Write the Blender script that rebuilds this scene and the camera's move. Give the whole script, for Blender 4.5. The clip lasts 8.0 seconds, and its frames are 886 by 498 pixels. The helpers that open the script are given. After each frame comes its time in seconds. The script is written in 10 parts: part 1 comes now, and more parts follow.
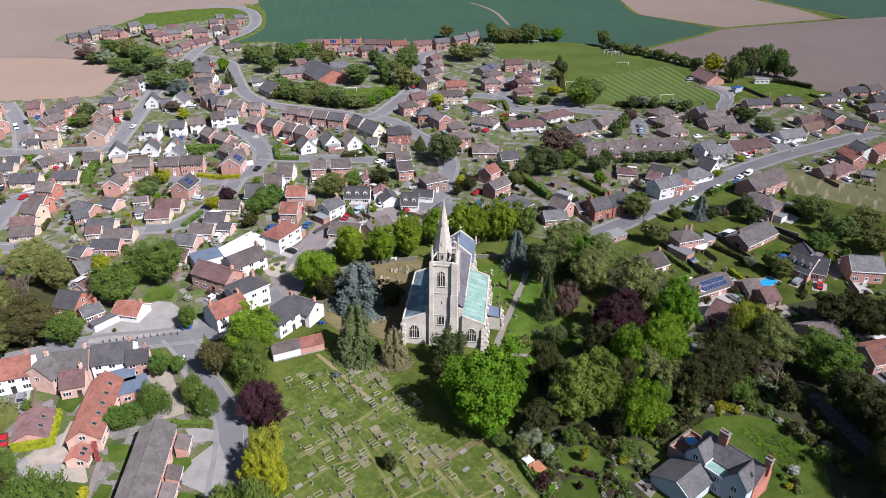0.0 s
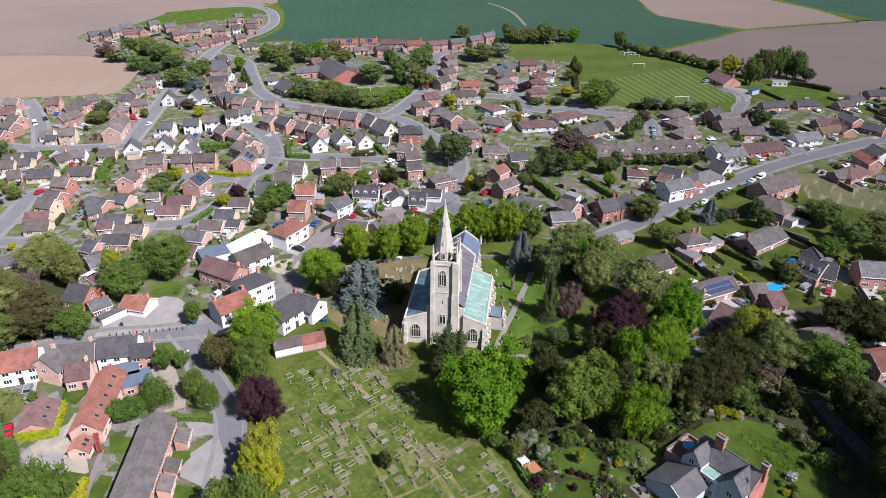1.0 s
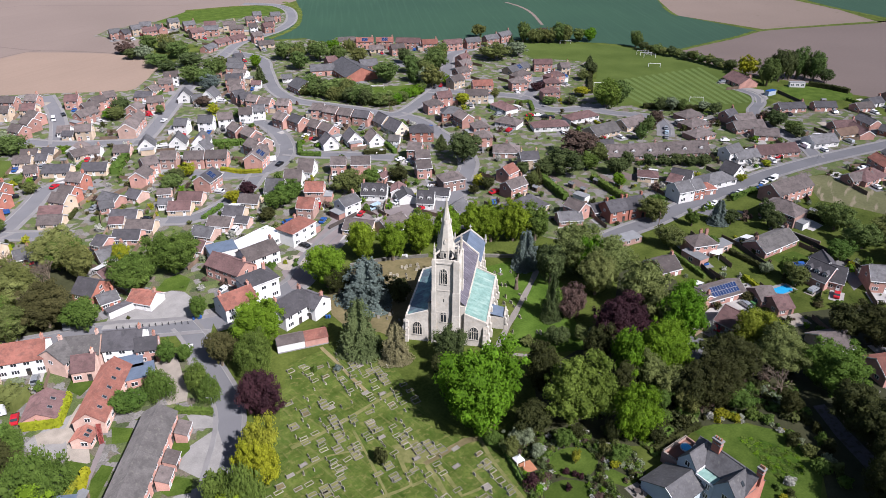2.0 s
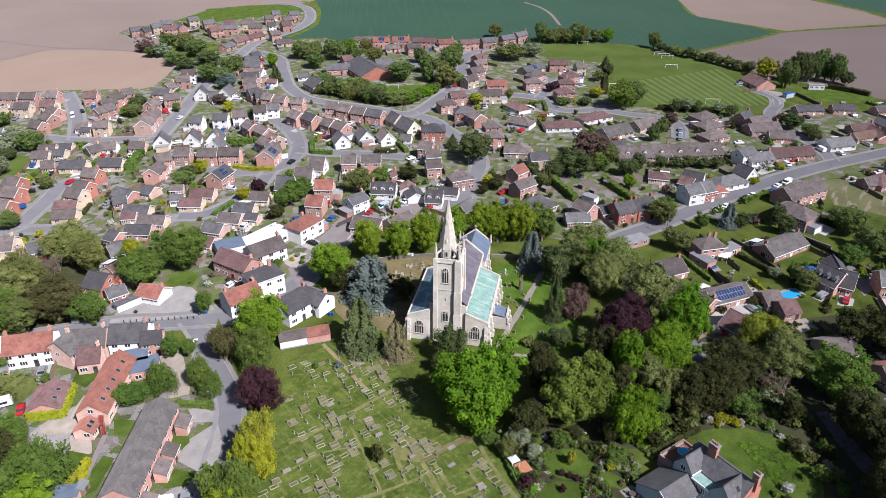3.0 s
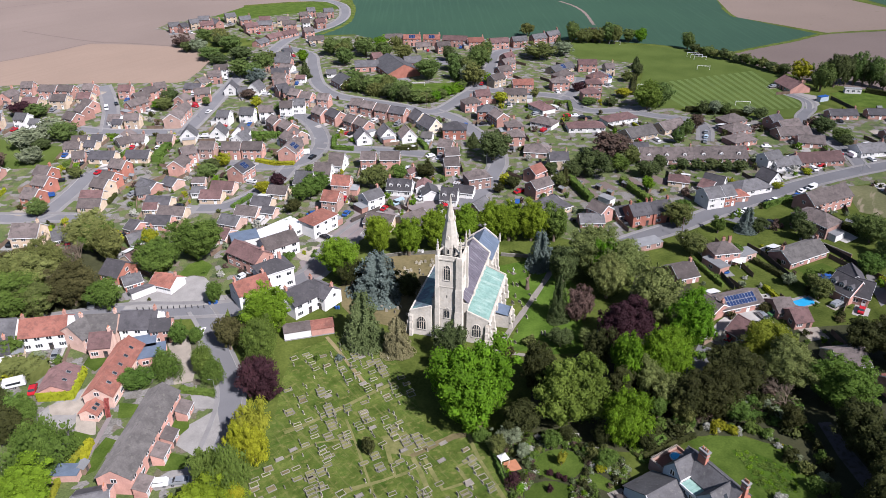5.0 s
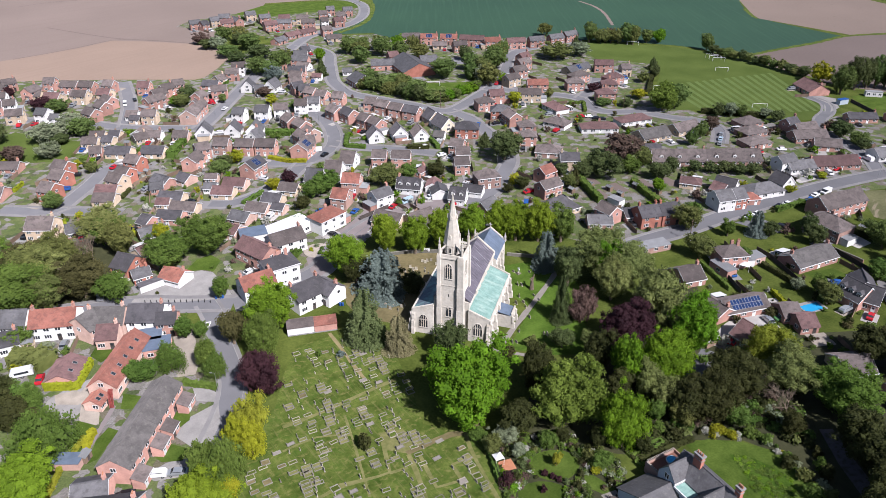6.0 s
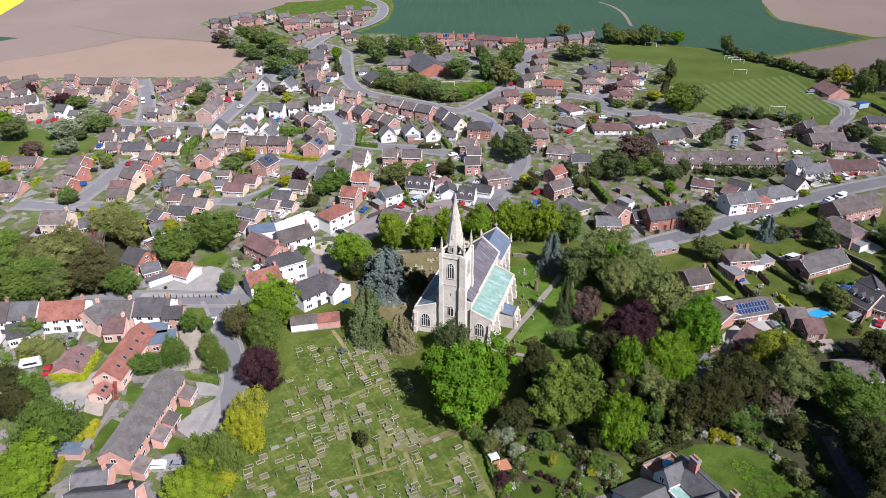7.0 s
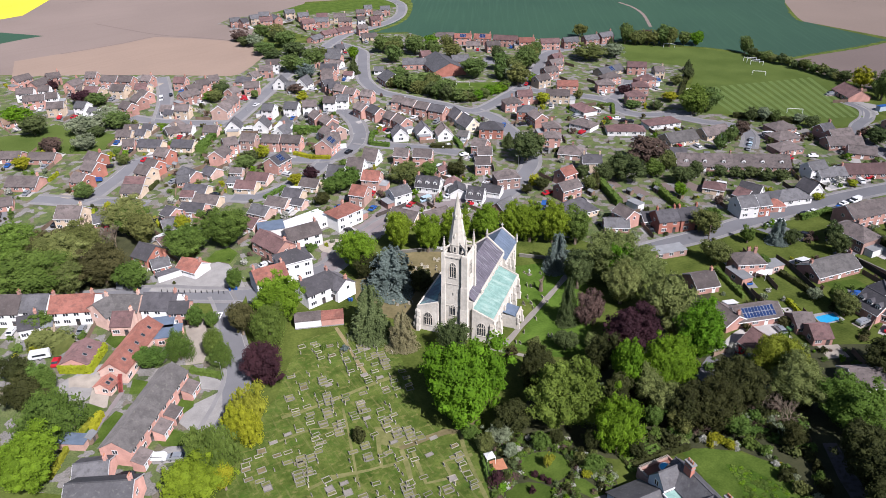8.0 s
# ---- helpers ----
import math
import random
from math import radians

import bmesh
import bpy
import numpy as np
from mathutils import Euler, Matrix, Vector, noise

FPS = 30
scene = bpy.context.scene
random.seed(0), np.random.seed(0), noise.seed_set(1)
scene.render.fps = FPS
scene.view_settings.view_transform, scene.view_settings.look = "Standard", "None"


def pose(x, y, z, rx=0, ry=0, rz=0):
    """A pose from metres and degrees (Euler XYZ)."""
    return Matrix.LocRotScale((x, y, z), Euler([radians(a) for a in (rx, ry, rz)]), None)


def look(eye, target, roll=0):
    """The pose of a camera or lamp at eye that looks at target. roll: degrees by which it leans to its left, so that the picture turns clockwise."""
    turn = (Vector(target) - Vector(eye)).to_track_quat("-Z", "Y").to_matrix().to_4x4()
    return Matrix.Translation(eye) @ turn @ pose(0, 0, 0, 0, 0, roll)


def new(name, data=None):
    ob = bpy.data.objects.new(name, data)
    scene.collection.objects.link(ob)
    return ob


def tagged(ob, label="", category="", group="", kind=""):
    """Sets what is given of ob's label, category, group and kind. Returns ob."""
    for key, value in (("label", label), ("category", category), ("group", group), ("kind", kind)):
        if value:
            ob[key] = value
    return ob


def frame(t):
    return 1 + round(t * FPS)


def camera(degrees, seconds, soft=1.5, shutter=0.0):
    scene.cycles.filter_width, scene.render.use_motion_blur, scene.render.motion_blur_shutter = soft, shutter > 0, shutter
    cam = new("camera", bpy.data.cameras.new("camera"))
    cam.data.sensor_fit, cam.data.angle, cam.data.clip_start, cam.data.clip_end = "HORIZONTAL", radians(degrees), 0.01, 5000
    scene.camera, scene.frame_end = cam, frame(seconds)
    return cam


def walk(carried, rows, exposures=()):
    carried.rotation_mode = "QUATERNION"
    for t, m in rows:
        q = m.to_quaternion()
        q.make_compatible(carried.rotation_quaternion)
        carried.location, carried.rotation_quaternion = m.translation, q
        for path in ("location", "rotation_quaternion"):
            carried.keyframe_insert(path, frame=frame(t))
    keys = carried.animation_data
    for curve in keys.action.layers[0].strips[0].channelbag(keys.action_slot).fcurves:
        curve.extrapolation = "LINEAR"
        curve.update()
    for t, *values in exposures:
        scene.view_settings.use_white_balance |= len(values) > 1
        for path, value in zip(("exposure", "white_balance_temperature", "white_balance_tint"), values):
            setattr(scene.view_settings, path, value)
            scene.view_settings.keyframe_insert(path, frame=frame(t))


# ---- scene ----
cam = camera(63.0, 8.0, soft=0.7)
PATH = [
    (0, (0.306, -0.412, 121.403), (1.411, 0.938, 120.427), 0.5),
    (0.5, (2.024, -2.158, 121.522), (3.108, -0.79, 120.546), 0.4),
    (1, (3.788, -3.887, 121.67), (4.85, -2.502, 120.693), 0.4),
    (1.5, (5.518, -5.552, 121.775), (6.558, -4.152, 120.796), 0.3),
    (3, (11.247, -10.526, 121.924), (12.216, -9.077, 120.944), 0.1),
    (3.5, (13.146, -12.048, 121.977), (14.092, -10.585, 120.996), 0.0),
    (4, (15.11, -13.733, 122.081), (16.032, -12.254, 121.099), -0.0),
    (4.5, (17.014, -15.225, 122.193), (17.913, -13.734, 121.21), -0.1),
    (6, (23.198, -19.73, 122.375), (24.022, -18.197, 121.389), -0.2),
    (6.5, (25.216, -21.129, 122.419), (26.014, -19.583, 121.433), -0.3),
    (7, (27.397, -22.54, 122.5), (28.169, -20.98, 121.514), -0.3),
    (7.5, (29.492, -23.892, 122.609), (30.238, -22.32, 121.622), -0.4),
    (8, (31.766, -25.313, 122.662), (32.484, -23.728, 121.676), -0.5),
]
walk(cam, [(t, look(eye, target, roll)) for t, eye, target, roll in PATH], exposures=[(0.0, 0.41, 6000.0, 18.0), (8.0, 0.39, 6000.0, 18.0)])

# ---- sky, sun, exposure ----
SUN_AZIMUTH, SUN_ELEVATION = 278.0, 46.0   # direction towards the sun, degrees from +x, anticlockwise
world = bpy.data.worlds.new("sky")
scene.world = world
world.use_nodes = True
wn = world.node_tree
sky = wn.nodes.new("ShaderNodeTexSky")
sky.sky_type, sky.sun_disc = "NISHITA", False
sky.sun_elevation, sky.sun_rotation = radians(SUN_ELEVATION), radians(90 - SUN_AZIMUTH)
sky.air_density, sky.dust_density = 1.0, 1.2
wn.links.new(sky.outputs[0], wn.nodes["Background"].inputs[0])
wn.nodes["Background"].inputs[1].default_value = 0.060
sun = new("sun", bpy.data.lights.new("sun", "SUN"))
sun.data.energy, sun.data.angle, sun.data.color = 5.0, radians(0.6), (1.0, 0.96, 0.90)
az, el = radians(SUN_AZIMUTH), radians(SUN_ELEVATION)
sun.matrix_world = look((math.cos(az) * math.cos(el) * 300, math.sin(az) * math.cos(el) * 300, math.sin(el) * 300), (0, 0, 0))

# ---- materials ----
MATS = {}


def mat(name, c, rough=0.85, var=0.25, fine=3.0, coarse=0.15, bump=0.15, c2=None, metal=0.0, per=0.12, island=0.0, through_light=0.0, spec=0.3):
    """A surface with grain (fine), stains (coarse), bump, and a change from object to object (per) or piece to piece (island)."""
    m = bpy.data.materials.new(name)
    m.use_nodes = True
    t = m.node_tree
    n, link = t.nodes, t.links.new
    bsdf = n["Principled BSDF"]
    geo = n.new("ShaderNodeNewGeometry")
    a, b = n.new("ShaderNodeTexNoise"), n.new("ShaderNodeTexNoise")
    a.inputs["Scale"].default_value, b.inputs["Scale"].default_value = fine, coarse
    a.inputs["Detail"].default_value, b.inputs["Detail"].default_value = 4, 3
    link(geo.outputs["Position"], a.inputs["Vector"])
    link(geo.outputs["Position"], b.inputs["Vector"])
    low = n.new("ShaderNodeMix")
    low.data_type = "RGBA"
    c2 = c2 or tuple(min(1, v * (1 + var)) for v in c)
    low.inputs[6].default_value = (*(v * (1 - var) for v in c), 1)
    low.inputs[7].default_value = (*c2, 1)
    add = n.new("ShaderNodeMath")
    add.operation = "MULTIPLY_ADD"
    link(a.outputs[0], add.inputs[0])
    add.inputs[1].default_value = 0.9
    stain = n.new("ShaderNodeMath")
    stain.operation = "MULTIPLY_ADD"
    link(b.outputs[0], stain.inputs[0])
    stain.inputs[1].default_value, stain.inputs[2].default_value = 1.6, -0.75
    link(stain.outputs[0], add.inputs[2])
    link(add.outputs[0], low.inputs[0])
    hsv = n.new("ShaderNodeHueSaturation")
    link(low.outputs[2], hsv.inputs["Color"])
    rnd = n.new("ShaderNodeObjectInfo")
    val = n.new("ShaderNodeMath")
    val.operation = "MULTIPLY_ADD"
    source = geo.outputs["Random Per Island"] if island else rnd.outputs["Random"]
    amount = island or per
    link(source, val.inputs[0])
    val.inputs[1].default_value, val.inputs[2].default_value = 2 * amount, 1 - amount
    link(val.outputs[0], hsv.inputs["Value"])
    if island and per:
        hue = n.new("ShaderNodeMath")
        hue.operation = "MULTIPLY_ADD"
        link(rnd.outputs["Random"], hue.inputs[0])
        hue.inputs[1].default_value, hue.inputs[2].default_value = 0.3 * per, 0.5 - 0.15 * per
        link(hue.outputs[0], hsv.inputs["Hue"])
    link(hsv.outputs[0], bsdf.inputs["Base Color"])
    bsdf.inputs["Roughness"].default_value, bsdf.inputs["Metallic"].default_value = rough, metal
    bsdf.inputs["Specular IOR Level"].default_value = spec
    bsdf.inputs["Diffuse Roughness"].default_value = 1.0 if rough > 0.7 else 0.0
    if bump:
        bm = n.new("ShaderNodeBump")
        bm.inputs["Strength"].default_value, bm.inputs["Distance"].default_value = bump, 0.1
        link(a.outputs[0], bm.inputs["Height"])
        link(bm.outputs[0], bsdf.inputs["Normal"])
    if through_light:
        tr, mix = n.new("ShaderNodeBsdfTranslucent"), n.new("ShaderNodeMixShader")
        link(hsv.outputs[0], tr.inputs["Color"])
        mix.inputs[0].default_value = through_light
        link(bsdf.outputs[0], mix.inputs[1])
        link(tr.outputs[0], mix.inputs[2])
        link(mix.outputs[0], n["Material Output"].inputs["Surface"])
    MATS[name] = m
    return m


def weather(m, colour, scale, turn=0.0, lo=0.5, hi=0.62, amount=1.0, detail=4):
    """Lays stains of another colour on a material: noise on the plan, turned and stretched by scale."""
    n, link = m.node_tree.nodes, m.node_tree.links.new
    bsdf = n["Principled BSDF"]
    source = bsdf.inputs["Base Color"].links[0].from_socket
    geo, place, noise_, ramp, mix = n.new("ShaderNodeNewGeometry"), n.new("ShaderNodeMapping"), n.new("ShaderNodeTexNoise"), n.new("ShaderNodeMapRange"), n.new("ShaderNodeMix")
    place.vector_type = "TEXTURE"
    place.inputs["Rotation"].default_value = (0, 0, radians(turn))
    place.inputs["Scale"].default_value = scale
    noise_.inputs["Scale"].default_value, noise_.inputs["Detail"].default_value = 1.0, detail
    link(geo.outputs["Position"], place.inputs["Vector"])
    link(place.outputs[0], noise_.inputs["Vector"])
    link(noise_.outputs[0], ramp.inputs[0])
    ramp.inputs[1].default_value, ramp.inputs[2].default_value, ramp.inputs[4].default_value = lo, hi, amount
    mix.data_type = "RGBA"
    link(ramp.outputs[0], mix.inputs[0])
    link(source, mix.inputs[6])
    mix.inputs[7].default_value = (*colour, 1)
    link(mix.outputs[2], bsdf.inputs["Base Color"])
    return m


ROOF = {
    "brown": mat("brown_tile", (0.142, 0.117, 0.110), 0.85, 0.35, 2.6, 0.3, 0.4, per=0.3),
    "grey": mat("grey_slate", (0.115, 0.112, 0.116), 0.7, 0.3, 2.6, 0.3, 0.3, per=0.25),
    "dark": mat("dark_tile", (0.085, 0.08, 0.086), 0.75, 0.3, 4, 0.3, 0.3, per=0.25),
    "red": mat("red_tile", (0.268, 0.112, 0.084), 0.85, 0.35, 2.6, 0.3, 0.4, per=0.2),
    "taupe": mat("taupe_tile", (0.130, 0.120, 0.115), 0.85, 0.3, 2.6, 0.3, 0.4, per=0.1),
    "plum": mat("plum_tile", (0.155, 0.092, 0.088), 0.85, 0.3, 2.6, 0.3, 0.4, per=0.2),
    "tan": mat("tan_tile", (0.19, 0.125, 0.09), 0.85, 0.3, 4, 0.3, 0.4, per=0.2),
}
WALL = {
    "red": mat("red_brick", (0.395, 0.222, 0.180), 0.9, 0.28, 5, 0.4, 0.3, per=0.2),
    "brown": mat("brown_brick", (0.32, 0.205, 0.170), 0.9, 0.25, 5, 0.4, 0.3, per=0.15),
    "buff": mat("buff_brick", (0.48, 0.38, 0.28), 0.9, 0.22, 5, 0.4, 0.3, per=0.12),
    "white": mat("white_render", (0.64, 0.63, 0.61), 0.85, 0.10, 3, 0.4, 0.1, per=0.06),
    "orange": mat("orange_brick", (0.36, 0.150, 0.108), 0.9, 0.25, 5, 0.4, 0.3, per=0.12),
    "blue": mat("pale_blue_render", (0.39, 0.445, 0.48), 0.85, 0.08, 3, 0.4, 0.1, per=0.05),
    "pink": mat("pink_brick", (0.46, 0.315, 0.26), 0.9, 0.25, 5, 0.4, 0.3, per=0.1),
    "cream": mat("cream_render", (0.62, 0.55, 0.44), 0.85, 0.1, 3, 0.4, 0.1, per=0.06),
    "stone": weather(weather(mat("limestone", (0.49, 0.458, 0.40), 0.9, 0.24, 1.6, 0.25, 0.45, per=0.05), (0.34, 0.315, 0.265), (0.8, 0.8, 3.0), 0, 0.5, 0.74, 0.45), (0.44, 0.36, 0.26), (1.6, 1.6, 1.0), 0, 0.56, 0.75, 0.55),
}
for m, stain, pale in ((ROOF["brown"], (0.082, 0.070, 0.066), (0.165, 0.15, 0.135)), (ROOF["grey"], (0.074, 0.070, 0.072), (0.175, 0.17, 0.155)), (ROOF["taupe"], (0.080, 0.076, 0.072), (0.185, 0.175, 0.155)), (ROOF["plum"], (0.100, 0.064, 0.060), (0.19, 0.13, 0.115)), (ROOF["dark"], (0.056, 0.054, 0.058), (0.115, 0.11, 0.108)), (ROOF["red"], (0.165, 0.080, 0.064), (0.31, 0.165, 0.125))):
    weather(m, stain, (1.5, 1.5, 0.9), 0, 0.5, 0.66, 0.65)     # damp and lichen on the tiles
    weather(m, pale, (0.8, 0.8, 0.8), 0, 0.58, 0.70, 0.55)
ROOFWORD = {"brown": "brown-tiled", "grey": "grey slate", "dark": "dark-tiled", "red": "red pantile", "plum": "plum-tiled", "tan": "tan-tiled", "taupe": "grey-brown tiled"}
WALLWORD = {"red": "red brick", "brown": "brown brick", "buff": "buff brick", "white": "white rendered", "orange": "orange brick", "blue": "pale blue rendered", "cream": "cream rendered", "pink": "pinkish brick", "stone": "limestone"}
upvc = mat("white_upvc", (0.78, 0.78, 0.77), 0.4, 0.05, 2, 0.5, 0.0, per=0.03)
glass = mat("window_glass", (0.035, 0.04, 0.045), 0.06, 0.2, 1, 0.5, 0.0, per=0.2, spec=0.6)
clay = mat("terracotta", (0.36, 0.16, 0.09), 0.85, 0.2, 6, 1, 0.1)
lead = weather(weather(mat("lead_sheet", (0.15, 0.135, 0.16), 0.6, 0.3, 2.5, 0.3, 0.15, metal=0.15), (0.34, 0.335, 0.36), (0.45, 5.0, 5.0), 45, 0.55, 0.66, 0.8), (0.085, 0.07, 0.085), (0.35, 3.0, 3.0), 45, 0.56, 0.68, 0.7)
bluelead = mat("blue_slate", (0.13, 0.165, 0.22), 0.55, 0.2, 3, 0.4, 0.15)
copper = weather(weather(mat("verdigris_copper", (0.20, 0.36, 0.315), 0.75, 0.22, 1.2, 0.3, 0.1, c2=(0.30, 0.45, 0.40)), (0.40, 0.50, 0.45), (1.6, 4.5, 4.5), 45, 0.5, 0.7, 0.6), (0.15, 0.25, 0.21), (0.9, 2.2, 2.2), 45, 0.58, 0.72, 0.6)
greenlead = weather(mat("green_stained_lead", (0.115, 0.150, 0.185), 0.6, 0.2, 3, 0.4, 0.15), (0.19, 0.34, 0.32), (3.0, 3.0, 3.0), 45, 0.46, 0.62, 0.85)
asphalt = mat("asphalt", (0.142, 0.141, 0.149), 0.9, 0.16, 5, 0.08, 0.2, per=0.05)
# tarmac with tree shade and its dapples painted into the colour
lane = weather(mat("shaded_tarmac", (0.10, 0.09, 0.095), 0.95, 0.25, 3, 0.2, 0.2, per=0.0), (0.055, 0.05, 0.03), (1.2, 1.2, 1.0), 0, 0.5, 0.62, 0.7)
paving = mat("paving", (0.180, 0.173, 0.172), 0.9, 0.18, 5, 0.2, 0.2, per=0.1)
kerbstone = mat("kerb_concrete", (0.23, 0.225, 0.22), 0.9, 0.15, 5, 0.3, 0.1)
gravel = mat("gravel", (0.285, 0.250, 0.210), 0.95, 0.25, 6, 0.3, 0.3, per=0.15)
concrete = mat("concrete", (0.36, 0.34, 0.32), 0.9, 0.2, 3, 0.3, 0.2, per=0.2)
roadpaint = mat("road_paint", (0.75, 0.75, 0.73), 0.8, 0.12, 8, 1, 0.0)
grass = mat("grass", (0.056, 0.086, 0.012), 0.95, 0.45, 1.3, 0.12, 0.5, c2=(0.108, 0.132, 0.028), per=0.0, spec=0.1)
lawn = mat("mown_lawn", (0.046, 0.088, 0.010), 0.95, 0.4, 2.0, 0.2, 0.4, c2=(0.084, 0.122, 0.021), per=0.15, spec=0.1)
pitch_turf = mat("pitch_turf", (0.062, 0.094, 0.018), 0.95, 0.25, 2.0, 0.05, 0.3, c2=(0.088, 0.118, 0.028), per=0.0, spec=0.1)
stripe = mat("mown_stripe", (0.084, 0.122, 0.030), 0.95, 0.15, 2.5, 0.15, 0.3, per=0.0)
meadow = mat("rough_grass", (0.055, 0.097, 0.011), 0.95, 0.5, 0.9, 0.2, 0.5, c2=(0.118, 0.148, 0.032), per=0.0, spec=0.1)
weather(meadow, (0.17, 0.158, 0.055), (1.6, 1.1, 1.0), 0, 0.54, 0.68, 0.62)
weather(meadow, (0.040, 0.082, 0.010), (0.45, 0.45, 1.0), 0, 0.54, 0.66, 0.6)
weather(meadow, (0.04, 0.085, 0.01), (2.6, 2.6, 1.0), 20, 0.52, 0.7, 0.6)
weather(meadow, (0.155, 0.150, 0.055), (7.0, 0.8, 1.0), 98, 0.55, 0.67, 0.42)
lush = mat("lush_grass", (0.058, 0.118, 0.012), 0.95, 0.45, 1.6, 0.15, 0.5, c2=(0.098, 0.160, 0.024), per=0.0, spec=0.1)
parched = mat("parched_grass", (0.125, 0.108, 0.045), 0.95, 0.35, 0.9, 0.14, 0.4, c2=(0.19, 0.155, 0.078), per=0.0)
long_grass = mat("long_grass", (0.038, 0.088, 0.008), 0.95, 0.5, 2.4, 0.4, 0.6, c2=(0.078, 0.138, 0.016), per=0.0, spec=0.1)
worn = mat("worn_grass", (0.132, 0.150, 0.042), 0.95, 0.35, 1.2, 0.25, 0.4, c2=(0.205, 0.194, 0.082), per=0.0, spec=0.1)
setts = mat("pink_paving", (0.185, 0.158, 0.155), 0.9, 0.15, 4, 0.2, 0.2, per=0.0)
flags = mat("old_flags", (0.215, 0.195, 0.172), 0.9, 0.2, 4, 0.3, 0.2, per=0.0)
hardcore = mat("rolled_stone", (0.235, 0.225, 0.215), 0.95, 0.22, 3, 0.25, 0.3, per=0.0)
dry = mat("dry_grass", (0.19, 0.155, 0.075), 0.95, 0.3, 0.9, 0.2, 0.4, c2=(0.26, 0.215, 0.11), per=0.0)
waste = weather(mat("rough_waste_grass", (0.105, 0.115, 0.045), 0.95, 0.35, 0.9, 0.08, 0.4, c2=(0.15, 0.145, 0.07), per=0.0), (0.24, 0.20, 0.14), (12.0, 2.5, 1.0), 25, 0.56, 0.66, 0.8)
soil = mat("ploughed_soil", (0.167, 0.131, 0.112), 0.95, 0.07, 0.6, 0.012, 0.2, c2=(0.193, 0.151, 0.130), per=0.0)
tufted = weather(mat("tufted_soil", (0.180, 0.138, 0.113), 0.95, 0.08, 0.6, 0.012, 0.2, c2=(0.204, 0.157, 0.128), per=0.0), (0.10, 0.09, 0.055), (9.0, 3.0, 1.0), -20, 0.66, 0.74, 0.75)
soil_warm = weather(mat("tan_soil", (0.215, 0.158, 0.122), 0.95, 0.06, 0.6, 0.02, 0.2, c2=(0.240, 0.177, 0.136), per=0.0), (0.196, 0.142, 0.108), (60.0, 4.0, 1.0), 25, 0.5, 0.7, 0.4)
soil_dark = mat("brown_soil", (0.132, 0.102, 0.090), 0.95, 0.07, 0.6, 0.012, 0.2, c2=(0.155, 0.121, 0.107), per=0.0)
crop = mat("green_wheat", (0.022, 0.057, 0.035), 0.9, 0.08, 1.5, 0.012, 0.3, c2=(0.027, 0.067, 0.038), per=0.0)
weather(crop, (0.034, 0.078, 0.046), (70.0, 2.2, 1.0), 62, 0.5, 0.66, 0.5)
weather(soil, (0.158, 0.122, 0.103), (90.0, 5.0, 1.0), 20, 0.5, 0.7, 0.4)
rape = mat("yellow_rape", (0.50, 0.43, 0.03), 0.9, 0.15, 1.5, 0.03, 0.3, per=0.0)
quarry = mat("quarry_tiles", (0.17, 0.085, 0.062), 0.85, 0.2, 4, 0.4, 0.1)
# ivy and litter, darkened with the shade of the trees above
litter = mat("shade_dark_litter", (0.03, 0.038, 0.014), 0.95, 0.4, 2.0, 0.2, 0.5, c2=(0.06, 0.06, 0.026), per=0.0)
bark = mat("bark", (0.16, 0.125, 0.09), 0.95, 0.3, 6, 1, 0.4, per=0.15)
timber = mat("fence_timber", (0.17, 0.12, 0.085), 0.9, 0.3, 5, 0.5, 0.2, per=0.3)
darktimber = mat("dark_timber", (0.06, 0.05, 0.045), 0.9, 0.3, 5, 0.5, 0.2, per=0.3)
iron = mat("black_iron", (0.03, 0.03, 0.032), 0.5, 0.1, 5, 1, 0.0, metal=0.6)
steel = mat("galvanised_steel", (0.42, 0.43, 0.44), 0.45, 0.1, 5, 1, 0.0, metal=0.7)
marble = mat("pale_memorial_stone", (0.245, 0.222, 0.178), 0.8, 0.2, 6, 1, 0.15, per=0.3)
sandstone = mat("pale_sandstone", (0.37, 0.335, 0.26), 0.85, 0.2, 6, 1, 0.15, per=0.25)
darkstone = mat("grey_memorial_stone", (0.185, 0.175, 0.145), 0.85, 0.25, 6, 1, 0.15, per=0.3)
water = mat("pool_water", (0.03, 0.30, 0.55), 0.05, 0.1, 2, 0.3, 0.05, spec=0.6)
felt = mat("roofing_felt", (0.20, 0.205, 0.21), 0.85, 0.15, 4, 0.4, 0.1, per=0.25)
panel = mat("solar_glass", (0.02, 0.04, 0.11), 0.12, 0.1, 2, 0.5, 0.0, spec=0.6)
oxide = mat("red_oxide_paint", (0.27, 0.065, 0.055), 0.5, 0.2, 6, 1, 0.0)
rubber = mat("tyre_rubber", (0.02, 0.02, 0.02), 0.9, 0.1, 5, 1, 0.0)
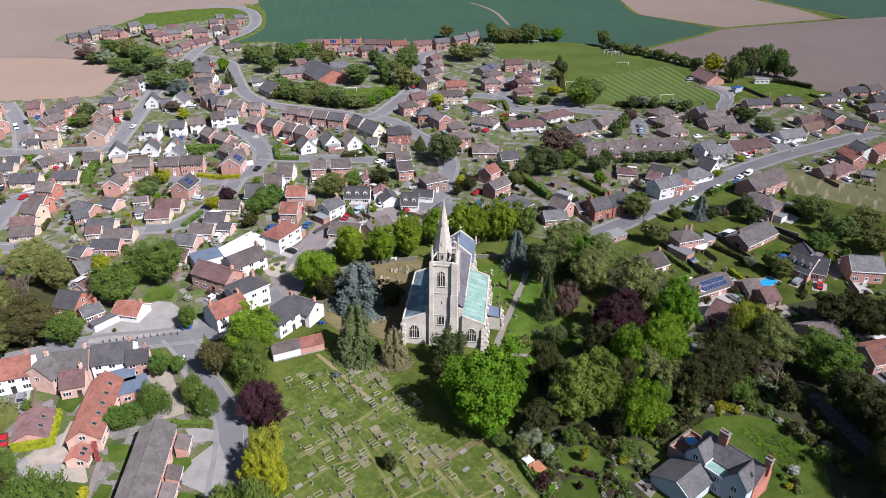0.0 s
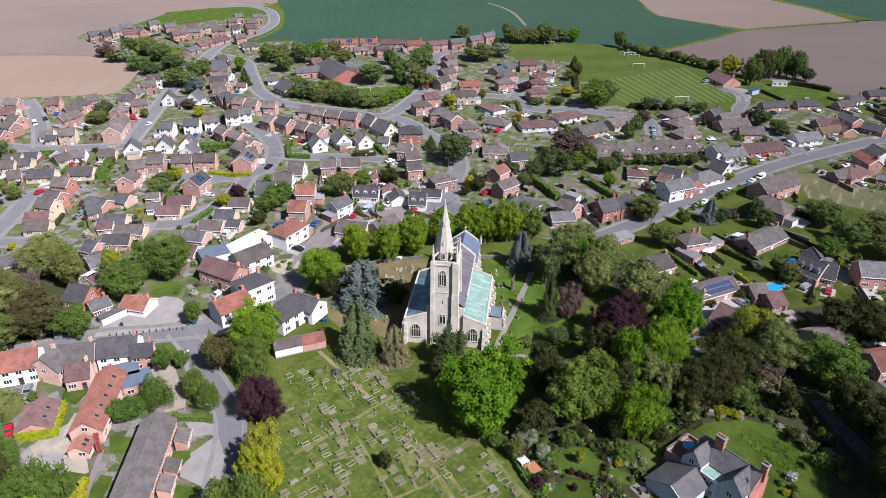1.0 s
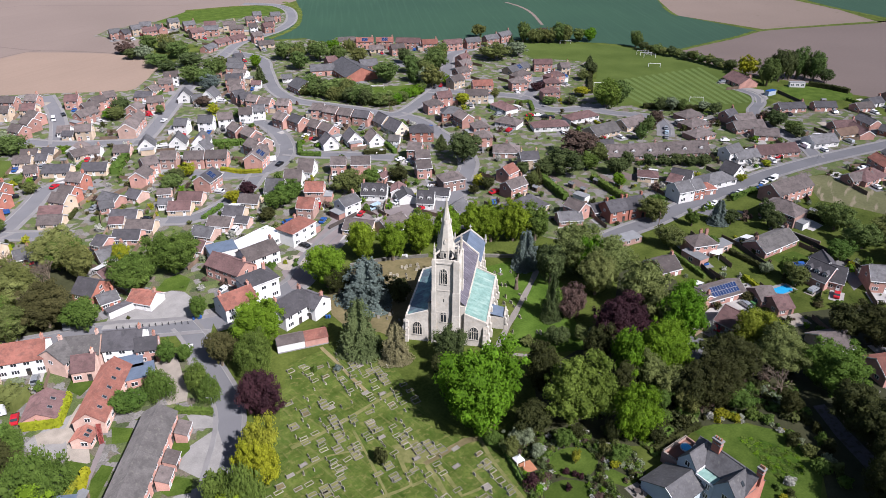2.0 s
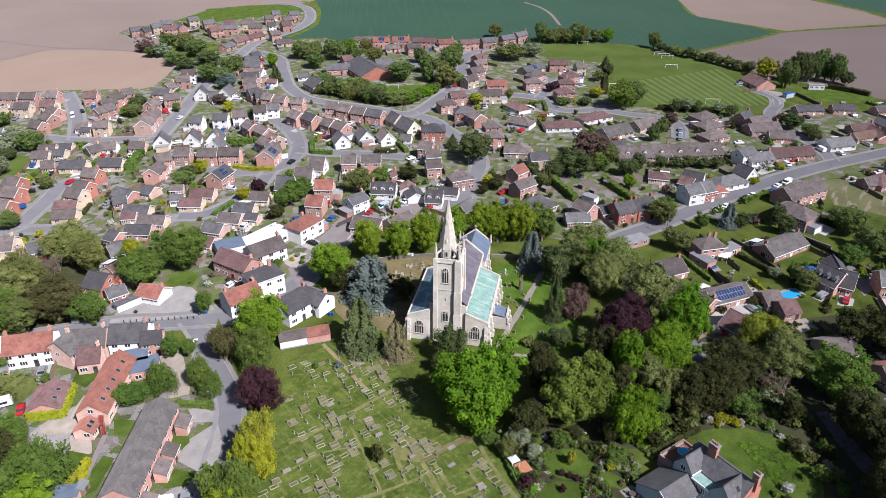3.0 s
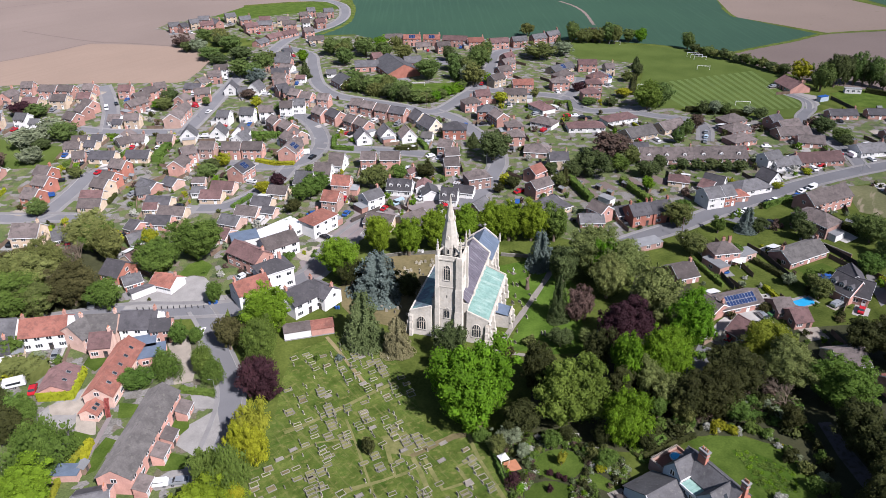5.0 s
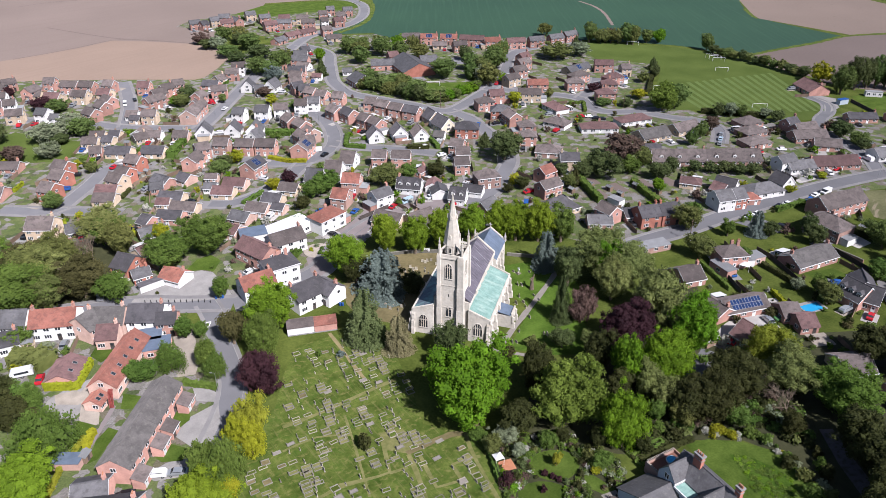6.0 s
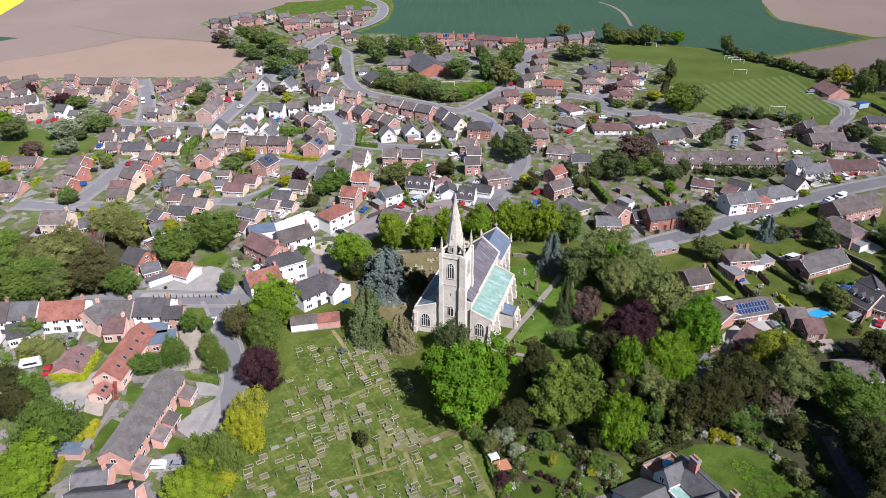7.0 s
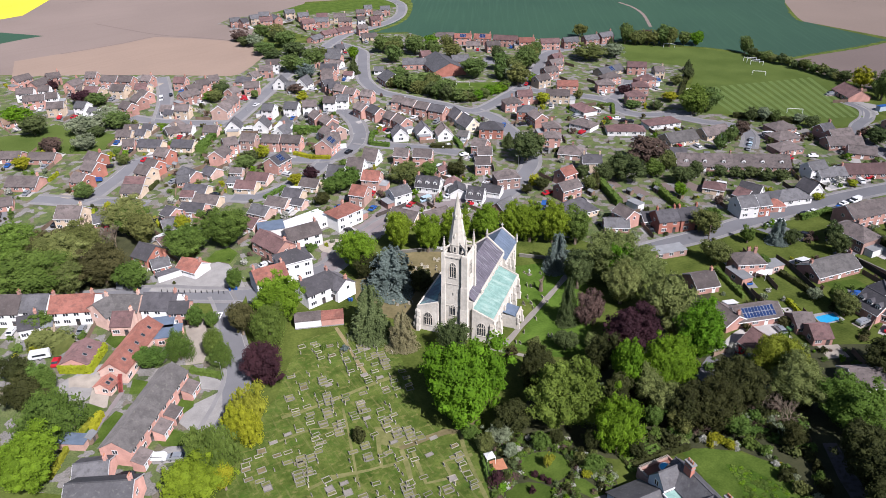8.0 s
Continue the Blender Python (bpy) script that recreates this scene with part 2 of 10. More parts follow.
CAR = {
    "white": mat("white_paint", (0.75, 0.75, 0.75), 0.25, 0.03, 1, 1, 0.0, spec=0.5),
    "red": mat("red_paint", (0.45, 0.02, 0.03), 0.25, 0.05, 1, 1, 0.0, spec=0.5),
    "blue": mat("blue_paint", (0.03, 0.10, 0.32), 0.25, 0.05, 1, 1, 0.0, spec=0.5),
    "silver": mat("silver_paint", (0.42, 0.44, 0.46), 0.3, 0.05, 1, 1, 0.0, metal=0.5),
    "black": mat("black_paint", (0.015, 0.015, 0.018), 0.2, 0.05, 1, 1, 0.0, spec=0.5),
    "sky": mat("pale_blue_paint", (0.40, 0.52, 0.60), 0.3, 0.05, 1, 1, 0.0, spec=0.5),
    "green": mat("green_paint", (0.08, 0.22, 0.07), 0.3, 0.05, 1, 1, 0.0, spec=0.5),
}


def garden_ground():
    """Back-garden ground: plots of lawn, planting, earth, gravel and slabs with uneven edges."""
    m = mat("garden_ground", (0.06, 0.095, 0.024), 0.95, 0.3, 2.2, 0.15, 0.3, per=0.0)
    t = m.node_tree
    n, link = t.nodes, t.links.new
    geo, turn, cell, ramp, mix, wob = n.new("ShaderNodeNewGeometry"), n.new("ShaderNodeMapping"), n.new("ShaderNodeTexVoronoi"), n.new("ShaderNodeValToRGB"), n.new("ShaderNodeMix"), n.new("ShaderNodeTexNoise")
    wob.inputs["Scale"].default_value, wob.inputs["Detail"].default_value = 0.7, 3
    shift = n.new("ShaderNodeMix")
    shift.data_type, shift.blend_type = "RGBA", "LINEAR_LIGHT"
    shift.inputs[0].default_value = 0.9
    turn.inputs["Rotation"].default_value = (0, 0, radians(28))
    link(geo.outputs["Position"], turn.inputs["Vector"])
    link(geo.outputs["Position"], wob.inputs["Vector"])
    link(turn.outputs[0], shift.inputs[6])
    link(wob.outputs[1], shift.inputs[7])
    cell.voronoi_dimensions, cell.feature, cell.distance = "2D", "SMOOTH_F1", "CHEBYCHEV"
    cell.inputs["Scale"].default_value, cell.inputs["Randomness"].default_value, cell.inputs["Smoothness"].default_value = 0.40, 0.9, 0.16
    link(shift.outputs[2], cell.inputs["Vector"])
    pick = n.new("ShaderNodeSeparateColor")
    link(cell.outputs["Color"], pick.inputs[0])
    link(pick.outputs[0], ramp.inputs[0])
    ramp.color_ramp.interpolation = "LINEAR"
    steps = [(0.0, (0.064, 0.090, 0.026)), (0.30, (0.086, 0.108, 0.036)), (0.42, (0.108, 0.124, 0.046)), (0.52, (0.046, 0.064, 0.024)), (0.60, (0.105, 0.098, 0.062)), (0.68, (0.132, 0.112, 0.086)), (0.78, (0.140, 0.132, 0.120)), (0.92, (0.18, 0.170, 0.160))]
    e = ramp.color_ramp.elements
    while len(e) < len(steps):
        e.new(0.5)
    for q, (at, c) in zip(e, steps):
        q.position, q.color = at, (*c, 1)
    mix.data_type, mix.blend_type = "RGBA", "OVERLAY"
    mix.inputs[0].default_value = 0.7
    fine = next(q for q in n if q.type == "TEX_NOISE" and abs(q.inputs["Scale"].default_value - 2.2) < 1e-3)
    link(ramp.outputs[0], mix.inputs[6])
    link(fine.outputs[0], mix.inputs[7])
    link(mix.outputs[2], n["Principled BSDF"].inputs["Base Color"])
    return m


gardens = garden_ground()


def leaves(name, c, c2, through_light=0.3):
    return mat(name, c, 0.75, 0.3, 0.9, 0.12, 0.0, c2=c2, per=0.09, island=0.24, through_light=through_light, spec=0.14)


LEAF = {
    "bright": leaves("lime_leaves", (0.101, 0.205, 0.009), (0.168, 0.305, 0.016)),
    "lime": leaves("yellow_lime_leaves", (0.142, 0.228, 0.014), (0.225, 0.330, 0.024)),
    "moss": leaves("moss_green_leaves", (0.100, 0.166, 0.020), (0.168, 0.250, 0.042)),
    "fern": leaves("fern_green_needles", (0.100, 0.145, 0.048), (0.175, 0.225, 0.090)),
    "bronze": leaves("bronze_needles", (0.215, 0.19, 0.095), (0.32, 0.28, 0.155)),
    # paler than green: distance haze put into the leaf colour
    "hazy": leaves("haze_paled_leaves", (0.098, 0.152, 0.036), (0.165, 0.230, 0.066)),
    "green": leaves("green_leaves", (0.080, 0.142, 0.022), (0.148, 0.222, 0.044)),
    "dark": leaves("dark_leaves", (0.041, 0.048, 0.014), (0.080, 0.088, 0.027)),
    "deep": leaves("deep_green_leaves", (0.070, 0.098, 0.032), (0.124, 0.160, 0.056)),
    "olive": leaves("olive_leaves", (0.120, 0.142, 0.036), (0.200, 0.220, 0.068)),
    "purple": leaves("copper_leaves", (0.046, 0.021, 0.027), (0.082, 0.035, 0.040)),
    "plum": leaves("plum_leaves", (0.112, 0.074, 0.058), (0.168, 0.115, 0.090)),
    "yellow": leaves("golden_leaves", (0.270, 0.285, 0.014), (0.385, 0.400, 0.026)),
    "blue": leaves("blue_needles", (0.134, 0.176, 0.152), (0.210, 0.260, 0.230)),
    "pale": leaves("pale_blossom_leaves", (0.19, 0.23, 0.125), (0.31, 0.35, 0.22)),
    "blossom": leaves("white_blossom", (0.42, 0.42, 0.35), (0.55, 0.54, 0.48)),
    "rust": leaves("rust_leaves", (0.078, 0.076, 0.026), (0.125, 0.115, 0.044)),
    "grey": leaves("half_open_leaves", (0.156, 0.186, 0.050), (0.248, 0.282, 0.092)),
    "acid": leaves("yellow_green_leaves", (0.205, 0.225, 0.018), (0.315, 0.330, 0.035)),
}
LEAFWORD = {"bright": "bright green", "lime": "yellow-lime", "moss": "moss-green", "fern": "fern-green", "bronze": "bronze-green", "hazy": "haze-paled green", "green": "mid-green", "dark": "dark evergreen", "deep": "deep green", "olive": "olive-green budding", "purple": "dark purple copper", "plum": "dull plum-brown", "yellow": "golden yellow", "blue": "blue-grey", "pale": "pale blossoming", "blossom": "white-blossomed", "rust": "brown-green", "grey": "grey-green half-open", "acid": "yellow-green"}
from mathutils.geometry import tessellate_polygon

# ---- builders ----
def solid(name, verts, faces, materials, slots=None, smooth=False):
    me = bpy.data.meshes.new(name)
    me.from_pydata([tuple(v) for v in verts], [], faces)
    for m in materials if isinstance(materials, (list, tuple)) else [materials]:
        me.materials.append(m)
    if slots:
        me.polygons.foreach_set("material_index", slots)
    if smooth:
        me.polygons.foreach_set("use_smooth", [True] * len(me.polygons))
    me.update()
    return me


class Build:
    """Gathers boxes and prisms into one mesh."""

    def __init__(self):
        self.v, self.f, self.s = [], [], []

    def add(self, verts, faces, slot=0):
        k = len(self.v)
        self.v += [tuple(p) for p in verts]
        self.f += [tuple(i + k for i in f) for f in faces]
        self.s += [slot] * len(faces)
        return self

    def box(self, x0, x1, y0, y1, z0, z1, slot=0):
        return self.add([(x0, y0, z0), (x1, y0, z0), (x1, y1, z0), (x0, y1, z0), (x0, y0, z1), (x1, y0, z1), (x1, y1, z1), (x0, y1, z1)],
                        [(3, 2, 1, 0), (4, 5, 6, 7), (0, 1, 5, 4), (1, 2, 6, 5), (2, 3, 7, 6), (3, 0, 4, 7)], slot)

    def prism(self, outline, way, slot=0):
        """Sweeps a closed outline (anticlockwise as seen from the tip of way) along way."""
        n = len(outline)
        a = [Vector(p) for p in outline]
        b = [p + Vector(way) for p in a]
        sides = [(i, (i + 1) % n, n + (i + 1) % n, n + i) for i in range(n)]
        return self.add(a + b, [tuple(reversed(range(n))), tuple(range(n, 2 * n))] + sides, slot)

    def taper(self, n, x, y, z0, z1, r0, r1, slot=0, turn=0.0):
        ring = lambda r, z: [(x + r * math.cos(turn + i * math.tau / n), y + r * math.sin(turn + i * math.tau / n), z) for i in range(n)]
        if r1 < 1e-4:
            return self.add(ring(r0, z0) + [(x, y, z1)], [tuple(reversed(range(n)))] + [(i, (i + 1) % n, n) for i in range(n)], slot)
        return self.add(ring(r0, z0) + ring(r1, z1), [tuple(reversed(range(n))), tuple(range(n, 2 * n))] + [(i, (i + 1) % n, n + (i + 1) % n, n + i) for i in range(n)], slot)

    def mesh(self, name, materials, smooth=False):
        return solid(name, self.v, self.f, materials, self.s, smooth)


def part(name, data, parent, label="", m=None):
    ob = new(name, data)
    ob.parent = parent
    if m is not None:
        ob.matrix_basis = m
    return tagged(ob, label) if label else ob


def thing(name, x, y, z, rz, label, category, group="", kind=""):
    ob = new(name)
    ob.empty_display_size = 0.5
    ob.matrix_basis = pose(x, y, z, 0, 0, rz)
    return tagged(ob, label, category, group, kind)


SHARED = {}
HOMES, STREETS = [], []   # footprints and street lines, for the gardens


def window_mesh(w, h, bars=2, open_frame=False):
    """A framed window in one piece: x across, -y outwards, z up from its sill; panes are set back in the frame."""
    key = ("window", round(w, 2), round(h, 2), bars, open_frame)
    if key not in SHARED:
        xs = [-w / 2]
        for i in range(bars):
            xs += [-w / 2 + w * i / bars + 0.06, -w / 2 + w * (i + 1) / bars - 0.06]
        xs += [w / 2]
        zs = [0, 0.08, h - 0.08, h]
        n = len(xs)
        v = [(x, -0.08, z) for z in zs for x in xs]
        f, slots = [], []
        for j in range(3):
            for i in range(n - 1):
                k = j * n + i
                quad = (k, k + 1, k + n + 1, k + n)
                if j == 1 and i % 2 == 1:
                    c = len(v)
                    v += [(xs[i], -0.03, zs[1]), (xs[i + 1], -0.03, zs[1]), (xs[i + 1], -0.03, zs[2]), (xs[i], -0.03, zs[2])]
                    for q in range(4):
                        f.append((quad[q], quad[(q + 1) % 4], c + (q + 1) % 4, c + q))
                        slots.append(0)
                    if not open_frame:
                        f.append((c, c + 1, c + 2, c + 3))
                        slots.append(1)
                else:
                    f.append(quad)
                    slots.append(0)
        c = len(v)
        v += [(-w / 2, 0.05, 0), (w / 2, 0.05, 0), (w / 2, 0.05, h), (-w / 2, 0.05, h)]
        for q, (p0, p1) in enumerate(((0, n - 1), (n - 1, 4 * n - 1), (4 * n - 1, 3 * n), (3 * n, 0))):
            f.append((p1, p0, c + q, c + (q + 1) % 4))
            slots.append(0)
        SHARED[key] = solid("window", v, f, [upvc, glass], slots)
        if open_frame:
            SHARED[key + ("pane",)] = [Build().box(xs[1], xs[-2], -0.035, -0.02, zs[1], zs[2]).mesh("pane", [glass])]
    return SHARED[key]


def window(home, w, h, bars, m, fine=False):
    ob = part("window", window_mesh(w, h, bars, fine), home, m=m)
    if fine:
        for me in SHARED["window", round(w, 2), round(h, 2), bars, True, "pane"]:
            part("pane", me, ob)
    return ob


def door_mesh(colour="white"):
    key = ("door", colour)
    if key not in SHARED:
        b = Build()
        b.box(-0.5, 0.5, -0.05, 0.05, 0, 2.1)
        b.box(-0.56, -0.5, -0.08, 0.05, 0, 2.16).box(0.5, 0.56, -0.08, 0.05, 0, 2.16).box(-0.56, 0.56, -0.08, 0.05, 2.1, 2.17)
        b.box(-0.3, 0.3, -0.06, -0.05, 1.3, 1.9, 1)
        SHARED[key] = b.mesh("door", [{"white": upvc, "dark": darktimber, "green": CAR["green"], "red": CAR["red"]}[colour], glass])
    return SHARED[key]


def garage_mesh(w=2.3):
    if ("garage", w) not in SHARED:
        b = Build().box(-w / 2, w / 2, -0.06, 0.04, 0, 2.1)
        for i in range(4):
            b.box(-w / 2 + 0.05, w / 2 - 0.05, -0.08, -0.06, 0.12 + i * 0.5, 0.5 + i * 0.5)
        SHARED["garage", w] = b.mesh("garage_door", [upvc])
    return SHARED["garage", w]


def chimney_mesh(wall, h):
    key = ("chimney", wall, round(h, 1))
    if key not in SHARED:
        b = Build().box(-0.5, 0.5, -0.32, 0.32, 0, h).box(-0.57, 0.57, -0.39, 0.39, h - 0.3, h - 0.12)
        for x in (-0.25, 0.25):
            b.taper(8, x, 0, h, h + 0.45, 0.14, 0.11, 1)
        SHARED[key] = b.mesh("chimney", [WALL[wall], clay])
    return SHARED[key]


def wall_body(L, D, E, R, wall, hip=False):
    """Walls with their gables; open to nothing, standing from just below the ground."""
    b = Build()
    if hip:
        b.box(-L / 2, L / 2, -D / 2, D / 2, -0.3, E)
    else:
        b.prism([(-L / 2, D / 2, -0.3), (-L / 2, -D / 2, -0.3), (-L / 2, -D / 2, E), (-L / 2, 0, E + R), (-L / 2, D / 2, E)], (L, 0, 0))
    return b.mesh("wall", [WALL[wall]])


def gable_slab(L, D, E, R, side, over=0.35, verge=0.2, t=0.16):
    """One slope of a pitched roof; side -1 is the front."""
    k = R / (D / 2)
    y1, z1 = side * (D / 2 + over), E - over * k
    outline = [(-L / 2 - verge, 0, E + R), (-L / 2 - verge, y1, z1), (-L / 2 - verge, y1, z1 + t), (-L / 2 - verge, 0, E + R + t)]
    return (outline if side < 0 else outline[::-1]), (L + 2 * verge, 0, 0)


def gable_roof(L, D, E, R, roof, over=0.35, verge=0.2):
    b = Build()
    for side in (-1, 1):
        b.prism(*gable_slab(L, D, E, R, side, over, verge))
    b.box(-L / 2 - verge, L / 2 + verge, -0.14, 0.14, E + R + 0.08, E + R + 0.24)
    return b.mesh("roof", [ROOF[roof] if isinstance(roof, str) else roof])


def hip_roof(L, D, E, R, roof, over=0.35, t=0.14):
    X, Y = L / 2 + over, D / 2 + over
    r = max(L / 2 - D / 2, 0.05)
    z0 = E - 0.12
    v = [(-X, -Y, z0), (X, -Y, z0), (X, Y, z0), (-X, Y, z0), (-X, -Y, z0 + t), (X, -Y, z0 + t), (X, Y, z0 + t), (-X, Y, z0 + t), (-r, 0, E + R), (r, 0, E + R)]
    f = [(3, 2, 1, 0), (0, 1, 5, 4), (1, 2, 6, 5), (2, 3, 7, 6), (3, 0, 4, 7), (4, 5, 9, 8), (6, 7, 8, 9), (5, 6, 9), (7, 4, 8)]
    b = Build().add(v, f)
    b.box(-r, r, -0.13, 0.13, E + R - 0.06, E + R + 0.12)
    return b.mesh("roof", [ROOF[roof] if isinstance(roof, str) else roof])


def white_trim(home, L, D, E, R, hip, eaves_board=True, over=0.35, verge=0.2, ends=(-1, 1)):
    """Fascia boards under the eaves and bargeboards on the gables."""
    k = R / (D / 2)
    z = (E - 0.12) if hip else (E - over * k)
    for side in (-1,) if eaves_board else ():
        y = side * (D / 2 + over)
        X = L / 2 + (over if hip else verge)
        part("fascia", Build().box(-X, X, min(y, y + side * 0.06), max(y, y + side * 0.06), z - 0.14, z + 0.12).mesh("fascia", [upvc]), home)
    if hip:
        return
    for side in ends:
        x = side * (L / 2 + verge)
        b = Build()
        for s in (-1, 1):
            o = [(x, 0, E + R - 0.2), (x, s * (D / 2 + over), z - 0.2), (x, s * (D / 2 + over), z + 0.14), (x, 0, E + R + 0.14)]
            b.prism(o if s < 0 else o[::-1], (side * 0.05, 0, 0)) if side > 0 else b.prism(o[::-1] if s < 0 else o, (side * 0.05, 0, 0))
        part("bargeboard", b.mesh("bargeboard", [upvc]), home)


def house(x, y, rz, L, D, storeys=2, roof="brown", wall="red", hip=False, chimney=1, trim=True, pitch=34, dormer=0, garage=False, group="village houses", eaves=0, solar=0, fine=False, skylight=0):
    """A house on the plan: ridge along its own x, front to its own -y."""
    HOMES.append((x, y, rz, L, D, storeys, group == "village houses"))
    E = eaves or {1: 2.4, 1.5: 2.8, 2: 4.7, 3: 7.2}[storeys]
    R = math.tan(radians(pitch)) * D / 2
    kindword = {1: "bungalow", 1.5: "chalet bungalow", 2: "two-storey house", 3: "three-storey house"}[storeys]
    home = thing("bungalow" if storeys < 2 else "house", x, y, 0, rz, f"{ROOFWORD[roof]} {WALLWORD[wall]} {kindword}" + (" with a hipped roof" if hip else " with plain gables" if not trim else " with white bargeboards"), "bungalow" if storeys < 2 else "house", group)
    part("wall", wall_body(L, D, E, R, wall, hip), home)
    part("roof", (hip_roof if hip else gable_roof)(L, D, E, R, roof), home)
    if trim:
        near = 1 if (x - 15) * math.cos(radians(rz)) + (y + 14) * math.sin(radians(rz)) < 0 else -1
        white_trim(home, L, D, E, R, hip, fine or math.hypot(x - 103, y - 124.6) < 150, ends=(-1, 1) if fine or math.hypot(x - 103, y - 124.6) < 130 else (near,))
    for i in range(int(chimney)):
        cx = (L / 2 - 0.7) * (1 if i == 0 else -1) if not hip else (0.0 if i == 0 else L / 4)
        part("chimney", chimney_mesh("red" if wall in ("white", "cream", "blue") else wall, R * 0.35 + 1.3), home, m=pose(cx, 0.35, E + R * 0.65, 0, 0, 90 if not hip else 0))
    n = max(2, round(L / 3.4))
    for s, turn in ((-1, 0), (1, 180)) if fine else ((-1, 0),):
        for i in range(n):
            wx = -L / 2 + L * (i + 0.5) / n
            if storeys >= 2:
                for k in range(1, int(storeys)):
                    window(home, 1.5, 1.15, 2, pose(wx, s * D / 2, 0.95 + 2.5 * k * E / 5.0 if eaves else 0.85 + 2.4 * k, 0, 0, turn), fine)
            if i == n // 2:
                if garage and s < 0:
                    part("garage_door", garage_mesh(), home, m=pose(wx, s * D / 2, 0, 0, 0, turn))
                else:
                    part("door", door_mesh("white" if s > 0 or trim else "dark"), home, m=pose(wx, s * D / 2, 0.02, 0, 0, turn))
            else:
                window(home, 1.9, 1.25, 3, pose(wx, s * D / 2, 0.9, 0, 0, turn), fine)
    if storeys == 1.5 or (D > 7.4 and storeys > 1 and not hip):
        for s, turn in ((-1, -90), (1, 90)):
            window(home, 1.3, 1.15, 2, pose(s * L / 2, 0, E + 0.1 if storeys == 1.5 else 3.4, 0, 0, turn), fine)
            if storeys == 1.5:
                window(home, 1.9, 1.25, 3, pose(s * L / 2, 0, 0.9, 0, 0, turn), fine)
    elif storeys == 2 and not hip:
        s = 1 if (x - 15) * math.cos(radians(rz)) + (y + 14) * math.sin(radians(rz)) < 0 else -1
        window(home, 1.1, 1.1, 1, pose(s * L / 2, 0.6, 3.3, 0, 0, 90 * s), fine)
    elif storeys == 1 and not hip:
        window(home, 1.5, 1.15, 2, pose(-L / 2, -D / 5, 0.95, 0, 0, -90), fine)
    for i in range(dormer):
        dx = -L / 2 + L * (i + 0.5) / dormer
        b = Build()
        z0 = E + R * 0.25
        y0 = -D / 2 * 0.72
        b.prism([(dx - 0.8, y0, z0 - 0.3), (dx + 0.8, y0, z0 - 0.3), (dx + 0.8, y0, z0 + 1.2), (dx, y0, z0 + 1.8), (dx - 0.8, y0, z0 + 1.2)][::-1], (0, D * 0.3, 0))
        dor = part("dormer", b.mesh("dormer", [WALL["white"]]), home)
        b = Build()
        for s in (-1, 1):
            o = [(dx, y0 - 0.15, z0 + 1.8), (dx, y0 - 0.15, z0 + 1.92), (dx + s * 1.0, y0 - 0.15, z0 + 1.17), (dx + s * 1.0, y0 - 0.15, z0 + 1.05)]
            b.prism(o if s < 0 else o[::-1], (0, D * 0.3, 0))
        part("roof", b.mesh("dormer_roof", [ROOF[roof]]), dor)
        part("window", window_mesh(1.1, 0.9), dor, m=pose(dx, y0, z0 + 0.1))
    for i in range(skylight):
        k, sx = math.degrees(math.atan2(R, D / 2)), -L / 2 + L * (i + 1) / (skylight + 1)
        if "skylight" not in SHARED:
            SHARED["skylight"] = Build().box(-0.45, 0.45, -0.6, 0.6, 0, 0.06, 1).box(-0.36, 0.36, -0.5, 0.5, 0.06, 0.08).mesh("skylight", [glass, felt])
        part("skylight", SHARED["skylight"], home, m=pose(sx, -D / 4, E + R * 0.5 + 0.2, k, 0, 0))
    if solar:
        solar_panels(home, L, D, E, R, solar)
    return home


def outhouse(x, y, rz, L, D, E, R, roof, wall, label):
    """A plain windowless range under a pitched roof, with a painted plinth."""
    home = thing("outhouse", x, y, 0, rz, label, "outhouse")
    part("wall", wall_body(L, D, E, R, wall), home)
    part("roof", gable_roof(L, D, E, R, roof, 0.2, 0.1), home)
    part("plinth", Build().box(-L / 2, L / 2, -D / 2 - 0.05, -D / 2, -0.1, 0.35).mesh("plinth", [kerbstone]), home)
    return home


def solar_panels(home, L, D, E, R, n, side=-1):
    k = math.degrees(math.atan2(R, D / 2))
    if "solar" not in SHARED:
        SHARED["solar"] = Build().box(-0.48, 0.48, -0.8, 0.8, 0.02, 0.06).box(-0.44, 0.44, -0.76, 0.76, 0.06, 0.07, 1).mesh("solar_panel", [steel, panel])
    cols = max(1, n // 2)
    for i in range(cols):
        for j in range(2):
            f = 0.33 + 0.37 * j
            part("solar_panel", SHARED["solar"], home, m=pose((i - (cols - 1) / 2) * 1.02, side * D / 2 * f, E + R * (1 - f) + 0.2, k if side < 0 else -k, 0, 0))


def flat_block(x, y, rz, L, D, H, wall="white", top=None, name="extension", label="white flat-roofed extension with felt roof", category="extension", windows=2, group=""):
    """A flat-roofed block with a shallow kerb round its roof."""
    home = thing(name, x, y, 0, rz, label, category, group)
    part("wall", Build().box(-L / 2, L / 2, -D / 2, D / 2, -0.3, H).mesh("wall", [WALL[wall]]), home)
    b = Build().box(-L / 2 - 0.15, L / 2 + 0.15, -D / 2 - 0.15, D / 2 + 0.15, H, H + 0.15)
    part("roof", b.mesh("flat_roof", [top or felt]), home)
    for i in range(windows):
        window(home, 1.6, 1.2, 2, pose(-L / 2 + L * (i + 0.5) / windows, -D / 2, 0.9))
    return home


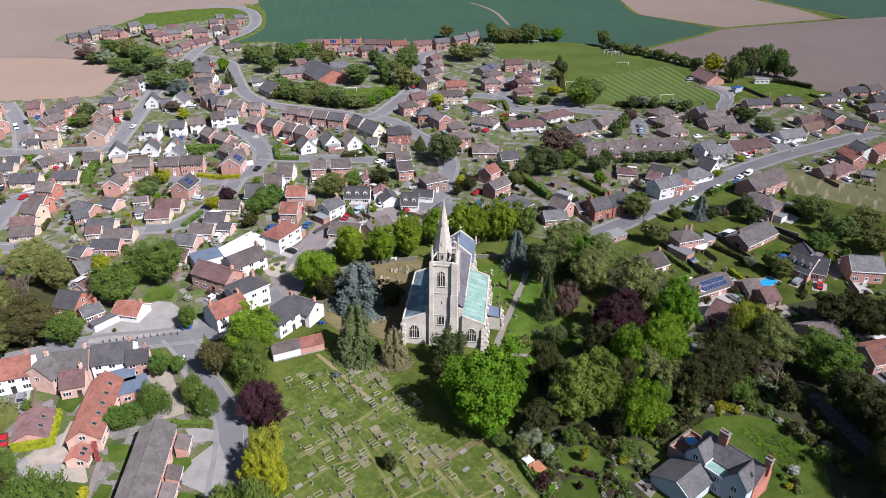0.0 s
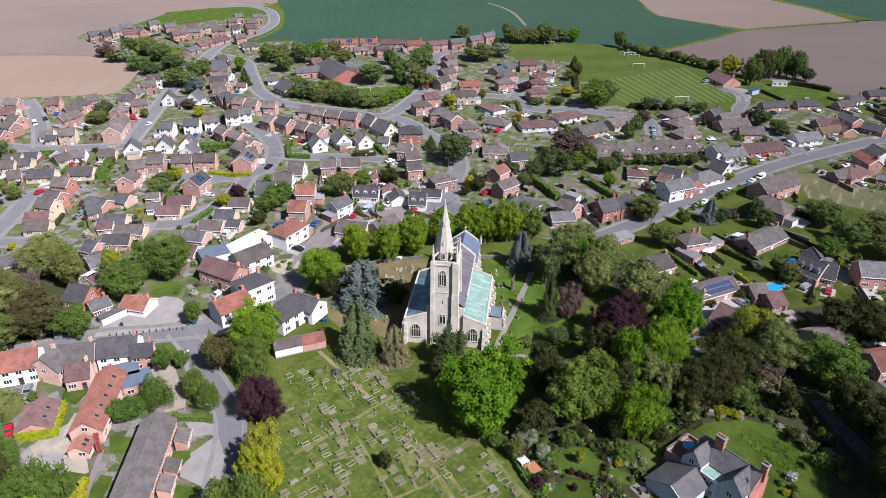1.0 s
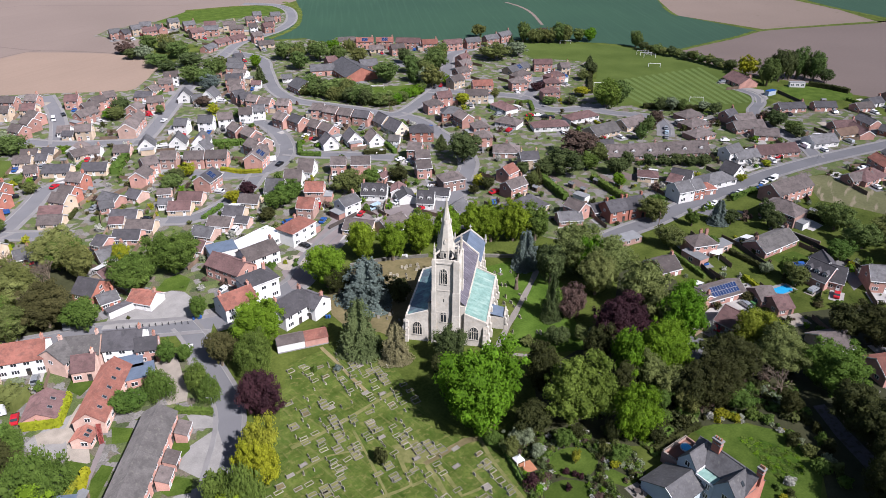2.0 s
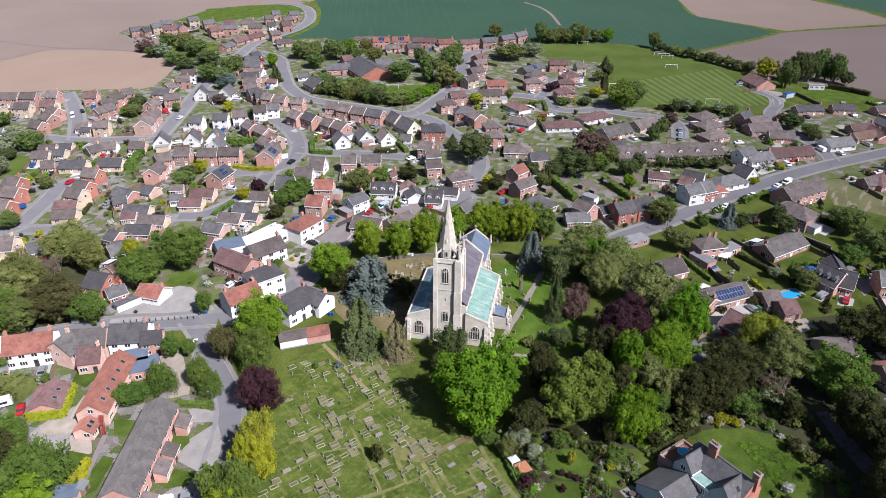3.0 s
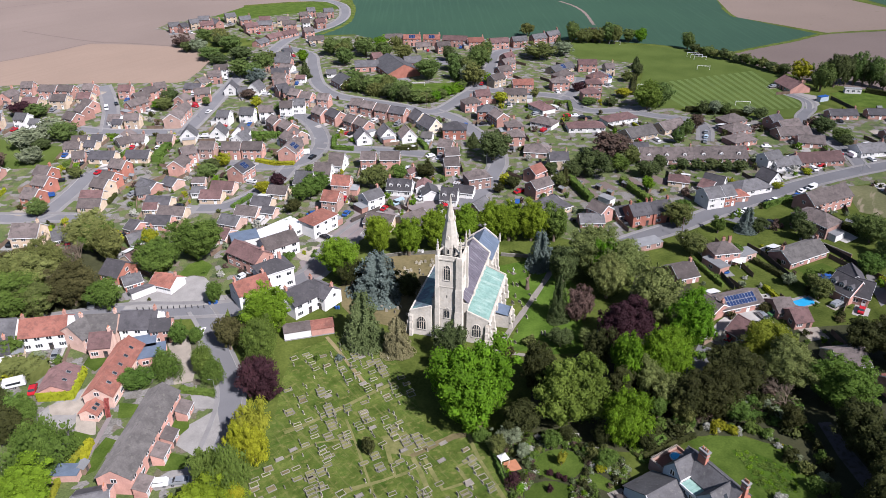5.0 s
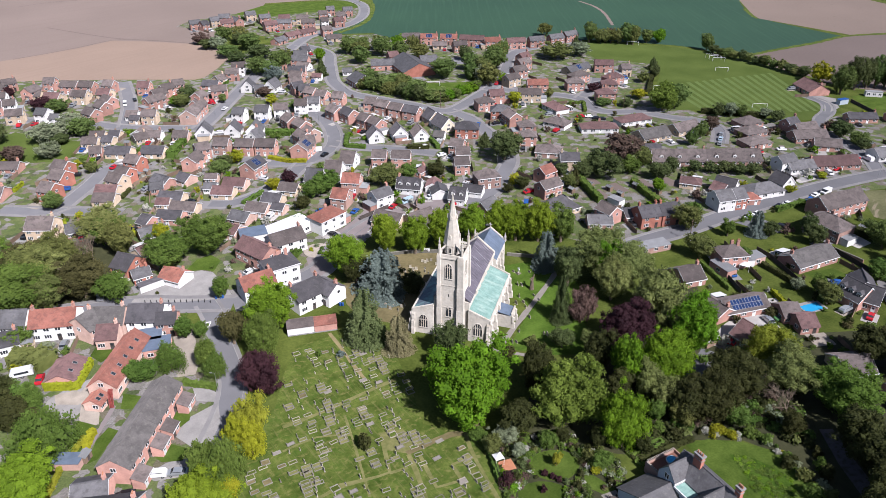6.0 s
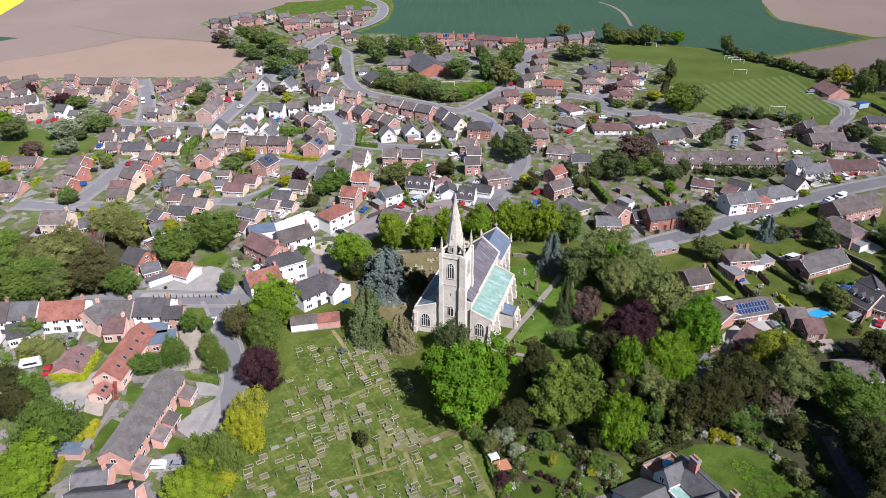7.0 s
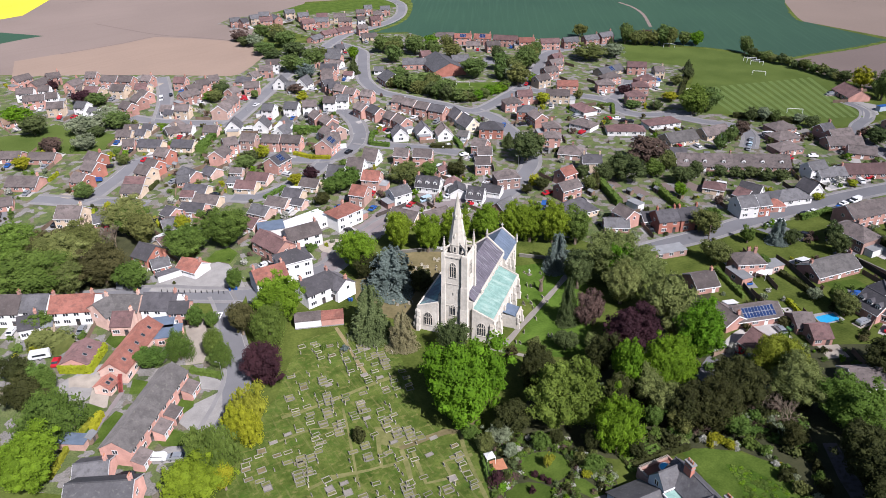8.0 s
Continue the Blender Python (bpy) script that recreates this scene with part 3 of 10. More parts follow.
def conservatory(x, y, rz, L=3.6, D=3.0):
    """A white-framed glazed lean-to with a sloping roof."""
    home = thing("conservatory", x, y, 0, rz, "white-framed glazed conservatory with a sloping roof", "conservatory")
    part("base", Build().box(-L / 2, L / 2, -D / 2, D / 2, -0.2, 0.55).mesh("base", [WALL["red"]]), home)
    b = Build()
    for i in range(6):
        px = -L / 2 + L * i / 5
        b.box(px - 0.05, px + 0.05, -D / 2, -D / 2 + 0.1, 0.55, 2.2)
    for s in (-1, 1):
        for i in range(4):
            py = -D / 2 + D * i / 3
            b.box(s * L / 2 - 0.05, s * L / 2 + 0.05, py - 0.05, py + 0.05, 0.55, 2.2)
    b.box(-L / 2, L / 2, -D / 2, -D / 2 + 0.12, 2.15, 2.3)
    b.box(-L / 2 - 0.05, L / 2 + 0.05, -D / 2 - 0.02, -D / 2 + 0.1, 0.5, 0.62)
    for s in (-1, 1):
        b.box(s * L / 2 - 0.06, s * L / 2 + 0.06, -D / 2, D / 2, 0.5, 0.62).box(s * L / 2 - 0.06, s * L / 2 + 0.06, -D / 2, D / 2, 2.1, 2.24)
    part("frame", b.mesh("frame", [upvc]), home)
    part("glazing", Build().box(-L / 2 + 0.03, L / 2 - 0.03, -D / 2 + 0.03, D / 2 - 0.03, 0.55, 2.15).mesh("glazing", [glass]), home)
    o = [(-L / 2 - 0.1, -D / 2 - 0.15, 2.25), (-L / 2 - 0.1, D / 2, 3.0), (-L / 2 - 0.1, D / 2, 3.1), (-L / 2 - 0.1, -D / 2 - 0.15, 2.35)]
    part("roof", Build().prism(o[::-1], (L + 0.2, 0, 0)).mesh("roof", [upvc]), home)
    return home


def shed(x, y, rz, L=2.4, D=1.8, roof=None):
    if "shed" not in SHARED:
        SHARED["shed"] = (Build().prism([(-1.2, 0.9, 0), (-1.2, -0.9, 0), (-1.2, -0.9, 1.8), (-1.2, 0, 2.3), (-1.2, 0.9, 1.8)], (2.4, 0, 0)).mesh("wall", [timber]),
                          gable_roof(2.4, 1.8, 1.8, 0.5, felt, 0.12, 0.1), Build().box(-0.35, 0.35, -0.94, -0.9, 0.05, 1.65).mesh("door", [darktimber]))
    home = thing("garden_shed", x, y, 0, rz, "small timber garden shed with a felt roof", "shed", "garden sheds")
    home.scale = (L / 2.4, D / 1.8, 1.0)
    for nm, me in zip(("wall", "roof", "door"), SHARED["shed"]):
        part(nm, me, home)
    return home


# ---- trees and shrubs ----
def icosphere(sub):
    bm = bmesh.new()
    bmesh.ops.create_icosphere(bm, subdivisions=sub, radius=1.0)
    v = np.array([p.co[:] for p in bm.verts])
    f = np.array([[p.index for p in q.verts] for q in bm.faces])
    bm.free()
    return v, f


ICO, PIP = icosphere(1), (np.array([(1, 0, 0), (-1, 0, 0), (0, 1, 0), (0, -1, 0), (0, 0, 1), (0, 0, -1)], float), np.array([(0, 2, 4), (2, 1, 4), (1, 3, 4), (3, 0, 4), (2, 0, 5), (1, 2, 5), (3, 1, 5), (0, 3, 5)]))


def cards(rng, where, normal, size, stretch=1.0, upright=False):
    """Small four-cornered leaf sprays at the places, turned about the normals."""
    n = len(where)
    normal = normal / (np.linalg.norm(normal, axis=1, keepdims=True) + 1e-9)
    side = np.cross(normal, (0, 0, 1.0) + rng.normal(0, 0.3, (n, 3)) if upright else rng.normal(size=(n, 3)))
    side /= np.linalg.norm(side, axis=1, keepdims=True) + 1e-9
    up = np.cross(normal, side)
    s = (size * rng.uniform(0.6, 1.3, n))[:, None]
    corner = []
    for a, b in ((-1, -0.55), (0.5, -1), (1, 0.55), (-0.5, 1)):
        corner.append(where + side * s * a * rng.uniform(0.7, 1.2, (n, 1)) + up * s * b * stretch * rng.uniform(0.7, 1.2, (n, 1)) + normal * s * rng.uniform(-0.35, 0.1, (n, 1)))
    v = np.stack(corner, 1).reshape(-1, 3)
    f = np.arange(4 * n).reshape(n, 4)
    return v, f


def crown_mesh(seed, count, lobes, size, core=0.72, hang=0.0, gap=0.5, loose=1.0):
    """A crown about 2 wide and 2 high round (0, 0, 1): many separate boughs of uneven reach, each a shell of leaf sprays over a solid heart."""
    rng = np.random.default_rng(seed)
    i = np.arange(lobes) + 0.5
    ph, th = np.arccos(1 - 1.8 * i / lobes), math.pi * (1 + 5 ** 0.5) * i + rng.uniform(0, 6)
    way = np.stack([np.sin(ph) * np.cos(th), np.sin(ph) * np.sin(th), np.cos(ph)], 1) + rng.normal(0, 0.1, (lobes, 3))
    bulge = 1 + 0.17 * np.sin(2 * th + rng.uniform(0, 6)) * np.sin(ph) + 0.12 * np.sin(3 * th + rng.uniform(0, 6)) + 0.08 * np.cos(4 * ph + rng.uniform(0, 6))
    unit = (30.0 / lobes) ** 0.5
    rad = np.clip(rng.lognormal(-1.28, 0.34, lobes), 0.13, 0.5) * (0.45 + 0.55 * unit)
    reach = np.clip(rng.normal(0.97, 0.13, lobes), 0.66, 1.2) * bulge - rad
    mid = way * reach[:, None]
    heart = 6 if lobes > 10 else 2
    hv = rng.normal(0, 0.2, (heart, 3))
    mid, rad = np.vstack([mid, hv]), np.append(rad, rng.uniform(gap - 0.08, gap + 0.05, heart))
    pts, nor = [], []
    share = rad ** 2 / (rad ** 2).sum()
    for k in range(len(rad)):
        m = int(count * 2.2 * share[k])
        d = rng.normal(size=(m, 3))
        d[:, 2] += 0.25
        d /= np.linalg.norm(d, axis=1, keepdims=True)
        p = mid[k] + d * rad[k] * rng.triangular(0.70, 0.98, 1.0 + 0.38 * loose, (m, 1)) * (1, 1, 0.85)
        away = np.linalg.norm(p[:, None] - mid[None], axis=2) / rad[None]
        away[:, k] = 9
        keep = away.min(1) > 0.84
        pts.append(p[keep])
        nor.append(d[keep])
    p, d = np.vstack(pts), np.vstack(nor)
    pick = rng.permutation(len(p))[:count]
    p, d = p[pick], d[pick] + rng.normal(0, 0.58, (min(count, len(p)), 3))
    if hang:
        p[:, 2] -= hang * rng.uniform(0, 1, len(p)) * (p[:, 0] ** 2 + p[:, 1] ** 2)
    v, f = cards(rng, p, d * ((1, 1, 0.4) if hang else (1, 1, 1)), size, 2.6 if hang else 1.0, bool(hang))
    cv, cf = [], []
    ball = ICO if lobes > 8 else PIP
    for k in range(len(rad)):
        cf += (ball[1] + len(ball[0]) * k).tolist()
        cv.append(mid[k] + ball[0] * rad[k] * core * (1, 1, 0.85) * (1 + rng.normal(0, 0.09, (len(ball[0]), 1))))
    cv = np.vstack(cv)
    v = np.vstack([cv, v])
    v[:, :2] /= np.percentile(np.hypot(v[:, 0], v[:, 1]), 97)
    v[:, 2] = np.where(v[:, 2] > 0, v[:, 2] / np.percentile(v[:, 2], 99), v[:, 2] / -np.percentile(v[:, 2], 1)) + 1.0
    if lobes >= 24 and not hang:
        v[:, :2] *= np.clip(0.62 + 0.42 * v[:, 2:] / 0.85, 0.55, 1.04)
    return solid("crown", v.tolist(), cf + (f + len(cv)).tolist(), [LEAF["green"]])


def conifer_mesh(seed, count, tiers, size, droop=0.25, open_=0.0, taper=0.85):
    """A cone of drooping whorls, 2 wide and 1 high from the ground."""
    rng = np.random.default_rng(seed)
    pts, nor = [], []
    for k in range(tiers):
        f = k / tiers
        r = (1 - f) ** taper * rng.uniform(0.82, 1.1)
        m = int(count * (1 - f + 0.08) / tiers * 1.85)
        boughs = max(5, int(14 * (1 - f)))
        th = rng.integers(0, boughs, m) * math.tau / boughs + k * 1.3 + rng.normal(0, 0.13, m)
        q = np.sqrt(rng.uniform(0.08, 1, m)) * r * (1 + 0.15 * np.sin(3 * th + k))
        z = 0.03 + f * 0.95 - droop * (q ** 1.5) * (1 - f) * 0.4 + rng.normal(0, 0.35 / tiers, m)
        pts.append(np.stack([q * np.cos(th), q * np.sin(th), z], 1))
        nor.append(np.stack([np.cos(th) * 0.5, np.sin(th) * 0.5, np.full(m, 0.8)], 1) + rng.normal(0, 0.35, (m, 3)))
    p, d = np.vstack(pts), np.vstack(nor)
    p[:, 2] = np.maximum(p[:, 2], 0.02)
    v, f = cards(rng, p * (1, 1, 2.2), d, size)
    v = v / (1, 1, 2.2)
    b = Build().taper(9, 0, 0, 0.04, 0.9, 0.62 * (1 - open_), 0.03)
    k = len(b.v)
    return solid("crown", b.v + v.tolist(), b.f + (f + k).tolist(), [LEAF["dark"]])


def twig_mesh(seed, spread=1.0):
    """Bare forking limbs, about 2 wide, from the ground to 2 high."""
    rng = random.Random(seed)
    b = Build()

    def limb(p, d, length, r, depth):
        q = p + d * length
        side = d.orthogonal().normalized()
        up = d.cross(side)
        ring = lambda c, s: [c + (side * math.cos(a) + up * math.sin(a)) * s for a in (0, 2.1, 4.2)]
        b.add(ring(p, r) + ring(q, r * 0.66), [(0, 1, 4, 3), (1, 2, 5, 4), (2, 0, 3, 5)])
        if depth:
            for _ in range(3 if depth > 2 else 4):
                e = (d + Vector((rng.gauss(0, 0.5), rng.gauss(0, 0.5), rng.gauss(0.12, 0.3))) * spread).normalized()
                limb(p + d * length * rng.uniform(0.6, 1.0), e, length * rng.uniform(0.6, 0.85), r * 0.6, depth - 1)

    limb(Vector((0, 0, 0)), Vector((0, 0, 1)), 0.55, 0.045, 5)
    return b.mesh("branch_frame", [bark])


def trunk_mesh(seed, plain=False):
    """A tapered trunk with limbs, 1 high."""
    rng = random.Random(seed)
    b = Build().taper(8, 0, 0, -0.03, 0.55, 0.045, 0.03).taper(8, 0, 0, 0.55, 0.8, 0.03, 0.012)
    for i in range(0 if plain else 7):
        a, z = i * 2.4, 0.3 + 0.06 * i
        o = Vector((0, 0, z))
        d = Vector((math.cos(a), math.sin(a), 0.9)).normalized() * rng.uniform(0.2, 0.34)
        s = d.orthogonal().normalized()
        u = d.normalized().cross(s)
        ring = lambda c, r: [c + (s * math.cos(w) + u * math.sin(w)) * r for w in (0, 1.57, 3.14, 4.71)]
        b.add(ring(o, 0.016) + ring(o + d, 0.006), [(0, 1, 5, 4), (1, 2, 6, 5), (2, 3, 7, 6), (3, 0, 4, 7)])
    return b.mesh("trunk", [bark])


CROWNS = {
    "big": [crown_mesh(11 + i, 9900, 150, 0.0285) for i in range(4)],
    "mid": [crown_mesh(31 + i, 3200, 64, 0.042) for i in range(5)],
    "small": [crown_mesh(51 + i, 1400, 30, 0.062) for i in range(5)],
    "weep": [crown_mesh(71 + i, 7600, 80, 0.021, core=0.5, hang=0.55, loose=1.4) for i in range(3)],
    "bush": [crown_mesh(91 + i, 320, 12, 0.13) for i in range(4)],
    "tuft": [crown_mesh(101 + i, 72, 5, 0.21) for i in range(5)],
    "conifer": [conifer_mesh(111 + i, 4200, 16, 0.055) for i in range(2)],
    "fir": [conifer_mesh(125 + i, 8800, 15, 0.034, 0.5, 0.1, 0.5) for i in range(2)],
    "cedar": [conifer_mesh(121 + i, 8000, 11, 0.038, 0.5, 0.3, 0.42) for i in range(2)],
    "yew": [crown_mesh(131 + i, 4200, 60, 0.036) for i in range(2)],
}
TWIGS = [twig_mesh(5), twig_mesh(9)]
TRUNKS = [trunk_mesh(3), trunk_mesh(4), trunk_mesh(5, True)]
TREE_COUNT = [0]


def tree(x, y, r, h, colour="green", form="mid", base=0.18, group="village trees"):
    """A tree of crown radius r and height h; base: where the crown begins."""
    i = TREE_COUNT[0]
    TREE_COUNT[0] += 1
    shrub = form == "bush"
    if colour == "dark" and math.hypot(x - 103, y - 124.6) > 120:   # far dark trees: haze painted in as a paler leaf tint
        colour = "deep"
    if colour == "green" and math.hypot(x - 103, y - 124.6) > 150:   # far greens likewise get a tint with the haze in it
        colour = "hazy"
    needles = form in ("conifer", "cedar", "fir")
    sort = "shrub" if shrub else "conifer" if needles or form == "yew" else "tree"
    label = f"{LEAFWORD[colour]} " + {"shrub": "rounded garden shrub with dense leaves", "conifer": "conifer with dense drooping boughs", "tree": "broadleaf tree with a full lumpy crown"}[sort]
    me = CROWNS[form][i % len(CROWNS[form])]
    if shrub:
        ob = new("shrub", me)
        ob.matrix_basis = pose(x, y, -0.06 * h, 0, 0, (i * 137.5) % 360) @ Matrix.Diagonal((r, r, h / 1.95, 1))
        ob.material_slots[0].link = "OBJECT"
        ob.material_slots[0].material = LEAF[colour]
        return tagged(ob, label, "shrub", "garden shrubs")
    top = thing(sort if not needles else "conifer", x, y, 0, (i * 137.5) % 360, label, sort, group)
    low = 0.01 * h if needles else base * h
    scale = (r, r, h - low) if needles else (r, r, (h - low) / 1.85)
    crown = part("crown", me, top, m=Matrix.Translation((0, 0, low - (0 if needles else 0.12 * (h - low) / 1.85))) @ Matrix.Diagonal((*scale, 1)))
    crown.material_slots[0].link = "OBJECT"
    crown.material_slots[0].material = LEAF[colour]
    part("trunk", TRUNKS[2 if needles else i % 2], top, m=Matrix.Diagonal((h * 0.9, h * 0.9, h * 0.8, 1)))
    return top


def bare_tree(x, y, r, h, group="village trees"):
    i = TREE_COUNT[0]
    TREE_COUNT[0] += 1
    top = thing("tree", x, y, 0, (i * 97) % 360, "nearly bare grey tree with fine forking limbs", "tree", group)
    part("branch_frame", TWIGS[i % 2], top, m=Matrix.Diagonal((r, r, h / 2, 1)))
    return top


def hedge(points, w=1.2, h=1.6, colour="green", name="hedge", label="clipped green garden hedge"):
    """A hedge along a line of places: a leafy wall of sprays round a solid heart."""
    rng = np.random.default_rng(int(abs(points[0][0] * 7 + points[0][1] * 13)) + 1)
    b = Build()
    P, N = [], []
    for (x0, y0), (x1, y1) in zip(points, points[1:]):
        d = np.array([x1 - x0, y1 - y0])
        L = np.linalg.norm(d)
        if L < 0.1:
            continue
        u = d / L
        v = np.array([-u[1], u[0]])
        q = lambda a, c, z: (x0 + u[0] * a + v[0] * c, y0 + u[1] * a + v[1] * c, z)
        b.add([q(0, -w * .42, 0), q(L, -w * .42, 0), q(L, w * .42, 0), q(0, w * .42, 0), q(0, -w * .38, h * .93), q(L, -w * .38, h * .93), q(L, w * .38, h * .93), q(0, w * .38, h * .93)],
              [(3, 2, 1, 0), (4, 5, 6, 7), (0, 1, 5, 4), (1, 2, 6, 5), (2, 3, 7, 6), (3, 0, 4, 7)])
        n = int(min(2500, L * (w + 2 * h) * 3.2))
        a, face = rng.uniform(0, L, n), rng.uniform(0, w + 2 * h, n)
        c = np.where(face < h, -w / 2, np.where(face > h + w, w / 2, face - h - w / 2))
        z = np.where(face < h, face, np.where(face > h + w, 2 * h + w - face, h * (1 + 0.06 * np.sin(a * 2.1))))
        P.append(np.stack([x0 + u[0] * a + v[0] * c, y0 + u[1] * a + v[1] * c, z], 1))
        N.append(np.stack([v[0] * np.sign(c) * (face < h) + rng.normal(0, .4, n), rng.normal(0, .4, n), np.where((face > h) & (face < h + w), 1.0, 0.3)], 1))
    cv, cf = cards(rng, np.vstack(P), np.vstack(N), 0.33)
    k = len(b.v)
    return tagged(new(name, solid("hedge", b.v + cv.tolist(), b.f + (cf + k).tolist(), [LEAF[colour]])), label, "hedge", "hedges")


def fence(x0, y0, x1, y1, h=1.7, material=None):
    """A close-boarded garden fence; its boards step in and out and its posts stand proud."""
    L, a = math.hypot(x1 - x0, y1 - y0), math.degrees(math.atan2(y1 - y0, x1 - x0))
    n = max(2, round(L / 1.8))
    out = []
    for i in range(n):
        out += [(L * i / n, -0.05), (L * i / n + 0.12, -0.05), (L * i / n + 0.12, -0.025)] + [(L * (i + 1) / n, -0.025)]
    out += [(L, 0.03), (0, 0.03)]
    ob = new("fence", Build().prism([(px, py, -0.05) for px, py in out], (0, 0, h + 0.05)).mesh("fence", [material or timber]))
    ob.matrix_basis = pose(x0, y0, 0, 0, 0, a)
    return tagged(ob, "brown close-boarded timber garden fence", "fence", "garden fences")


# ---- ground pieces ----
def sheet(name, points, z, material, label="", category="", kind="structure"):
    """A flat piece of ground with a rim, its top at z."""
    if sum(a[0] * b[1] - b[0] * a[1] for a, b in zip(points, points[1:] + points[:1])) < 0:
        points = points[::-1]
    v = [Vector((x, y, z)) for x, y in points]
    tris = []
    for a, b, c in tessellate_polygon([v]):
        up = (v[b] - v[a]).cross(v[c] - v[a]).z > 0
        tris.append((a, b, c) if up else (a, c, b))
    me = bpy.data.meshes.new(name)
    me.from_pydata([tuple(p) for p in v], [], tris)
    me.materials.append(material)
    return tagged(new(name, me), label, category, kind=kind)


def smooth_line(points, step=3.0):
    """A Catmull-Rom line through the places."""
    P = [Vector((*p, 0)) for p in points]
    P = [2 * P[0] - P[1]] + P + [2 * P[-1] - P[-2]]
    out = []
    for a, b, c, d in zip(P, P[1:], P[2:], P[3:]):
        n = max(1, int((c - b).length / step))
        for i in range(n):
            t = i / n
            out.append(0.5 * (2 * b + (c - a) * t + (2 * a - 5 * b + 4 * c - d) * t * t + (3 * b - a - 3 * c + d) * t ** 3))
    return out + [P[-2]]


def road(name, points, width=6.0, footway=1.7, label="grey asphalt village road", z=0.03):
    """A carriageway with kerbs that stand up as real steps and footways on both sides."""
    line = smooth_line(points)
    STREETS.extend((p.x, p.y, width / 2 + footway) for p in line)
    nrm = []
    for i, p in enumerate(line):
        d = line[min(i + 1, len(line) - 1)] - line[max(i - 1, 0)]
        nrm.append(Vector((-d.y, d.x, 0)).normalized())

    def strip(offsets):
        v, f = [], []
        k = len(offsets)
        for p, n in zip(line, nrm):
            v += [(p.x + n.x * o, p.y + n.y * o, h) for o, h in offsets]
        for i in range(len(line) - 1):
            for j in range(k - 1):
                f.append((i * k + j, (i + 1) * k + j, (i + 1) * k + j + 1, i * k + j + 1))
        return v, f

    h = width / 2
    tagged(new(name, solid(name, *strip([(-h, z), (0, z + 0.02), (h, z)]), [asphalt])), label, "road", kind="structure")
    if footway:
        k = z + 0.11
        for s in (-1, 1):
            o = [(s * h, z - 0.02), (s * h, k), (s * (h + 0.15), k)]
            tagged(new("kerb", solid("kerb", *strip(o if s > 0 else o[::-1]), [kerbstone])), "concrete road kerb", "kerb", kind="structure")
            o = [(s * (h + 0.15), k - 0.004), (s * (h + footway), k - 0.004), (s * (h + footway), 0)]
            tagged(new("pavement", solid("pavement", *strip(o if s > 0 else o[::-1]), [paving])), "grey paved footway beside the road", "pavement", kind="structure")


def track(name, points, width, z, material, label, category="path"):
    """A worn or laid strip along a smooth line."""
    line = smooth_line(points)
    v, f = [], []
    for i, p in enumerate(line):
        d = line[min(i + 1, len(line) - 1)] - line[max(i - 1, 0)]
        n = Vector((-d.y, d.x, 0)).normalized() * width / 2 * (1 + 0.15 * math.sin(i * 1.7))
        v += [(p.x + n.x, p.y + n.y, z), (p.x - n.x, p.y - n.y, z)]
    f = [(2 * i, 2 * i + 1, 2 * i + 3, 2 * i + 2) for i in range(len(line) - 1)]
    return tagged(new(name, solid(name, v, f, [material])), label, category, kind="structure")


def patch(name, x, y, rz, w, d, z, material, label):
    """A rectangular piece of hard or mown ground."""
    m = pose(x, y, 0, 0, 0, rz)
    c = [m @ Vector((sx * w / 2, sy * d / 2, 0)) for sx, sy in ((-1, -1), (1, -1), (1, 1), (-1, 1))]
    return sheet(name, [(p.x, p.y) for p in c], z, material, label, name)


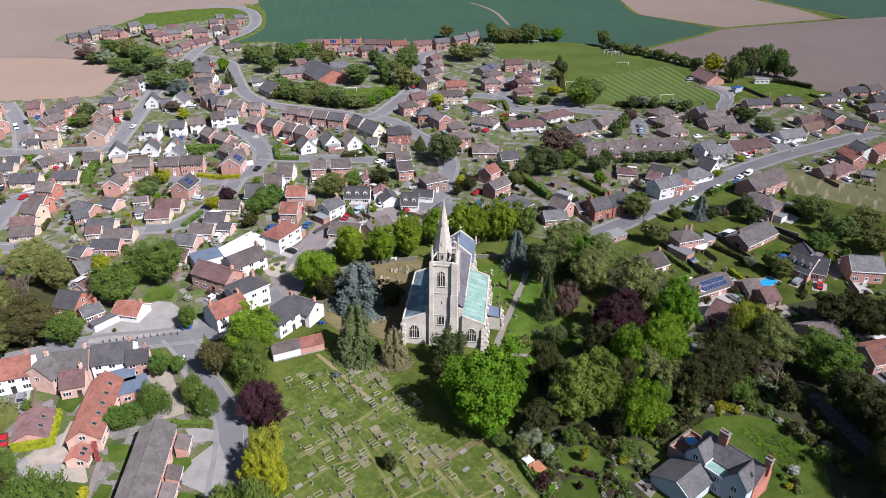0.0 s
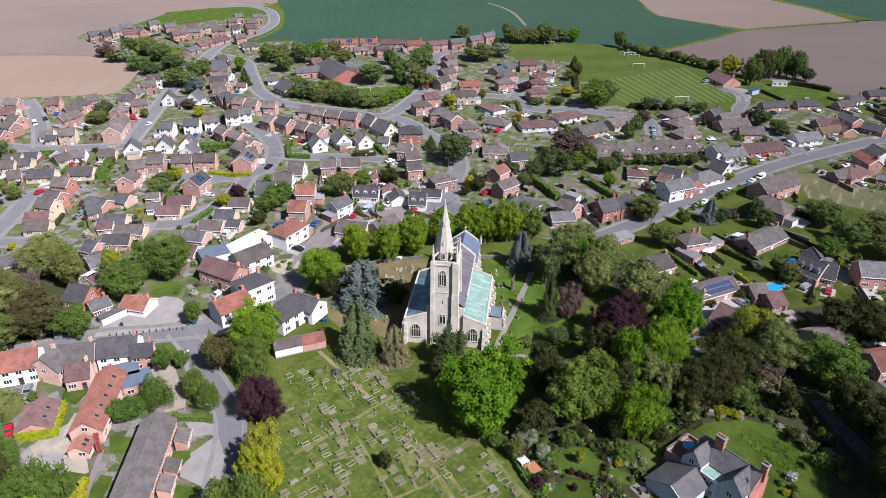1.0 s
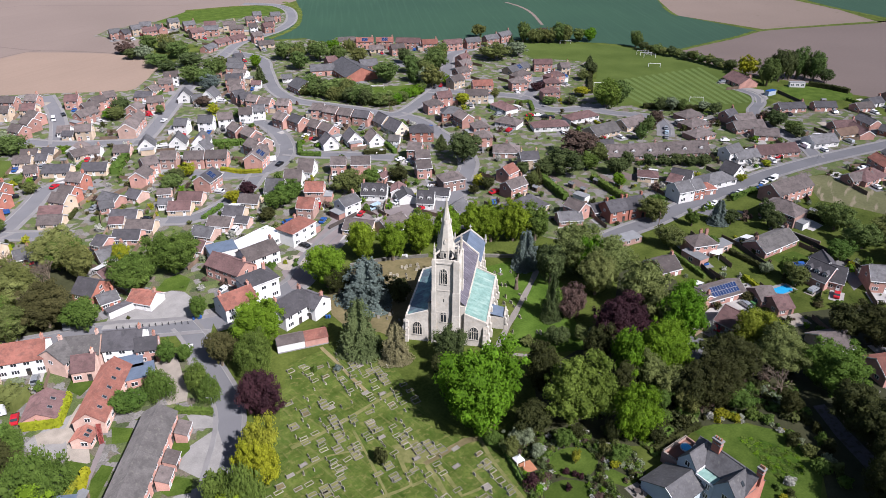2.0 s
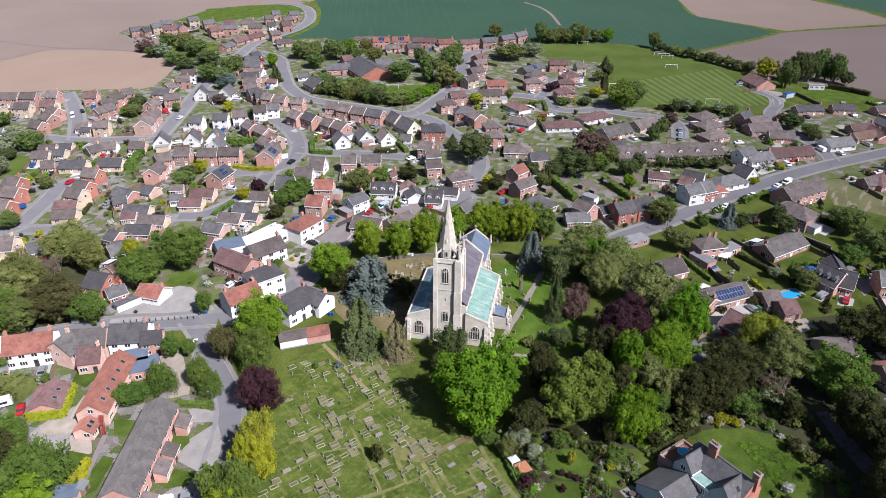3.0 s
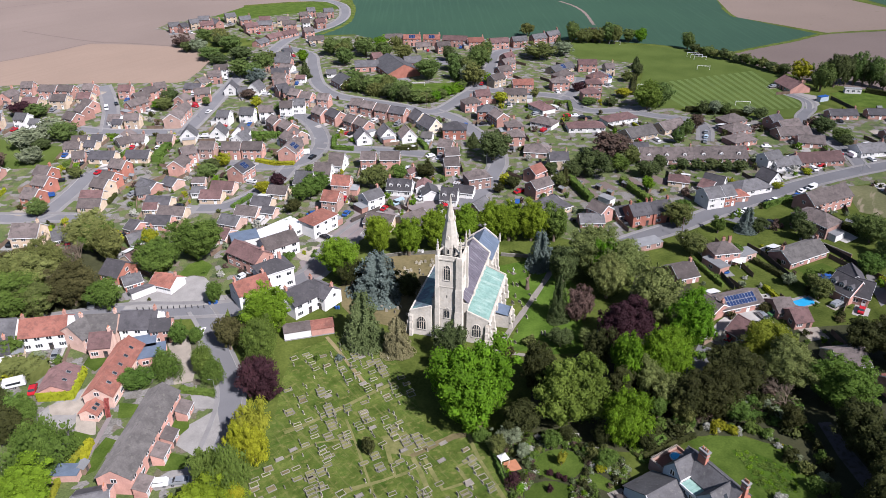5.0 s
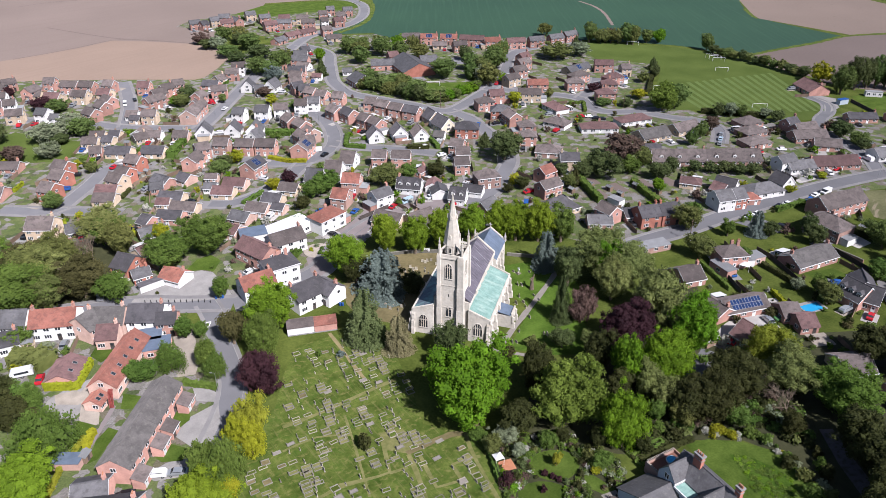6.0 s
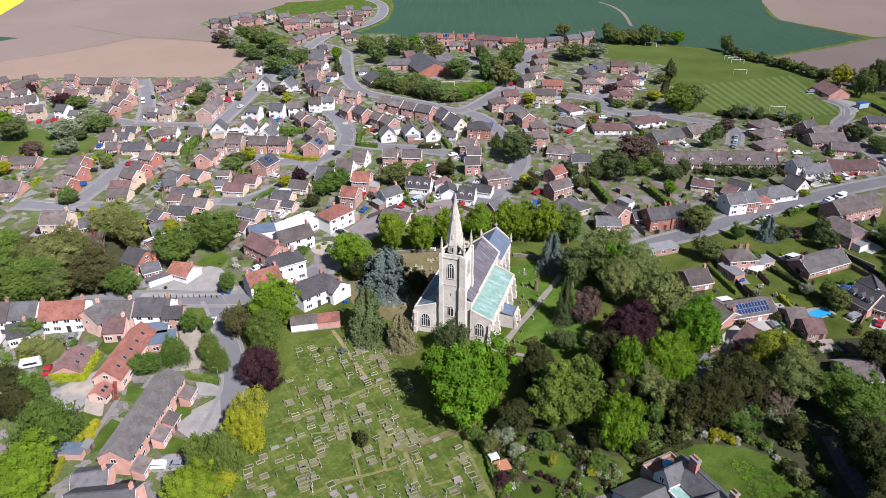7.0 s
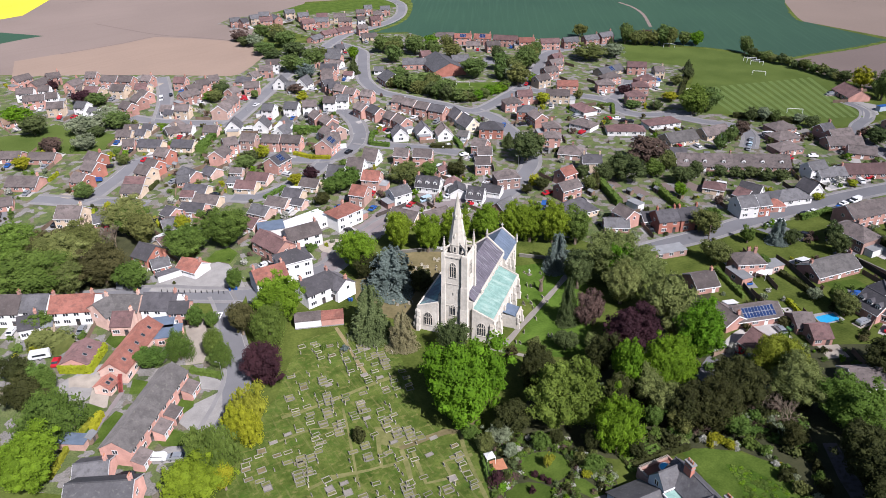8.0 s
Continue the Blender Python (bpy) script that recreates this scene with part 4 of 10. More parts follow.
# ---- vehicles and small things ----
def car_meshes(form):
    if form in SHARED:
        return SHARED[form]
    L, W, H = {"car": (4.2, 1.75, 1.45), "van": (5.0, 1.95, 2.1), "suv": (4.5, 1.85, 1.68), "caravan": (5.6, 2.2, 2.5)}[form]
    prof = {"car": [(-.5, .28), (-.5, .6), (-.46, .66), (-.3, .70), (-.17, 1), (.22, 1), (.44, .70), (.5, .62), (.5, .28)],
            "suv": [(-.5, .3), (-.5, .62), (-.3, .68), (-.18, 1), (.4, 1), (.49, .68), (.5, .3)],
            "van": [(-.5, .2), (-.5, .5), (-.36, .6), (-.25, 1), (.5, 1), (.5, .2)],
            "caravan": [(-.5, .25), (-.5, .7), (-.42, 1), (.42, 1), (.5, .7), (.5, .25)]}[form]
    b = Build()
    n = len(prof)
    rows = []
    for y, k in ((-0.5, 0.0), (-0.44, 1.0), (0.44, 1.0), (0.5, 0.0)):
        rows += [(px * L * (0.97 if not k else 1), y * W * (0.86 if pz > .75 and not k else 1), pz * H * (0.94 if not k and pz > .7 else 1)) for px, pz in prof]
    faces = [tuple(range(n)), tuple(reversed(range(3 * n, 4 * n)))]
    for r in range(3):
        faces += [(r * n + i, (r + 1) * n + i, (r + 1) * n + (i + 1) % n, r * n + (i + 1) % n) for i in range(n)]
    b.add(rows, faces)
    body = b.mesh("body", [CAR["white"]])
    g = Build()
    if form in ("car", "suv"):
        g.prism([(-.335 * L, -.447 * W, .70 * H), (.455 * L, -.447 * W, .70 * H), (.25 * L, -.447 * W, .955 * H), (-.2 * L, -.447 * W, .955 * H)], (0, .894 * W, 0))
    elif form == "van":
        g.prism([(-.385 * L, -.505 * W, .6 * H), (-.05 * L, -.505 * W, .62 * H), (-.05 * L, -.505 * W, .88 * H), (-.275 * L, -.505 * W, .92 * H)], (0, 1.01 * W, 0))
    else:
        g.box(-.3 * L, .3 * L, -.505 * W, .505 * W, .55 * H, .78 * H)
    if form in ("car", "suv"):   # for far cars: the wheels as one piece with the sills
        b.prism([(-.42 * L, -.47 * W, 0.0), (-.22 * L, -.47 * W, 0.0), (-.2 * L, -.47 * W, .22), (.2 * L, -.47 * W, .22), (.22 * L, -.47 * W, 0.0), (.42 * L, -.47 * W, 0.0), (.42 * L, -.47 * W, .5), (-.42 * L, -.47 * W, .5)], (0, .94 * W, 0), 1)
        SHARED[form, "far"] = b.mesh("body", [CAR["white"], rubber])
    w = Build().taper(10, 0, 0, -0.1, 0.1, 0.31, 0.31).taper(8, 0, 0, 0.1, 0.115, 0.19, 0.17, 1)
    wheel = w.mesh("wheel", [rubber, steel])
    SHARED[form] = (body, g.mesh("glazing", [glass]), wheel, L, W)
    return SHARED[form]


def car(x, y, rz, colour="silver", form="car", z=0.05, simple=False):
    body, pane, wheel, L, W = car_meshes(form)
    simple = simple or (form in ("car", "suv") and math.hypot(x - 103, y - 124.6) > 110)
    top = thing({"caravan": "caravan", "van": "van"}.get(form, "car"), x, y, z, rz, {"sky": "pale blue"}.get(colour, colour) + {"car": " hatchback car parked on the ground", "suv": " estate car parked on the ground", "van": " van parked on the ground", "caravan": " touring caravan parked beside a house"}[form], "caravan" if form == "caravan" else "van" if form == "van" else "car", "parked vehicles")
    ob = part("body", SHARED[form, "far"] if simple else body, top)
    ob.material_slots[0].link = "OBJECT"
    ob.material_slots[0].material = CAR[colour]
    part("glazing", pane, top)
    if simple:
        return top
    for sx in ((-0.31, 0.3) if form != "caravan" else (0.0,)):
        for s in (-1, 1):
            part("wheel", wheel, top, m=pose(sx * L, s * (W / 2 - 0.08), 0.31, 90 if s < 0 else -90))
    return top


def street_lamp(x, y, rz=0, h=6.0):
    top = thing("street_lamp", x, y, 0, rz, "grey steel street lamp with a short arm", "street lamp", "street lamps")
    part("pole", Build().taper(8, 0, 0, 0, h, 0.09, 0.05).mesh("pole", [steel]), top)
    part("arm", Build().box(0, 0.9, -0.03, 0.03, h - 0.05, h + 0.01).mesh("arm", [steel]), top)
    part("lantern", Build().box(0.7, 1.3, -0.12, 0.12, h, h + 0.14).mesh("lantern", [steel]), top)
    return top


def headstone(x, y, rz, w=0.7, h=1.0, pale=True, tilt=0.0):
    key = "headstone"
    if key not in SHARED:
        arc = [(0.35 * math.cos(a), 0, 0.8 + 0.2 * math.sin(a)) for a in [math.pi * i / 6 for i in range(7)]]
        SHARED[key] = Build().prism([(-0.35, -0.06, -0.1), (0.35, -0.06, -0.1)] + [(px, -0.06, pz) for px, _, pz in arc], (0, 0.12, 0)).box(-0.42, 0.42, -0.14, 0.14, -0.05, 0.12).mesh("headstone", [marble])
    ob = new("headstone", SHARED[key])
    ob.matrix_basis = pose(x, y, 0, tilt, 0, rz) @ Matrix.Diagonal((w / 0.7, 1, h, 1))
    ob.material_slots[0].link = "OBJECT"
    ob.material_slots[0].material = sandstone if pale else marble
    return tagged(ob, ("pale" if pale else "grey weathered") + " upright headstone with a rounded top in the grass", "headstone", "headstones")


def kerb_grave(x, y, rz, pale=True, fill="grass", stone=True, wide=1.0):
    """A grave with a low stone surround, and a headstone at its end."""
    if "surround" not in SHARED:
        SHARED["surround"] = Build().box(-0.52, 0.52, -1.06, -0.92, -0.05, 0.17).box(-0.52, 0.52, 0.92, 1.06, -0.05, 0.17).box(-0.52, -0.38, -0.92, 0.92, -0.05, 0.16).box(0.38, 0.52, -0.92, 0.92, -0.05, 0.16).mesh("surround", [marble])
        SHARED["bed"] = Build().box(-0.38, 0.38, -0.93, 0.93, -0.04, 0.07).mesh("bed", [gravel])
        SHARED["slab"] = Build().prism([(-0.35, 1.0, 0.0), (0.35, 1.0, 0.0), (0.35, 1.0, 0.75), (0.2, 1.0, 0.92), (-0.2, 1.0, 0.92), (-0.35, 1.0, 0.75)], (0, 0.12, 0)).mesh("headstone", [marble])
    top = thing("grave", x, y, 0, rz, "old grave with a " + ("pale" if pale else "grey") + " stone kerb surround", "grave", "kerbed graves")
    for nm, key in (("surround", "surround"), ("bed", "bed")) + ((("headstone", "slab"),) if stone else ()):
        ob = part(nm, SHARED[key], top, m=Matrix.Diagonal((0.9 * wide if nm != "headstone" else 1.0, 0.92, 1, 1)))
        ob.material_slots[0].link = "OBJECT"
        ob.material_slots[0].material = {"surround": marble if pale else darkstone, "headstone": marble if pale else darkstone, "bed": {"grass": grass, "gravel": worn, "pale": flags, "earth": parched, "rough": meadow}[fill]}[nm]
    return top


def goal(x, y, rz, w=7.3, h=2.4):
    top = thing("goal", x, y, 0, rz, "white steel football goal on the grass", "goal", "football goals")
    for sx in (-1, 1):
        part("post", Build().taper(8, sx * w / 2, 0, 0, h, 0.09, 0.09).mesh("post", [upvc]), top)
        part("stay", Build().prism([(sx * w / 2 - 0.04, 0, h), (sx * w / 2 + 0.04, 0, h), (sx * w / 2 + 0.04, 1.6, 0), (sx * w / 2 - 0.04, 1.6, 0)], (0, 0.08, 0)).mesh("stay", [upvc]), top)
    part("crossbar", Build().box(-w / 2 - 0.09, w / 2 + 0.09, -0.08, 0.08, h - 0.02, h + 0.14).mesh("crossbar", [upvc]), top)


def bollard(x, y):
    ob = new("bollard", SHARED.setdefault("bollard", Build().taper(8, 0, 0, -0.05, 0.95, 0.11, 0.09).taper(8, 0, 0, 0.95, 1.08, 0.12, 0.04).mesh("bollard", [iron])))
    ob.matrix_basis = pose(x, y, 0.05)
    return tagged(ob, "black iron bollard at the car park edge", "bollard", "car park bollards")


def wheelie_bin(x, y, rz, colour="blue"):
    top = thing("wheelie_bin", x, y, 0.05, rz, f"{colour} plastic wheelie bin", "bin", "wheelie bins")
    me = SHARED.setdefault("bin", Build().taper(4, 0, 0, 0.05, 1.0, 0.36, 0.45, turn=math.pi / 4).mesh("body", [CAR["blue"]]))
    lid = SHARED.setdefault("bin_lid", Build().taper(4, 0, 0, 1.0, 1.1, 0.48, 0.38, turn=math.pi / 4).mesh("lid", [CAR["blue"]]))
    for nm, m in (("body", me), ("lid", lid)):
        ob = part(nm, m, top)
        ob.material_slots[0].link = "OBJECT"
        ob.material_slots[0].material = CAR[colour]
    part("axle", SHARED.setdefault("bin_axle", Build().box(-0.3, 0.3, 0.2, 0.3, 0.0, 0.14).mesh("axle", [rubber])), top)


def gazebo(x, y, rz, s=3.0):
    top = thing("gazebo", x, y, 0, rz, "white fabric garden gazebo on four poles", "gazebo")
    for sx in (-1, 1):
        for sy in (-1, 1):
            part("pole", Build().box(sx * s / 2 - 0.04, sx * s / 2 + 0.04, sy * s / 2 - 0.04, sy * s / 2 + 0.04, 0, 2.2).mesh("pole", [upvc]), top)
    part("canopy", Build().taper(4, 0, 0, 2.15, 3.0, s * 0.76, 0.05, turn=math.pi / 4).mesh("canopy", [upvc]), top)


def telegraph_pole(x, y, rz, h=8.5):
    top = thing("telegraph_pole", x, y, 0, rz, "brown timber telegraph pole with a crossarm", "pole", "poles")
    part("pole", Build().taper(8, 0, 0, -0.1, h, 0.15, 0.1).mesh("pole", [timber]), top)
    part("crossarm", Build().box(-0.7, 0.7, -0.06, 0.06, h - 0.6, h - 0.48).mesh("crossarm", [timber]), top)


def notice_board(x, y, rz):
    top = thing("notice_board", x, y, 0, rz, "white notice board on two posts in the churchyard", "sign")
    part("board", Build().box(-1.0, 1.0, -0.04, 0.04, 0.7, 1.9).mesh("board", [upvc]), top)
    for sx in (-0.8, 0.8):
        part("post", Build().box(sx - 0.05, sx + 0.05, 0.04, 0.12, 0, 2.0).mesh("post", [upvc]), top)
    for i in range(3):
        part("lettering", Build().box(-0.7, 0.7 - 0.3 * i, -0.05, -0.04, 1.6 - 0.3 * i, 1.7 - 0.3 * i).mesh("lettering", [iron]), top)


def low_wall(x0, y0, x1, y1, h=1.1, material=None, label="low weathered stone churchyard wall"):
    """A wall with a wider coping."""
    L, a = math.hypot(x1 - x0, y1 - y0), math.degrees(math.atan2(y1 - y0, x1 - x0))
    top = thing("boundary_wall", x0, y0, 0, a, label, "wall", "boundary walls")
    part("wall", Build().box(0, L, -0.2, 0.2, -0.2, h).mesh("wall", [material or darkstone]), top)
    part("coping", Build().prism([(0, -0.27, h), (0, 0.27, h), (0, 0.2, h + 0.12), (0, -0.2, h + 0.12)], (L, 0, 0)).mesh("coping", [darkstone]), top)


def lean_to(x, y, rz, L, D, low=2.3, high=3.3, wall="red", roof="brown", door="white"):
    """A porch against a house: its roof falls from the wall side (+y) to the front."""
    top = thing("porch", x, y, 0, rz, f"{WALLWORD[wall]} lean-to porch with a {ROOFWORD[roof]} roof", "porch", "terrace porches")
    part("wall", Build().prism([(-L / 2, -D / 2, -0.2), (-L / 2, D / 2, -0.2), (-L / 2, D / 2, high), (-L / 2, -D / 2, low)][::-1], (L, 0, 0)).mesh("wall", [WALL[wall]]), top)
    k = (high - low) / D
    part("roof", Build().prism([(-L / 2 - 0.15, -D / 2 - 0.3, low - 0.3 * k), (-L / 2 - 0.15, D / 2, high), (-L / 2 - 0.15, D / 2, high + 0.14), (-L / 2 - 0.15, -D / 2 - 0.3, low - 0.3 * k + 0.14)][::-1], (L + 0.3, 0, 0)).mesh("roof", [ROOF[roof]]), top)
    part("fascia", Build().box(-L / 2 - 0.17, L / 2 + 0.17, -D / 2 - 0.36, -D / 2 - 0.3, low - 0.3 * k - 0.08, low - 0.3 * k + 0.15).mesh("fascia", [upvc]), top)
    part("door", door_mesh(door), top, m=pose(-L / 4, -D / 2, 0.02))
    window(top, 1.2, 1.15, 2, pose(L / 4, -D / 2, 0.9))
    return top


def fire_stair(x, y, rz, rise=3.2, run=4.0):
    top = thing("fire_stair", x, y, 0, rz, "red painted steel outside stair against the barn", "stair")
    for s in (-0.5, 0.5):
        part("stringer", Build().prism([(s - 0.04, 0, 0), (s - 0.04, run, rise), (s - 0.04, run, rise + 0.25), (s - 0.04, 0, 0.25)][::-1], (0.08, 0, 0)).mesh("stringer", [oxide]), top)
        part("rail", Build().prism([(s - 0.03, 0, 0.95), (s - 0.03, run, rise + 0.95), (s - 0.03, run, rise + 1.03), (s - 0.03, 0, 1.03)][::-1], (0.06, 0, 0)).mesh("rail", [oxide]), top)
    step = Build().box(-0.46, 0.46, 0, 0.27, 0, 0.04).mesh("tread", [oxide])
    for i in range(16):
        part("tread", step, top, m=pose(0, run * (i + 0.5) / 16, rise * (i + 1) / 16))
    part("landing", Build().box(-0.54, 0.54, run, run + 1.2, rise, rise + 0.06).box(-0.5, -0.42, run + 1.0, run + 1.08, -0.1, rise).box(0.42, 0.5, run + 1.0, run + 1.08, -0.1, rise).mesh("landing", [oxide]), top)


def paddling_pool(x, y, z, r=1.3):
    top = thing("paddling_pool", x, y, z, 0, "round blue inflatable paddling pool on the terrace", "pool")
    ring = Build()
    for i in range(16):
        a, b = math.tau * i / 16, math.tau * (i + 1) / 16
        q = lambda t, k, h: (r * k * math.cos(t), r * k * math.sin(t), h)
        ring.add([q(a, 1, 0), q(b, 1, 0), q(b, 1.08, 0.25), q(a, 1.08, 0.25), q(b, 0.98, 0.45), q(a, 0.98, 0.45), q(b, 0.86, 0.25), q(a, 0.86, 0.25), q(b, 0.9, 0), q(a, 0.9, 0)], [(0, 1, 2, 3), (3, 2, 4, 5), (5, 4, 6, 7), (7, 6, 8, 9)])
    part("rim", ring.mesh("rim", [CAR["sky"]]), top)
    part("water", Build().taper(16, 0, 0, 0.0, 0.28, r * 0.9, r * 0.9).mesh("water", [water]), top)


def bush_mass(name, label, rows):
    """Many small plants in one mesh: (x, y, radius, height, colour)."""
    tints = sorted({q[4] for q in rows})
    V, F, M, base = [], [], [], 0
    for i, (x, y, r, h, colour) in enumerate(rows):
        me = CROWNS["tuft"][i % 5]
        co = np.empty(len(me.vertices) * 3)
        me.vertices.foreach_get("co", co)
        t = i * 2.4
        co = co.reshape(-1, 3) @ np.array([[math.cos(t), math.sin(t), 0], [-math.sin(t), math.cos(t), 0], [0, 0, 1]]) * (r, r, h / 1.95) + (x, y, -0.06 * h)
        V.append(co)
        faces = [[j + base for j in p.vertices] for p in me.polygons]
        F += faces
        M += [tints.index(colour)] * len(faces)
        base += len(co)
    return tagged(new(name, solid(name, np.vstack(V).tolist(), F, [LEAF[t] for t in tints], M)), label, "shrubs", kind="stuff")


# ---- the church ----
def arch_window(name, w, h, parent, m, lights=3):
    """A pointed window: dark glazing behind stone mullions and a moulded frame."""
    key = (name, round(w, 2), round(h, 2), lights)
    if key not in SHARED:
        s = h - w * 0.75
        arc = [(w / 2 * c, s + (h - s) * k) for c, k in ((1, 0), (0.93, 0.35), (0.75, 0.65), (0.42, 0.88), (0, 1), (-0.42, 0.88), (-0.75, 0.65), (-0.93, 0.35), (-1, 0))]
        out = [(-w / 2, 0), (w / 2, 0)] + arc
        pane = Build().prism([(x, -0.03, z) for x, z in out], (0, 0.1, 0)).mesh("glazing", [glass])
        b = Build()
        grow = lambda p: (p[0] * 1.0 + (0.14 if p[0] > 0 else -0.14 if p[0] < 0 else 0), p[1] + (0.16 if p[1] > s else 0))
        n = len(out)
        for i in range(1, n):
            p, q = out[i], out[(i + 1) % n]
            P, Q = grow(p), grow(q)
            b.prism([(p[0], -0.14, p[1]), (q[0], -0.14, q[1]), (Q[0], -0.14, Q[1]), (P[0], -0.14, P[1])], (0, 0.2, 0))
        b.box(-w / 2 - 0.2, w / 2 + 0.2, -0.2, 0.06, -0.18, 0)
        for i in range(1, lights):
            x = -w / 2 + w * i / lights
            b.box(x - 0.07, x + 0.07, -0.12, 0.0, 0, s + (h - s) * (0.95 - abs(x) / w * 1.1))
        for i in range(lights):
            x0, x1 = -w / 2 + w * i / lights, -w / 2 + w * (i + 1) / lights
            b.prism([(x0 + 0.07, -0.11, s - 0.1), ((x0 + x1) / 2, -0.11, s + 0.32), ((x0 + x1) / 2, -0.11, s + 0.46), (x0 + 0.07, -0.11, s + 0.04)][::-1], (0, 0.1, 0))
            b.prism([(x1 - 0.07, -0.11, s - 0.1), (x1 - 0.07, -0.11, s + 0.04), ((x0 + x1) / 2, -0.11, s + 0.46), ((x0 + x1) / 2, -0.11, s + 0.32)][::-1], (0, 0.1, 0))
        SHARED[key] = (pane, b.mesh("tracery", [WALL["stone"]]))
    pane, stone = SHARED[key]
    ob = part(name, stone, parent, m=m)
    part("glazing", pane, ob, "dark leaded glazing")
    return ob


def buttress(parent, x, y, rz, h, w=0.9, d=1.2, steps=3):
    """A stepped buttress against a wall; it stands out to its own -y."""
    b = Build()
    z = -0.4
    for i in range(steps):
        z1, k = h * (i + 1) / steps, d * (1 - i / (steps + 0.6))
        b.box(-w / 2, w / 2, -k, 0.1, z, z1 - 0.35)
        k2 = d * (1 - (i + 1) / (steps + 0.6)) if i < steps - 1 else 0.02
        b.prism([(-w / 2, 0.1, z1 - 0.35), (-w / 2, -k - 0.08, z1 - 0.35), (-w / 2, -k2, z1 + 0.15), (-w / 2, 0.1, z1 + 0.15)], (w, 0, 0))
        z = z1 - 0.35
    part("buttress", b.mesh("buttress", [WALL["stone"]]), parent, m=pose(x, y, 0, 0, 0, rz))


def pinnacle_mesh(h=4.4, r=0.48):
    b = Build().taper(8, 0, 0, -0.2, h * 0.36, r * 0.85, r * 0.78).taper(8, 0, 0, h * 0.36, h * 0.42, r * 1.1, r * 1.0).taper(8, 0, 0, h * 0.42, h, r * 0.8, 0.06)
    for i in range(5):
        z = h * (0.5 + 0.09 * i)
        q = r * 0.8 * (1 - (z / h - 0.42) / 0.6)
        for a in range(4):
            t = a * math.pi / 2 + 0.4
            b.box(q * math.cos(t) - 0.09, q * math.cos(t) + 0.09, q * math.sin(t) - 0.09, q * math.sin(t) + 0.09, z, z + 0.18)
    b.taper(6, 0, 0, h, h + 0.25, 0.16, 0.02)
    return b.mesh("pinnacle", [WALL["stone"]])


def cross_mesh(s=1.0):
    return Build().box(-0.09 * s, 0.09 * s, -0.09 * s, 0.09 * s, 0, 1.4 * s).box(-0.09 * s, 0.09 * s, -0.42 * s, 0.42 * s, 0.8 * s, 0.98 * s).mesh("cross", [WALL["stone"]])


def sloped(x0, x1, y0, z0, y1, z1, t, material, name="roof"):
    """A slab along x between two levels."""
    o = [(x0, y0, z0), (x0, y1, z1), (x0, y1, z1 + t), (x0, y0, z0 + t)]
    return Build().prism(o if y0 > y1 else o[::-1], (x1 - x0, 0, 0)).mesh(name, [material])


def seams(parent, x0, x1, y0, z0, y1, z1, step, material):
    """Rolls of sheet metal down a slope, each one a part of its roof."""
    n = int((x1 - x0) / step)
    me = sloped(-0.04, 0.04, y0, z0, y1, z1, 0.07, material, "seam")
    for i in range(n + 1):
        part("seam", me, parent, m=pose(x0 + (x1 - x0) * i / n, 0, 0))


church = thing("church", 103.0, 124.6, 0.0, 45.0, "pale limestone parish church with a west tower and tall spire", "church")
stone = WALL["stone"]
TX, TY, TH, TOP = 3.9, 0.1, 3.35, 26.3        # tower: centre, half width, top
tower = part("tower", Build().box(TX - TH, TX + TH, TY - TH, TY + TH, -0.4, TOP - 0.5).mesh("tower", [stone]), church)
for z0, z1, k, word in ((-0.4, 1.3, 0.25, "plinth"), (9.9, 10.15, 0.12, "string_course"), (17.0, 17.25, 0.12, "string_course"), (TOP - 0.9, TOP - 0.5, 0.2, "cornice")):
    q = TH + k
    part(word, Build().box(TX - q, TX + q, TY - q, TY + q, z0, z1).mesh(word, [stone]), church)
for x0, x1, y0, y1 in ((-TH, TH, -TH, -TH + 0.35), (-TH, TH, TH - 0.35, TH), (-TH, -TH + 0.35, -TH + 0.35, TH - 0.35), (TH - 0.35, TH, -TH + 0.35, TH - 0.35)):
    part("parapet", Build().box(TX + x0, TX + x1, TY + y0, TY + y1, TOP - 0.5, TOP + 0.35).mesh("parapet", [stone]), church)
for sx, sy in ((-1, 1), (-1, -1), (1, 1), (1, -1)):
    big = (sx, sy) == (-1, -1)
    w = 1.7 if big else 1.05
    # clasping corner shafts, the south-west one a stair turret
    b = Build()
    for z0, z1, k in ((-0.4, 10, 1.0), (10, 17.2, 0.9), (17.2, TOP + 0.3, 0.78)):
        cx, cy = TX + sx * (TH - 0.1), TY + sy * (TH - (0.45 if big else 0.1))
        b.box(cx - w * k * 0.62, cx + w * k * 0.62, cy - w * k * 0.62, cy + w * k * 0.62, z0, z1 - 0.3)
        b.taper(4, cx, cy, z1 - 0.3, z1 + 0.1, w * k * 0.877, w * k * 0.75, turn=math.pi / 4)
    part("buttress", b.mesh("buttress", [stone]), church)
    part("pinnacle", pinnacle_mesh(4.8 if not big else 5.6, 0.40), church, m=pose(TX + sx * (TH - 0.15), TY + sy * (TH - 0.25), TOP + 0.2))
